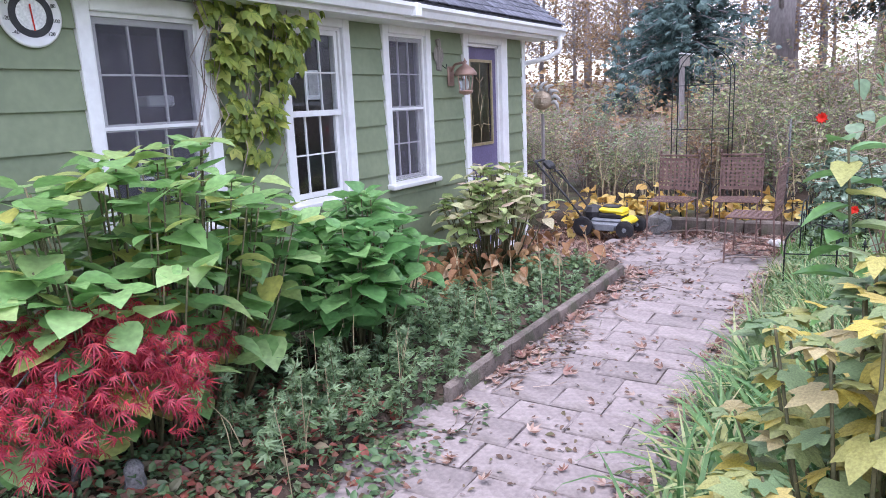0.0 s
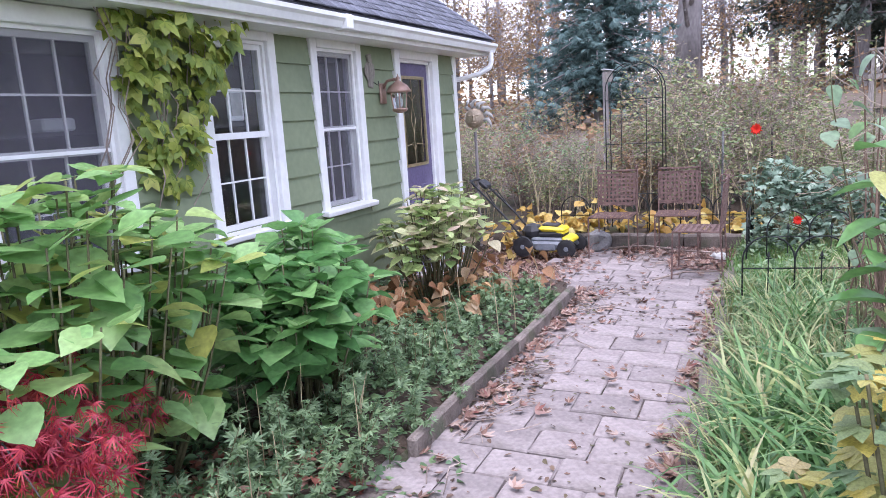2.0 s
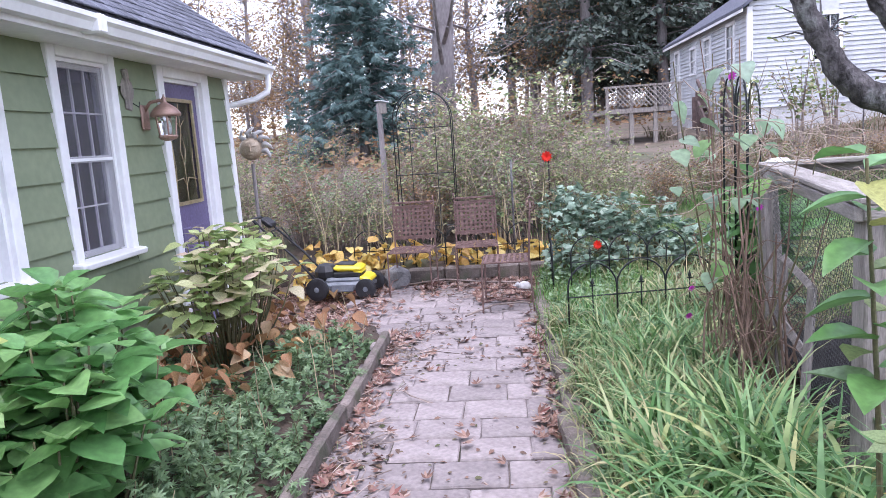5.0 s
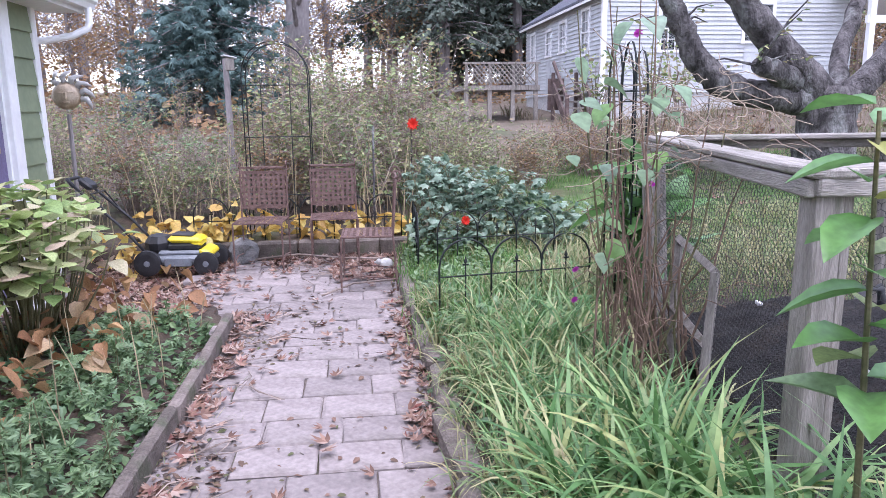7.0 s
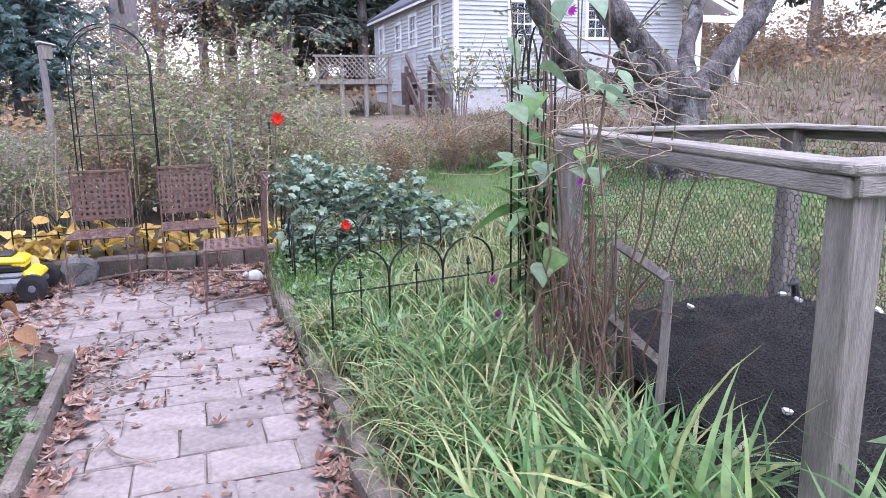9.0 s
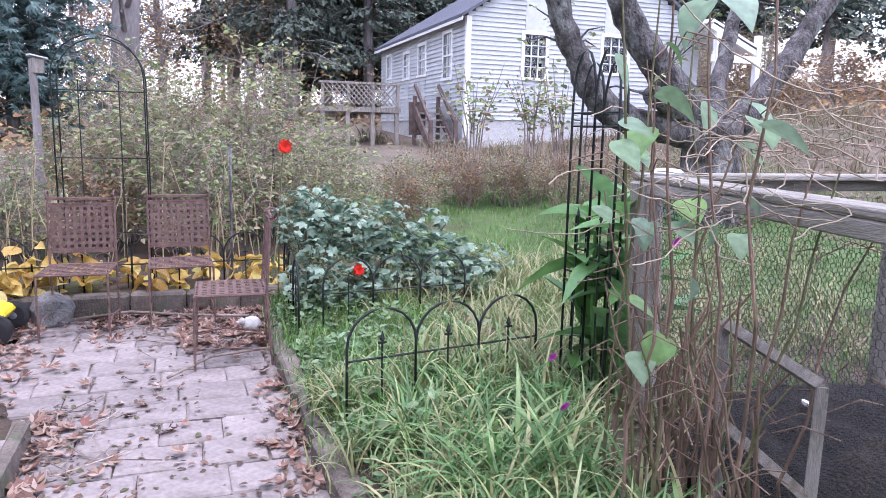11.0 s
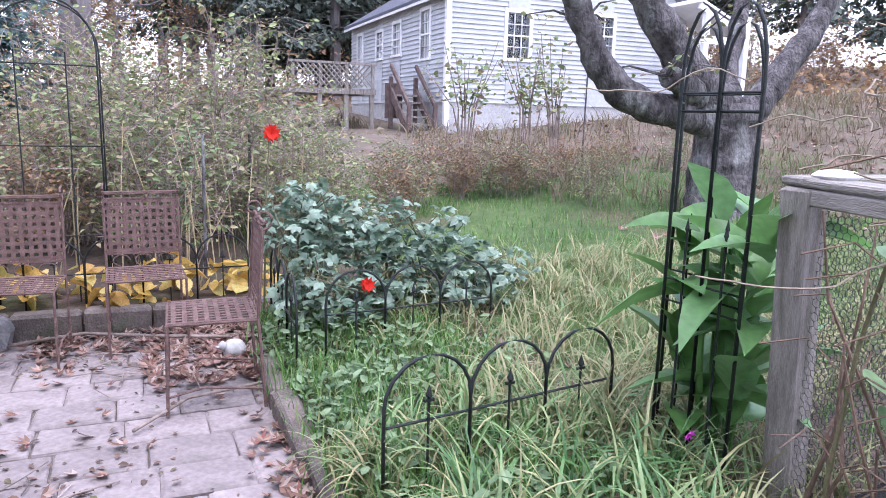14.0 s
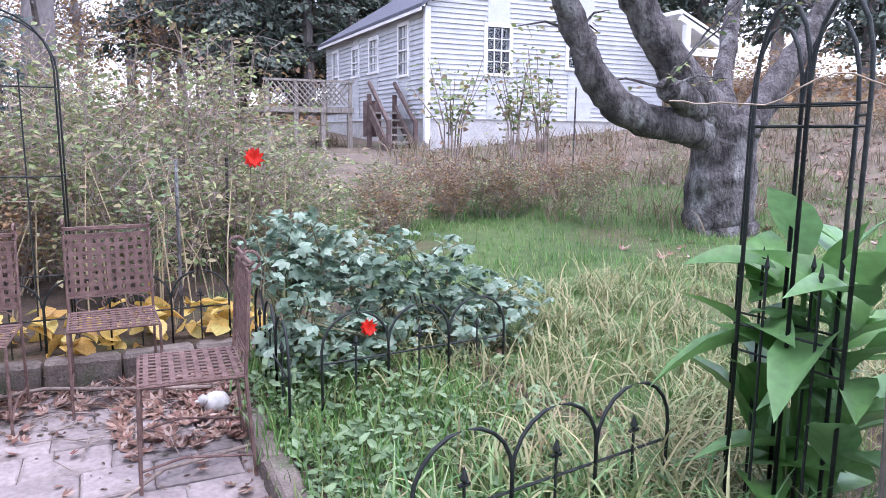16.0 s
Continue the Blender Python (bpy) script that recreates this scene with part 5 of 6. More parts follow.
pos = np.stack([WX + 0.05 + NR.uniform(0, 0.26, n) * np.clip((z - 1.2), 0.2, 1), 3.5 + 0.12 * (z - 1.3) + NR.uniform(-1, 1, n) * half, z], 1)
al = np.stack([NR.normal(0.35, 0.3, n), NR.normal(0, 0.5, n), NR.normal(-0.7, 0.35, n)], 1)
gl.scatter(LOBED, pos, al, np.stack([np.ones(n), NR.normal(0, 0.5, n), NR.normal(0.5, 0.4, n)], 1), 0.09 * NR.uniform(0.6, 1.35, n))
part("leaves", gl, VINE, vn)

# dense low planting of the left bed
def carpet(name, label, category, shape, mat, n, x0, x1, y0, y1, z0, z1, size, up=0.35, mask=None, lean=0.5):
    g = Geo()
    x, y = NR.uniform(x0, x1, n), NR.uniform(y0, y1, n)
    if mask is not None:
        keep = mask(x, y)
        x, y = x[keep], y[keep]
    k = len(x)
    lump = np.array([0.55 + 0.9 * noise.noise((a * 2.3, b * 2.3, 7.0)) for a, b in zip(x, y)])
    z = np.array([height(a, b) for a, b in zip(x, y)]) + z0 + (z1 - z0) * NR.uniform(0, 1, k) * np.clip(lump, 0.12, 1.2)
    g.scatter(shape, np.stack([x, y, z], 1), spread_dirs(k, up), ups(k, lean), size * NR.uniform(0.6, 1.3, k))
    return tagged(part(name, g, mat), label, category, kind="stuff")


carpet("ground_cover", "low green ground cover of small leaves", "ground cover", SMALL, COVER, 9000, -3.3, -1.3, 1.0, 6.2, 0.0, 0.13, 0.055, mask=lambda x, y: x < np.where(y < 3.2, -1.42 + 0.05 * y, -1.66))
carpet("ground_cover", "reddened strawberry leaves at the edge of the bed", "ground cover", SMALL, STRAWB, 2600, -2.5, -1.15, 0.9, 2.9, 0.0, 0.09, 0.065, 0.15, lambda x, y: x < -1.2 - 0.12 * y + NR.normal(0, 0.08, len(x)))
mums = thing("grey_green_perennial", "feathery grey green perennials leaning over the edging", "plant")
g, gl = Geo(), Geo()
for i in range(150):
    x, y = QR.uniform(-2.25, -1.66), QR.uniform(2.0, 6.1)
    if y > 4.4 and QR.random() < 0.35:
        continue
    zb, h = height(x, y), QR.uniform(0.14, 0.36) * (1.1 if y < 4.2 else 0.65)
    dx, dy = QR.uniform(-0.06, 0.14), QR.uniform(-0.12, 0.08)
    top = (x + dx, y + dy, zb + h)
    g.tube([(x, y, zb), (x + dx * 0.4, y + dy * 0.4, zb + h * 0.6), top], [0.004, 0.003, 0.002], 4)
    n = 26
    s = NR.uniform(0.15, 1, n)
    pos = np.array([x, y, zb]) + s[:, None] * np.array([dx, dy, h]) + NR.normal(0, 0.014, (n, 3))
    gl.scatter(FEATHER, pos, spread_dirs(n, 0.4), ups(n, 0.6), 0.05 * NR.uniform(0.6, 1.3, n))
tagged(part("stalkwork", g, STEM, mums), kind="stuff")
part("leaves", gl, MUM, mums)
# withered and golden hostas: clumps of single leaves
def hosta(name, label, at, r, hgt, n, size, mat, lean, seed):
    q = random.Random(seed)
    t = thing(name, label, "plant", (at[0], at[1], height(*at)), 0, name.replace("_", " ") + " clumps")
    ms = []
    for k in range(3):
        me = Geo().add(OVATE[0] * np.array([0.9, 1, 0.4 + 1.1 * k]), OVATE[1]).mesh("leaf", True)
        me.materials.append(mat)
        ms.append(me)
    for k in range(n):
        a, rr = q.uniform(0, 360), r * math.sqrt(q.random())
        s = size * q.uniform(0.55, 1.2)
        lf = new("leaf", ms[k % 3])
        lf.parent = t
        lf.matrix_basis = pose(rr * math.cos(radians(a)), rr * math.sin(radians(a)), hgt * q.random()) @ pose(0, 0, 0, 0, 0, a - 90 + q.uniform(-50, 50)) @ pose(0, 0, 0, q.uniform(-50, 30) + lean, q.uniform(-50, 50), 0) @ Matrix.Diagonal((s, s, s, 1))


WMAT = leaf_material("withered_leaf", [(0.22, 0.105, 0.05), (0.36, 0.19, 0.09), (0.46, 0.28, 0.13), (0.44, 0.33, 0.21)], 0.65, "object")
GMAT = leaf_material("golden_leaf", [(0.5, 0.3, 0.08), (0.62, 0.42, 0.1), (0.68, 0.52, 0.17), (0.48, 0.42, 0.13)], 0.5, "object")
for k, (x, y, r, n) in enumerate(((-2.8, 5.12, 0.24, 34), (-2.55, 5.3, 0.2, 30), (-2.95, 5.5, 0.22, 26), (-2.35, 4.75, 0.22, 34), (-2.15, 5.2, 0.2, 24), (-2.75, 5.0, 0.22, 26), (-2.2, 5.75, 0.2, 22), (-2.05, 6.3, 0.25, 26), (-2.6, 6.5, 0.25, 26), (-2.95, 7.1, 0.25, 22))):
    hosta("withered_hosta", "withered orange brown leaves around the hydrangea foot", (x, y), r, 0.3, n, 0.13, WMAT, -15, 70 + k)
for k in range(9):
    hosta("golden_hosta", "golden yellow hosta leaves behind the low wall", (-2.75 + 0.32 * k, 8.98 + 0.08 * math.sin(k * 2.1)), 0.18, 0.2 if k % 3 else 0.32, 26, 0.15, GMAT, 5, 90 + k)
for k, (x, y) in enumerate(((-2.75, 8.5), (-2.9, 8.2), (-2.3, 8.62), (-2.0, 8.86))):
    hosta("golden_hosta", "golden yellow hosta leaves behind the lawn mower", (x, y), 0.16, 0.42, 26, 0.14, GMAT, 5, 110 + k)

# fallen leaves
def litter(n, x0, x1, y0, y1, weight, size=0.075, name="fallen_leaves", label="curled brown oak leaves scattered on the ground"):
    x, y = NR.uniform(x0, x1, n), NR.uniform(y0, y1, n)
    keep = NR.uniform(0, 1, n) < weight(x, y)
    x, y = x[keep], y[keep]
    k = len(x)
    z = np.array([max(height(a, b), 0.006 if -1.56 < a < -0.34 or (a > -2.1 and b > 6.4) else height(a, b)) for a, b in zip(x, y)]) + NR.uniform(0.004, 0.02, k)
    g = Geo().scatter(OAK, np.stack([x, y, z], 1), spread_dirs(k, 0.0) * np.array([1, 1, 0.4]), ups(k, 0.35), size * NR.uniform(0.6, 1.25, k))
    tagged(part(name, g, LITTER), label, "leaves", kind="stuff")


litter(5200, -1.62, -0.3, 2.3, 8.6, lambda x, y: 0.014 + np.clip(np.array([0.5 + 1.6 * noise.noise((a * 1.5, b * 2.6, 2.0)) for a, b in zip(x, y)]), 0, 1) * (0.75 * np.exp(-((x + 1.56) / 0.17) ** 2) * (y > 2.8) * (y < 6.6) + 0.8 * np.exp(-((x + 0.36) / 0.11) ** 2)) + 0.75 * ((y > 7.5) & (x > -0.95)) + 0.55 * (y > 8.2))
litter(4400, -3.3, -1.1, 6.2, 8.7, lambda x, y: 0.75 * np.clip((y - 6.0) / 1.0, 0, 1) * np.clip((-1.7 - x) / 0.45, 0.05, 1))
litter(1500, -0.3, 1.2, 5.0, 8.8, lambda x, y: 0.3 + 0 * x, 0.06)

# twigs lying on the path edge and patio
gt = Geo()
for i in range(130):
    side = QR.random()
    x, y = (QR.gauss(-1.42, 0.1), QR.uniform(3.0, 6.6)) if side < 0.6 else (QR.uniform(-1.2, -0.3), QR.uniform(7.7, 8.55))
    a, ln = QR.uniform(0, 6.28), QR.uniform(0.1, 0.35)
    gt.tube([(x, y, 0.012), (x + ln * 0.5 * math.cos(a), y + ln * 0.5 * math.sin(a), 0.02 + 0.02 * QR.random()), (x + ln * math.cos(a + 0.3), y + ln * math.sin(a + 0.3), 0.012)], 0.003, 4)
tagged(part("fallen_twigs", gt, TWIG), "thin dead stems lying on the paving", "twigs", kind="stuff")
gv = thing("fallen_branch", "long dead vine branch lying across the patio", "branch")
part("stem", Geo().tube([(-1.75, 8.45, 0.03), (-1.3, 8.5, 0.06), (-0.9, 8.42, 0.03), (-0.45, 8.2, 0.05)], 0.011, 6), TWIG, gv, smooth=True)
part("side_stem", Geo().tube([(-1.0, 7.0, 0.02), (-0.75, 7.25, 0.05), (-0.35, 7.35, 0.05)], 0.009, 6), TWIG, gv, smooth=True)


# ---- strap-leaved clumps and grasses of the right bed ----
def tuft_field(name, label, category, mat, shapes, tufts, per, length, spread=0.05, tilt=0.5):
    g = Geo()
    for x, y, s in tufts:
        n = max(3, int(per * NR.uniform(0.7, 1.3)))
        a = NR.uniform(0, 2 * np.pi, n)
        for k, shp in enumerate(shapes):
            sel = np.arange(n) % len(shapes) == k
            m = int(sel.sum())
            if not m:
                continue
            pos = np.stack([x + NR.normal(0, spread, m), y + NR.normal(0, spread, m), np.full(m, height(x, y) - 0.02)], 1)
            out = np.stack([np.cos(a[sel]), np.sin(a[sel]), np.zeros(m)], 1)
            g.scatter(shp, pos, out, np.tile([0, 0, 1.0], (m, 1)) + NR.normal(0, tilt * 0.2, (m, 3)), s * length * NR.uniform(0.55, 1.2, m))
    return tagged(part(name, g, mat), label, category, kind="stuff")


LILIES = [blade_shape(a, w) for a, w in ((1.2, 0.02), (1.7, 0.023), (2.2, 0.024), (2.7, 0.021))]


LILYOB = leaf_material("strap_leaf", [(0.06, 0.14, 0.045), (0.095, 0.21, 0.065), (0.15, 0.29, 0.1), (0.24, 0.37, 0.14), (0.46, 0.44, 0.18)], 0.45, "object")
strap_meshes = []
for shp in LILIES:
    me = Geo().add(*shp).mesh("strap_leaf", True)
    me.materials.append(LILYOB)
    strap_meshes.append(me)


def daylily(x, y, size):
    """One clump: arching strap leaves from a common foot, every leaf an object."""
    t = thing("daylily", "daylily clump with arching green strap leaves", "daylily", (x, y, height(x, y) - 0.02), QR.uniform(0, 360), "daylilies in the grass bed")
    for k in range(24):
        lf = new("strap_leaf", strap_meshes[k % 4])
        lf.parent = t
        ln = 0.54 * size * QR.uniform(0.6, 1.2)
        lf.matrix_basis = pose(QR.gauss(0, 0.04), QR.gauss(0, 0.04), 0, QR.gauss(0, 9), QR.gauss(0, 9), QR.uniform(0, 360)) @ Matrix.Diagonal((ln, ln, ln, 1))


for i in range(40):
    x, y = -0.12 + 0.92 * ((i * 0.618) % 1) + QR.uniform(-0.05, 0.05), 2.15 + 1.5 * i / 40
    if x > 0.48 and y > 3.2:
        x -= 0.45
    daylily(x, y, QR.uniform(0.8, 1.15))
near = [(QR.uniform(-0.2, 1.0), QR.uniform(1.3, 3.7), QR.uniform(0.7, 1.1)) for i in range(75)] + [(QR.uniform(0.0, 0.5), QR.uniform(3.6, 5.1), QR.uniform(0.6, 0.95)) for i in range(45)]
near = [t for t in near if not (t[0] > 0.5 and t[1] > 3.2)]
tuft_field("strap_foliage", "arching strap leaves filling the bed", "plant", BLADE, LILIES, near, 24, 0.5)
lily = [(QR.uniform(-0.15, 0.8), QR.uniform(3.2, 6.2), QR.uniform(0.55, 0.95)) for i in range(190)]
lily = [t for t in lily if not (t[0] > 0.55 and 3.2 < t[1] < 5.1) and (t[1] < 5.3 or t[2] > 0.8)]
tuft_field("bed_grass", "rank green grass blades in the bed", "grass", BLADE, BLADES, lily, 22, 0.42)
dry = [(QR.uniform(-0.3, 1.3), QR.uniform(3.2, 6.4), QR.uniform(0.5, 1.0)) for i in range(330)] + [(QR.uniform(0.3, 2.6), QR.uniform(5.8, 8.8), QR.uniform(0.6, 1.05)) for i in range(230)]
dry += [(QR.uniform(2.4, 5.0), QR.uniform(4.6, 9.0), QR.uniform(0.6, 1.1)) for i in range(190)]
dry = [t for t in dry if not (0.6 < t[0] < 2.4 and t[1] < 5.2) and (t[1] < 5.2 or t[0] > 0.5 or t[2] > 0.82)]
tuft_field("dry_grass", "dry pale grass tufts between the green blades", "grass", DRYBLADE, BLADES, dry, 17, 0.36)
turf = [(QR.uniform(-0.25, 9), QR.uniform(5.3, 13.5), QR.uniform(0.6, 1.2)) for i in range(5200)] + [(QR.uniform(-0.25, 0.7), QR.uniform(5.5, 8.4), QR.uniform(0.7, 1.5)) for i in range(800)]
tuft_field("lawn_grass", "short green lawn grass", "grass", TURF, TURFS, [t for t in turf], 9, 0.12, 0.08)
carpet("ground_cover", "small ivy leaves creeping along the stone edging", "ground cover", SMALL, COVER, 5200, -0.36, 0.6, 2.2, 8.4, 0.0, 0.12, 0.045, mask=lambda x, y: NR.uniform(0, 1, len(x)) < np.clip(1 - (x + 0.3) * 1.1, 0.15, 1))

carpet("ground_cover", "low minty ground cover spreading behind the small fence", "ground cover", SMALL, MUM, 4200, -0.3, 1.0, 5.4, 8.2, 0.0, 0.2, 0.05, mask=lambda x, y: NR.uniform(0, 1, len(x)) < np.clip(1.2 - (x + 0.3) * 0.9, 0.2, 1))

# broad-leaved plant by the corner post
big = thing("broad_leaf_plant", "canna-like plant with large upright green leaves", "plant", (1.09, 5.64, 0.12))
me_b = []
for k in range(3):
    m_ = Geo().add(BROAD[0] * np.array([0.95 + 0.12 * k, 1, 0.7 + 0.5 * k]), BROAD[1]).mesh("leaf", True)
    m_.materials.append(CANNA)
    me_b.append(m_)
for i in range(64):
    yaw = i * 137.5
    z = 0.2 + 0.82 * (i / 64)
    lf = new("leaf", me_b[i % 3])
    lf.parent = big
    s = QR.uniform(0.24, 0.37)
    rr = 0.2 * math.sqrt(QR.random())
    lf.matrix_basis = pose(rr * math.cos(i * 2.1), rr * math.sin(i * 2.1), z) @ pose(0, 0, 0, 0, 0, yaw) @ pose(0, 0, 0, QR.uniform(20, 78), QR.uniform(-20, 20), 0) @ Matrix.Diagonal((s, s, s, 1))
for dx, dy, z, yaw, s in ((-0.05, -0.1, 0.76, 100, 0.36), (-0.08, 0.1, 0.7, 60, 0.36)):
    lf = new("leaf", me_b[2])
    lf.parent = big
    lf.matrix_basis = pose(dx, dy, z) @ pose(0, 0, 0, 0, 0, yaw) @ pose(0, 0, 0, 8, 18, 0) @ Matrix.Diagonal((s, s, s, 1))
g = Geo()
for i in range(6):
    x, y = QR.uniform(-0.18, 0.18), QR.uniform(-0.08, 0.1)
    part("stalk", Geo().tube([(x * 0.6, y * 0.6, 0), (x, y, 0.5), (x * 1.1, y, 0.9)], [0.016, 0.013, 0.008], 7), CANNA, big)

# morning glory on tall dead stalks
mg = thing("morning_glory", "morning glory vine with heart-shaped leaves on dead stalks", "vine", (0.5, 4.4, 0.12))
g, gd = Geo(), Geo()
tops = []
for i in range(32):
    x, y = (QR.gauss(0.0, 0.1), QR.gauss(0.0, 0.2)) if i < 14 else (QR.gauss(0.1, 0.07), QR.gauss(0.02, 0.14))
    h = QR.uniform(0.55, 1.3) if i > 8 else QR.uniform(1.45, 1.85)
    dx, dy = QR.uniform(-0.2, 0.16), QR.uniform(-0.16, 0.16)
    pts = [(x, y, 0), (x + dx * 0.4, y + dy * 0.3, h * 0.5), (x + dx, y + dy, h)]
    tops.append(pts)
    bend = [(x + dx * c * c + QR.gauss(0, 0.018) * (c > 0), y + dy * c * c + QR.gauss(0, 0.018) * (c > 0), h * c) for c in (0, 0.16, 0.33, 0.5, 0.66, 0.83)] + [pts[2]]
    (g if i % 3 else gd).tube(bend, [0.006, 0.006, 0.0055, 0.005, 0.0045, 0.0035, 0.0025], 5)
    for b in range(3):
        s = QR.uniform(0.4, 0.95)
        bx, by, bz = x + dx * s, y + dy * s, h * s
        a = QR.uniform(0, 6.28)
        g.tube([(bx, by, bz), (bx + 0.08 * math.cos(a), by + 0.08 * math.sin(a), bz + 0.05), (bx + 0.17 * math.cos(a + 0.4), by + 0.17 * math.sin(a + 0.4), bz + 0.02)], 0.0022, 4)
for i in range(24):
    x, y, h = QR.gauss(0.16, 0.05), QR.gauss(0.1, 0.13), QR.uniform(0.4, 0.95)
    g.tube([(x, y, 0), (x + QR.gauss(0, 0.02), y + QR.gauss(0, 0.02), h * 0.4), (x + QR.gauss(0, 0.035), y + QR.gauss(0, 0.035), h * 0.75), (x + QR.gauss(0, 0.06), y + QR.gauss(0, 0.06), h)], [0.008, 0.007, 0.0055, 0.003], 5)
tagged(part("stalkwork", g, DEADSTALK, mg), kind="stuff")
tagged(part("green_stalkwork", gd, STEM, mg), kind="stuff")
g = Geo()
for i in range(55):
    x, y, z = QR.gauss(0.18, 0.14), QR.gauss(0.0, 0.2), QR.uniform(1.1, 1.45)
    pts = [(x, y, z)]
    a = QR.uniform(0, 6.28)
    dz = QR.uniform(-0.02, 0.02)
    for k in range(14):
        a += QR.uniform(-0.55, 0.55)
        dz = 0.8 * dz + QR.uniform(-0.014, 0.012)
        pts.append((pts[-1][0] + 0.032 * math.cos(a), pts[-1][1] + 0.032 * math.sin(a), max(1.05, pts[-1][2] + dz)))
    g.tube(pts, 0.0019, 4)
tagged(part("dead_tendril", g, TENDRIL, mg, "tangled pale dead tendrils over the rails"), kind="stuff")
hm = []
for k in range(3):
    m_ = Geo().add(HEARTY[0] * np.array([1, 1, 0.6 + 0.7 * k]), HEARTY[1]).mesh("leaf", True)
    m_.materials.append(HEART)
    hm.append(m_)
for i in range(28):
    pts = tops[i % 9]
    s = QR.uniform(0.45, 1.0)
    p = Vector(pts[0]).lerp(Vector(pts[2]), s)
    lf = new("leaf", hm[i % 3])
    lf.parent = mg
    ln = QR.uniform(0.06, 0.115)
    lf.matrix_basis = pose(p.x + QR.uniform(-0.07, 0.07), p.y + QR.uniform(-0.07, 0.07), p.z) @ pose(0, 0, 0, 0, 0, QR.uniform(100, 260)) @ pose(0, 0, 0, QR.uniform(-75, -15), QR.uniform(-25, 25), 0) @ Matrix.Diagonal((ln, ln, ln, 1))
for p in ((-0.02, 0.75, 0.48), (-0.1, 0.5, 0.38), (0.25, 0.4, 0.98), (0.02, 0.1, 1.66)):
    fl = part("flower", Geo().scatter(FLOWER, [p], [(0.2, -0.4, 0.8)], [(0.3, -0.9, 0.3)], 0.03), PINKPETAL, mg, "magenta trumpet flower")

# blue-green mallow with red flowers
ml = thing("mallow_shrub", "bushy blue green mallow with a few red flowers", "shrub")
g, gl = Geo(), Geo()
for cx, cy, cz, rx, ry, rz, n in ((0.05, 8.25, 0.76, 0.34, 0.3, 0.3, 260), (0.45, 8.05, 0.62, 0.4, 0.35, 0.36, 290), (0.85, 8.0, 0.58, 0.36, 0.3, 0.36, 230), (1.22, 7.9, 0.42, 0.36, 0.28, 0.24, 140), (0.25, 7.75, 0.36, 0.42, 0.26, 0.24, 130), (0.95, 7.75, 0.34, 0.4, 0.22, 0.2, 90), (-0.05, 7.95, 0.42, 0.22, 0.4, 0.32, 110)):
    leaf_cloud(gl, LOBED, n, (cx, cy, cz), (rx, ry, rz), 0.068, 0.1, 0.6, 0.1)
    for k in range(9):
        part("stem", Geo().tube([(cx + QR.uniform(-0.1, 0.1), cy, 0.1), (cx + QR.uniform(-rx, rx) * 0.6, cy + QR.uniform(-0.2, 0.2), cz), (cx + QR.uniform(-rx, rx) * 0.8, cy + QR.uniform(-0.2, 0.2), cz + rz * 0.7)], [0.007, 0.005, 0.003], 5), STEM, ml)
part("stem", Geo().tube([(-0.22, 8.3, 0.1), (-0.2, 8.3, 0.8), (-0.16, 8.35, 1.3)], [0.008, 0.006, 0.004], 5), STEM, ml)
part("leaves", gl, MALLOW, ml)
for p, s in (((-0.15, 8.33, 1.32), 0.075), ((0.22, 7.42, 0.52), 0.055)):
    part("flower", Geo().scatter(FLOWER, [p] * 3, [(0.2, -0.3, 0.9), (0.9, -0.3, 0.3), (-0.8, -0.4, 0.2)], [(0.1, -1, 0.2), (0, -1, 0.6), (0.1, -1, 0.5)], s), REDPETAL, ml, "scarlet flower")


# ---- thicket behind the garden ----
def thicket_bush(seed, leafy, mat, tall=1.7, wide=0.9, n_stem=15):
    q = random.Random(seed)
    b = thing("thicket_bush", "tangled half bare bush of thin brown stems", "shrub", group="thicket behind the fence")
    gl = Geo()
    for i in range(n_stem):
        a, r = q.uniform(0, 6.28), q.uniform(0.1, 1) * wide * 0.5
        h = tall * q.uniform(0.55, 1.05)
        bx, by = 0.35 * r * math.cos(a), 0.35 * r * math.sin(a)
        pts = [(bx, by, -0.05), (bx + r * 0.5 * math.cos(a), by + r * 0.5 * math.sin(a), h * 0.5), (bx + r * math.cos(a) + q.uniform(-0.1, 0.1), by + r * math.sin(a) + q.uniform(-0.1, 0.1), h)]
        g = Geo().tube(pts, [0.008, 0.006, 0.002], 4)
        for k in range(9):
            s = q.uniform(0.2, 1)
            p0 = Vector(pts[0]).lerp(Vector(pts[1]), s * 2) if s < 0.5 else Vector(pts[1]).lerp(Vector(pts[2]), s * 2 - 1)
            an, ln = q.uniform(0, 6.28), q.uniform(0.2, 0.55)
            p1 = p0 + Vector((ln * math.cos(an), ln * math.sin(an), q.uniform(-0.05, 0.3)))
            g.tube([p0, p0.lerp(p1, 0.5) + Vector((0, 0, 0.03)), p1], [0.004, 0.003, 0.0015], 3)
            m_ = int(leafy * q.uniform(0.3, 1.6))
            if m_:
                t_ = NR.uniform(0.1, 1, m_)[:, None]
                pos = np.array(p0) * (1 - t_) + np.array(p1) * t_ + NR.normal(0, 0.025, (m_, 3))
                gl.scatter(SMALL, pos, spread_dirs(m_, 0.0), ups(m_, 0.7), 0.06 * NR.uniform(0.6, 1.4, m_))
        part("stem", g, TWIG, b)
    part("leaves", gl, mat, b)
    return b


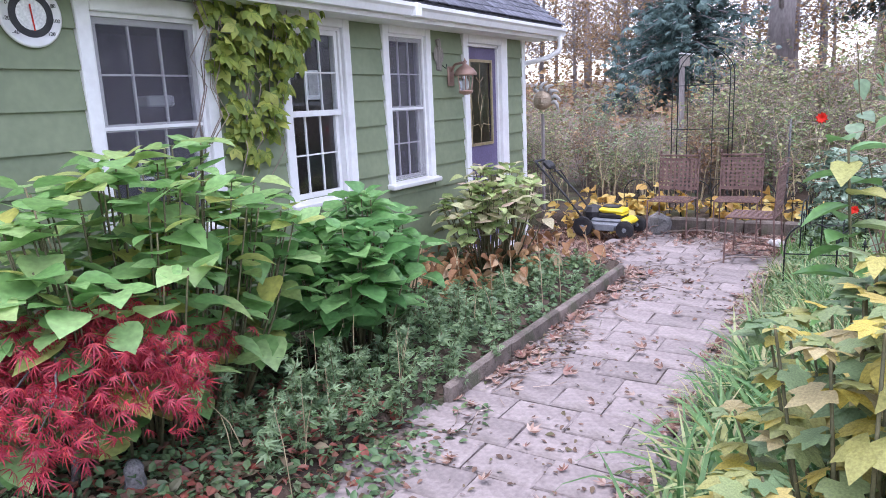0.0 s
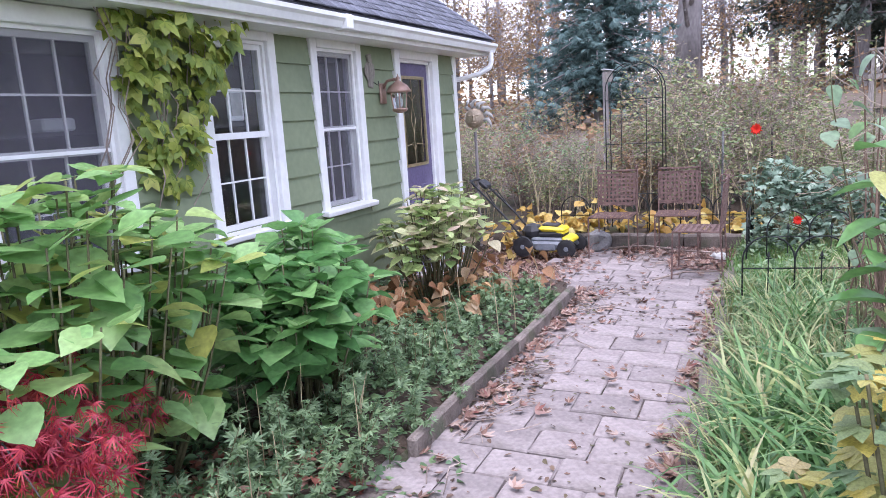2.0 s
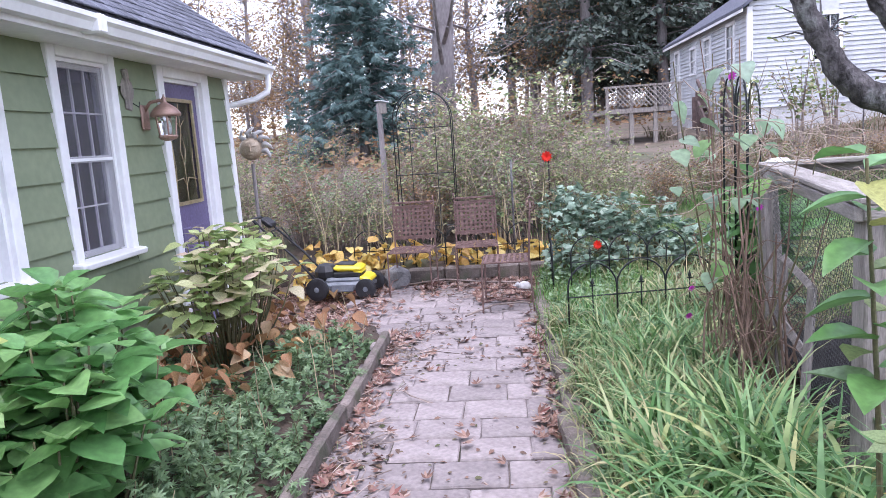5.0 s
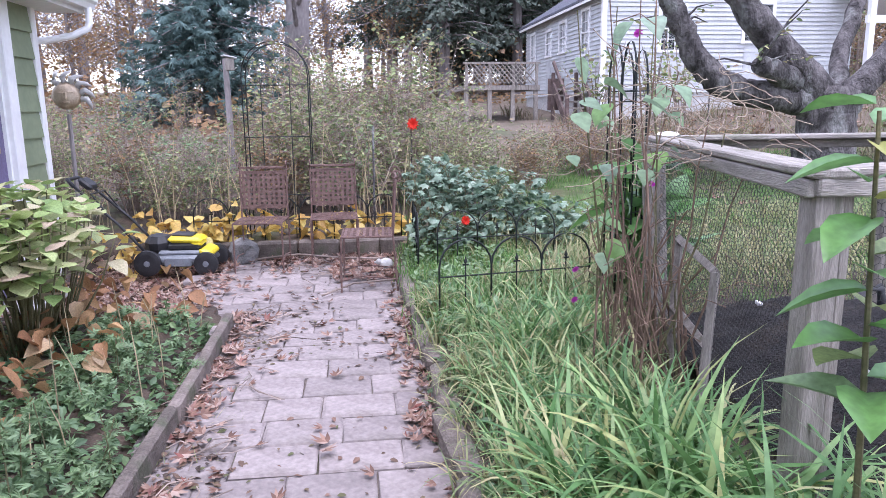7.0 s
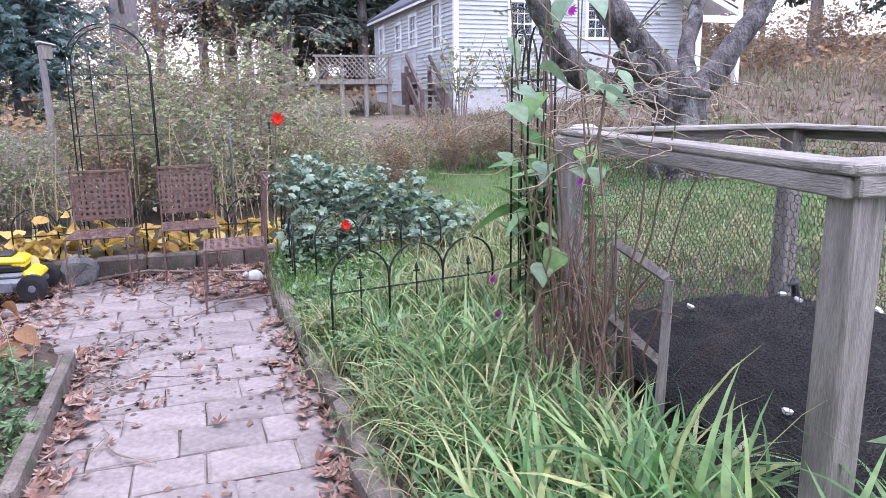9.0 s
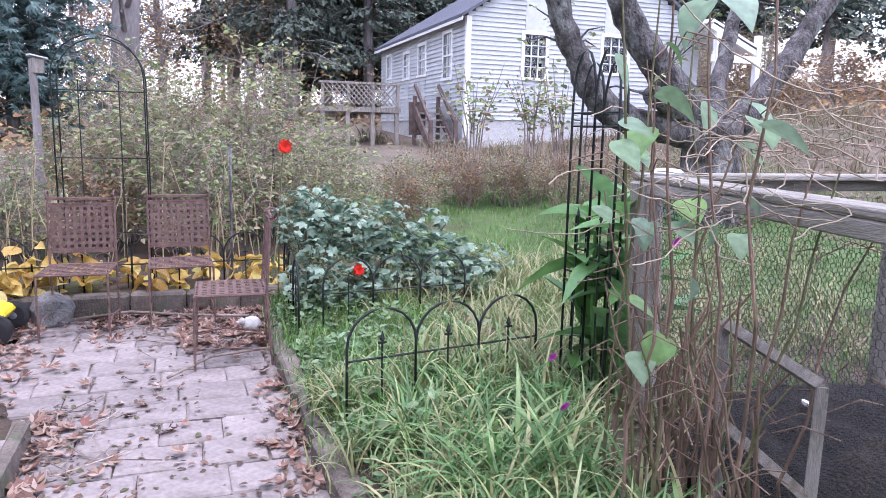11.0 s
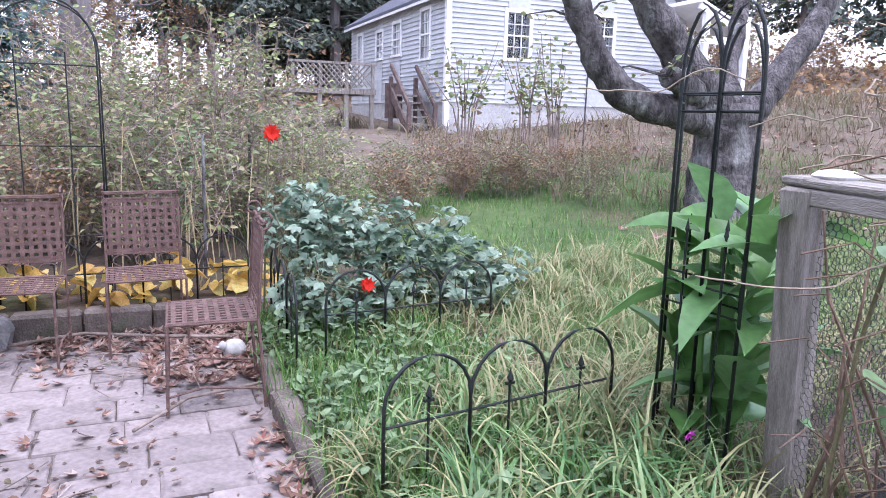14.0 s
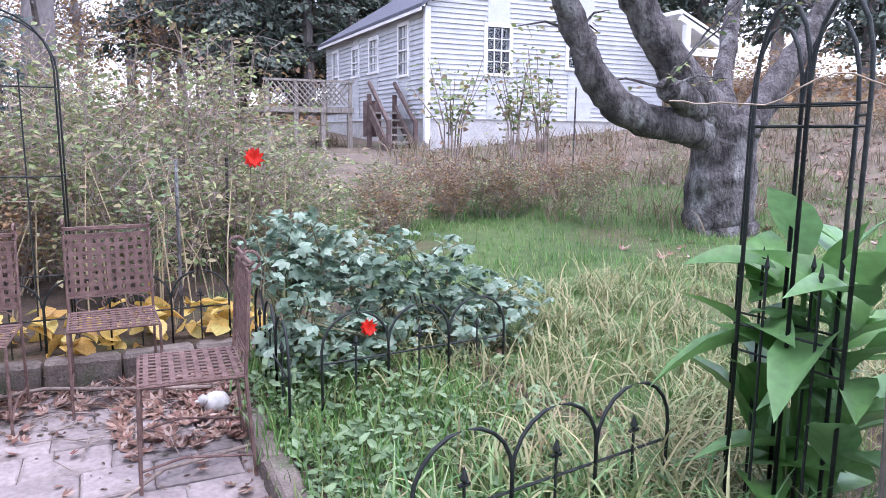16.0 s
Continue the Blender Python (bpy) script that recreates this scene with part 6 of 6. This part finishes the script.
bushes = [thicket_bush(31, 7, THICKET), thicket_bush(32, 4, THICKET, 1.9), thicket_bush(33, 8, THICKET, 1.4, 1.1), thicket_bush(34, 7, ORANGEF, 1.4, 1.25, 22), thicket_bush(35, 5, MUM, 1.6, 1.0)]
spots = []
for i in range(21):
    spots.append((-4.4 + i * 0.26 + QR.uniform(-0.2, 0.2), QR.uniform(9.8, 10.9), 0.82 if i < 11 else QR.choice((0.9, 1.1, 1.2)) if i < 18 else 0.8))
for i in range(19):
    spots.append((-7 + i * 0.48 + QR.uniform(-0.2, 0.2), QR.uniform(11.2, 14), 0.95 if i < 11 else 1.35 if i < 16 else 0.72))
for i in range(17):
    spots.append((0.5 + i * 0.23 + QR.uniform(-0.2, 0.2), QR.uniform(10.9, 12.4), 0.66))
for i in range(5):
    spots.append((4.6 + i * 0.5, QR.uniform(12.2, 13.2), 0.6))
for i in range(6):
    spots.append((-5.4 + i * 0.33, QR.uniform(8.9, 9.9), 1.0))
for x, y, big_ in ((12.6, 19.5, 1.7), (13.6, 21.0, 2.0), (14.6, 18.0, 1.5), (15.5, 20.0, 1.9), (16.5, 22.5, 2.2), (18.5, 20.0, 2.1), (19.5, 16.5, 1.8), (22.0, 18.5, 2.2), (23.5, 15.0, 2.0), (11.4, 17.0, 1.0), (15.8, 14.5, 1.1), (13.2, 13.4, 0.9)):
    spots.append((x, y, big_))
for i in range(9):
    spots.append((-1.75 + i * 0.26 + QR.uniform(-0.08, 0.08), QR.uniform(10.7, 12.2), QR.uniform(1.25, 1.5)))
used = set()
for i, (x, y, big_) in enumerate(spots):
    k = i if i < 5 else (3, 3, 1)[i % 3] if x > 10 else (0, 2, 1)[i % 3] if big_ > 1.22 else QR.choice((0, 0, 1, 2, 2, 2, 3, 4)) if big_ > 0.7 else QR.choice((3, 3, 3, 2))
    s = QR.uniform(0.8, 1.12) * big_
    m_ = pose(x, y, height(x, y), 0, 0, QR.uniform(0, 360)) @ Matrix.Diagonal((s, s, s, 1))
    if k in used:
        o = copy_thing(bushes[k], m_)
    else:
        used.add(k)
        bushes[k].matrix_basis = m_
tall_sapling = thing("rose_sapling", "slender half bare sapling with green leaves", "shrub")
g, gl = Geo(), Geo()
for cx, cy in ((3.1, 12.6), (4.05, 12.5), (4.6, 12.7)):
    for i in range(9):
        zb = height(cx, cy)
        tp = (cx + QR.uniform(-0.5, 0.5), cy + QR.uniform(-0.3, 0.3), zb + QR.uniform(1.1, 2.0))
        md = (cx + (tp[0] - cx) * 0.35, cy, zb + 1.0)
        part("stem", Geo().tube([(cx + QR.uniform(-0.1, 0.1), cy, zb), md, tp], [0.014, 0.01, 0.004], 5), TWIG, tall_sapling)
        n = 22
        t_ = NR.uniform(0, 1, n)[:, None]
        pos = np.array(md) * (1 - t_) + np.array(tp) * t_ + NR.normal(0, 0.1, (n, 3))
        gl.scatter(OVATE, pos, spread_dirs(n, 0), ups(n, 0.7), 0.075 * NR.uniform(0.6, 1.3, n))
part("leaves", gl, THICKET, tall_sapling)
for x, y, h in ((0.0, 10.6, 1.0), (4.95, 12.5, 1.5), (-0.52, 9.12, 1.15)):
    st = tagged(part("stake", Geo().tube([(x, y, height(x, y) - 0.1), (x + 0.01, y, height(x, y) + h)], 0.012, 7), BARK), "dark wooden stake standing in the garden", "stake", "garden stakes")


log = tagged(part("fallen_log", Geo().tube([(-0.5, 11.6, 1.08), (-0.1, 11.55, 1.02), (0.35, 11.5, 0.9)], [0.05, 0.06, 0.05], 8), STRAW), "pale bare log caught in the thicket", "log")

# ---- apple tree ----
def limb(g, pts, r0, r1, seed, n=10):
    """A knotty limb: a bent tube whose surface swells and dips."""
    q = random.Random(seed)
    out, rad = [], []
    for i in range(len(pts) - 1):
        for s in (0, 0.2, 0.4, 0.6, 0.8):
            p = Vector(pts[i]).lerp(Vector(pts[i + 1]), s)
            out.append((p.x + q.uniform(-0.02, 0.02), p.y + q.uniform(-0.02, 0.02), p.z + q.uniform(-0.015, 0.015)))
            t_ = (i + s) / (len(pts) - 1)
            rad.append((r0 + (r1 - r0) * t_) * q.uniform(0.95, 1.06))
    out.append(pts[-1])
    rad.append(r1)
    g.tube(out, rad, n)
    ring = g.v[-1]
    centre = np.repeat(np.array(out), n, axis=0)
    swell = np.array([1 + 0.1 * noise.noise(Vector(p) * 2.6) + 0.07 * noise.noise(Vector(p) * 9.0) for p in ring])
    g.v[-1] = centre + (ring - centre) * swell[:, None]


ap = thing("apple_tree", "old apple tree with thick grey gnarled limbs", "tree")
g = Geo()
limb(g, [(5.52, 10.3, 0.2), (5.5, 10.3, 0.5), (5.46, 10.3, 0.9), (5.47, 10.3, 1.3), (5.5, 10.3, 1.62)], 0.42, 0.34, 1, 28)
part("trunk", g, BARK, ap, smooth=True)
for seed, pts, r0, r1 in ((2, [(5.4, 10.3, 1.35), (5.1, 10.28, 1.5), (4.7, 10.25, 1.58), (4.23, 10.25, 1.63), (3.85, 10.25, 1.78), (3.6, 10.25, 2.08), (3.37, 10.25, 2.47), (3.15, 10.2, 2.8), (2.9, 10.1, 3.5)], 0.2, 0.12),
                          (3, [(5.5, 10.3, 1.3), (5.28, 10.3, 1.64), (4.87, 10.3, 2.03), (4.44, 10.3, 2.45), (4.12, 10.3, 2.86), (3.8, 10.3, 3.5)], 0.26, 0.15),
                          (4, [(5.6, 10.3, 1.3), (5.85, 10.35, 1.6), (6.26, 10.4, 1.98), (6.63, 10.4, 2.42), (7.05, 10.4, 2.97), (7.6, 10.4, 3.7)], 0.21, 0.11),
                          (5, [(4.9, 10.2, 1.75), (4.6, 10.05, 1.86), (4.3, 9.95, 1.95)], 0.16, 0.12),
                          (6, [(5.7, 10.4, 1.5), (6.0, 10.9, 2.1), (6.5, 11.3, 2.9), (6.9, 11.6, 3.8)], 0.14, 0.08)):
    g = Geo()
    limb(g, pts, r0, r1, seed, 18)
    part("limb", g, BARK, ap, smooth=True)
g, gl = Geo(), Geo()
for i in range(60):
    p = QR.choice([(2.93, 10.1, 3.45), (3.85, 10.3, 3.4), (7.5, 10.4, 3.6), (6.85, 11.55, 3.7), (7.05, 10.4, 2.97), (3.37, 10.25, 2.47), (4.25, 9.95, 1.95)])
    d = Vector((QR.uniform(-1, 1), QR.uniform(-1, 1), QR.uniform(-0.1, 1.0))) * QR.uniform(0.4, 1.1)
    e = Vector(p) + d
    g.tube([p, Vector(p).lerp(e, 0.5) + Vector((0, 0, 0.08)), e], [0.02, 0.012, 0.004], 5)
    n = 8
    t_ = NR.uniform(0.2, 1, n)[:, None]
    gl.scatter(SMALL, np.array(p) * (1 - t_) + np.array(e) * t_, spread_dirs(n, 0), ups(n, 0.7), 0.08)
tagged(part("twigwork", g, BARK, ap), kind="stuff")
part("leaves", gl, THICKET, ap)


# ---- woods ----
def bare_tree(seed, tall, r, leaf_n, mat, crown=2.6):
    q = random.Random(seed)
    t = thing("woodland_tree", "tall half bare autumn woodland tree", "tree", group="autumn woods")
    g = Geo()
    lean = q.uniform(-0.5, 0.5)
    pts = [(lean * s * s, 0.3 * s * q.uniform(-1, 1), tall * s) for s in (0, 0.2, 0.4, 0.6, 0.8, 1)]
    g.tube(pts, [r * 1.2, r, r * 0.8, r * 0.6, r * 0.4, r * 0.1], 8)
    part("trunk", g, FARBARK, t, smooth=True)
    gb, gl = Geo(), Geo()
    for i in range(34):
        s = q.uniform(0.18, 0.97)
        k = min(4, int(s * 5))
        p = Vector(pts[k]).lerp(Vector(pts[k + 1]), s * 5 - k)
        a, ln = q.uniform(0, 6.28), crown * (1.1 - s * 0.7) * q.uniform(0.5, 1.1)
        e = p + Vector((ln * math.cos(a), ln * math.sin(a), ln * q.uniform(0.15, 0.8)))
        m_ = p.lerp(e, 0.5) + Vector((0, 0, -0.1 * ln))
        gb.tube([p, m_, e], [r * 0.22, r * 0.13, 0.012], 4)
        for w in range(5):
            p2 = m_.lerp(e, q.uniform(-0.3, 1))
            e2 = p2 + Vector((q.uniform(-0.8, 0.8), q.uniform(-0.8, 0.8), q.uniform(-0.1, 0.7)))
            gb.tube([p2, p2.lerp(e2, 0.5), e2], [0.018, 0.012, 0.006], 3)
            if leaf_n:
                n = int(1.8 * leaf_n * q.uniform(0.3, 1.5))
                pos = np.array(e2) + NR.normal(0, 0.42, (n, 3))
                gl.scatter(CLUMP, pos, spread_dirs(n, 0), ups(n, 0.8), 0.11 * NR.uniform(0.5, 1.3, n))
    tagged(part("branchwork", gb, FARBARK, t), kind="stuff")
    if leaf_n:
        part("crown", gl, mat, t)
    return t


def conifer(seed, tall, wide, mat, label, z0, open_=0.5, group="dark pines", step=0.42, dense=False):
    q = random.Random(seed)
    t = thing("conifer", label, "tree", group=group)
    part("trunk", Geo().tube([(0, 0, -0.3), (0.05, 0, tall * 0.5), (0, 0, tall)], [tall * 0.022, tall * 0.015, 0.03], 8), FARBARK, t)
    gb, gl = Geo(), Geo()
    z = z0
    while z < tall * 0.98:
        f = (1 - z / tall) ** 0.75
        for k in range(9):
            if q.random() > 0.55 + (1 - open_) * 0.45:
                continue
            a = q.uniform(0, 6.28)
            ln = wide * f * q.uniform(0.6, 1.1) + 0.15
            e = Vector((ln * math.cos(a), ln * math.sin(a), z - ln * q.uniform(0.0, 0.3)))
            p = Vector((0, 0, z))
            gb.tube([p, p.lerp(e, 0.5) + Vector((0, 0, 0.08 * ln)), e], [0.035, 0.025, 0.01], 4)
            n = int(26 * ln / 1.5) + 6
            t_ = NR.uniform(0.2, 1.05, n)[:, None]
            pos = np.array(p) * (1 - t_) + np.array(e) * t_ + NR.normal(0, 0.09 + 0.05 * ln, (n, 3)) * np.array([1, 1, 0.6])
            out = np.tile([math.cos(a), math.sin(a), -0.15], (n, 1)) + NR.normal(0, 0.55, (n, 3))
            gl.scatter(SPRIG if dense else CLUMP, pos, out, ups(n, 0.5), (0.26 if dense else 0.24) * NR.uniform(0.5, 1.2, n))
        z += step * q.uniform(0.8, 1.2)
    tagged(part("branchwork", gb, FARBARK, t), kind="stuff")
    part("needles", gl, mat, t)
    return t


spruce = conifer(51, 7.0, 2.3, SPRUCE, "dense blue green spruce", 0.5, 0.1, "spruce", 0.26, True)
spruce.matrix_basis = pose(-4.60, 21.50, height(-4.60, 21.50)) @ Matrix.Scale(1.00, 4)
pines = [conifer(52, 13, 3.0, PINE, "tall dark pine behind the house", 3.0, 0.6), conifer(53, 11, 2.6, PINE, "tall dark pine behind the house", 1.6, 0.4)]
for i, (x, y, s) in enumerate(((3.2, 33, 1.0), (5.2, 36, 1.1), (6.8, 34.5, 0.95), (9.5, 37, 1.2), (1.2, 38, 1.1), (12, 40, 1.2), (16, 38, 1.1), (21, 34, 1.0), (25, 31, 1.1), (18.5, 42, 1.2), (28, 38, 1.2), (7.8, 42, 1.2), (4, 44, 1.2), (17, 27, 0.9), (22, 24, 0.9), (26, 20, 1.0), (20, 30, 1.0), (30, 26, 1.1))):
    m_ = pose(x, y, height(x, min(y, 60)) - 0.2, 0, 0, i * 77) @ Matrix.Diagonal((s, s, s, 1))
    if i < 2:
        pines[i].matrix_basis = m_
    else:
        copy_thing(pines[i % 2], m_)
trees = [bare_tree(61, 11, 0.2, 0, None), bare_tree(62, 10, 0.14, 5, ORANGEF), bare_tree(63, 8, 0.11, 9, ORANGEF, 2.2), bare_tree(64, 13, 0.25, 2, THICKET)]
for t in trees:
    t.matrix_basis = pose(-30, 60, 2)
WR = random.Random(8)
first = set()
for i in range(80):
    x = -26 + i * 0.75 + WR.uniform(-0.8, 0.8)
    y = WR.uniform(24, 50)
    if x > 5:
        y = WR.uniform(34, 52)
    if abs(x - -4.6) < 1.6 and y < 26:
        y += 10
    k = WR.choice((0, 1, 1, 2, 2, 3))
    s = WR.uniform(0.8, 1.2)
    m_ = pose(x, y, height(max(-40, min(40, x)), y) - 0.2, 0, 0, WR.uniform(0, 360)) @ Matrix.Diagonal((s, s, s, 1))
    if k in first:
        copy_thing(trees[k], m_)
    else:
        first.add(k)
        trees[k].matrix_basis = m_
big_t = copy_thing(trees[0], pose(-2.47, 24.50, height(-2.47, 24.50) - 0.3, 0, 3, 40) @ Matrix.Diagonal((1.70, 1.70, 1.3, 1)))
# undergrowth and far foliage too many to count
gl = Geo()
n = 24000
x, y = NR.uniform(-26, 34, n), NR.uniform(13.5, 48, n)
keep = ~((x > 1.0) & (x < 14) & (y < 27))
x, y = x[keep], y[keep]
z = np.array([height(a, b) for a, b in zip(x, y)]) + NR.uniform(0, 1, len(x)) ** 2.2 * np.clip((y - 12) * 0.12, 0.2, 2.4)
gl.scatter(CLUMP, np.stack([x, y, z], 1), spread_dirs(len(x), 0.4), ups(len(x), 0.8), 0.16 * NR.uniform(0.5, 1.4, len(x)))
tagged(part("undergrowth", gl, ORANGEF), "russet undergrowth and brush at the wood's edge", "undergrowth", kind="stuff")

hill = [(QR.uniform(3.5, 16), QR.uniform(9.5, 22), QR.uniform(0.8, 2.0)) for i in range(1500)]
hill = [t for t in hill if not (3.9 < t[0] < 12 and t[1] > 17) and t[1] > 7.5 + 0.9 * max(0, 8 - t[0])]
HILL = leaf_material("slope_grass", [(0.13, 0.12, 0.065), (0.22, 0.17, 0.115), (0.27, 0.21, 0.15), (0.14, 0.17, 0.07)], 0.7)
tuft_field("hill_grass", "rank dry grass and dead stems on the slope", "grass", HILL, BLADES[:3], hill, 10, 0.3, 0.16)
litter(2600, 3.0, 16.0, 9.0, 18.0, lambda x, y: np.clip((x - 3.5) * 0.2, 0, 0.7), 0.12, "hill_leaves", "brown fallen leaves over the slope")
stalks = Geo()
for i in range(45):
    x, y = QR.uniform(-2.6, -1.7), QR.uniform(1.8, 6.3)
    zb, hh = height(x, y), QR.uniform(0.2, 0.5)
    dx, dy = QR.uniform(-0.1, 0.1), QR.uniform(-0.1, 0.1)
    stalks.tube([(x, y, zb), (x + dx * 0.4, y + dy * 0.4, zb + hh * 0.6), (x + dx, y + dy, zb + hh)], [0.0035, 0.003, 0.0015], 4)
tagged(part("dry_stalk", stalks, STRAW), "dry straw-coloured stalks in the bed", "plant", kind="stuff")

# dark crumbs, moss bits and leaf fragments drifted over the paving
CRUMB = leaf_material("leaf_crumbs", [(0.07, 0.05, 0.04), (0.14, 0.09, 0.065), (0.2, 0.12, 0.09), (0.09, 0.1, 0.045)], 0.9, glass=0.05)
nn = 9000
cx, cy = NR.uniform(-1.6, -0.3, nn), NR.uniform(2.2, 8.6, nn)
patch = np.array([0.5 + 1.5 * noise.noise((a * 1.3, b * 1.1, 4.0)) for a, b in zip(cx, cy)])
ok = NR.uniform(0, 1, nn) < np.clip(patch, 0, 1) * (0.12 + 0.85 * np.exp(-((cx + 1.55) / 0.2) ** 2) * (cy < 6.7) + 0.7 * np.exp(-((cx + 0.34) / 0.13) ** 2) + 0.5 * (cy > 7.9))
cx, cy = cx[ok], cy[ok]
g = Geo().scatter(SMALL, np.stack([cx, cy, NR.uniform(0.003, 0.012, len(cx))], 1), spread_dirs(len(cx), 0) * np.array([1, 1, 0.2]), ups(len(cx), 0.3), 0.032 * NR.uniform(0.5, 1.5, len(cx)))
tagged(part("path_debris", g, CRUMB), "dark leaf crumbs and moss drifted on the paving", "debris", kind="stuff")
# small grass sprigs growing along the path
sprigs = [(QR.gauss(-1.47, 0.07), QR.uniform(3.2, 6.5), QR.uniform(0.5, 1.0)) for i in range(60)] + [(QR.gauss(-0.33, 0.06), QR.uniform(2.6, 7.4), QR.uniform(0.5, 1.0)) for i in range(120)]
tuft_field("path_sprigs", "short grass sprigs along the edges of the paving", "grass", DRYBLADE, BLADES, sprigs, 9, 0.16, 0.03)

# pale bare canes standing before the thicket
canes = Geo()
for i in range(70):
    x, y = QR.uniform(-4.6, 0.4), QR.uniform(9.15, 10.1)
    zb, hh = height(x, y), QR.uniform(0.5, 1.25)
    dx, dy = QR.uniform(-0.25, 0.25), QR.uniform(-0.15, 0.15)
    canes.tube([(x, y, zb), (x + dx * 0.3, y + dy * 0.3, zb + hh * 0.55), (x + dx, y + dy, zb + hh)], [0.0055, 0.0045, 0.002], 4)
tagged(part("bare_canes", canes, STRAW), "pale bare canes before the thicket", "plant", kind="stuff")
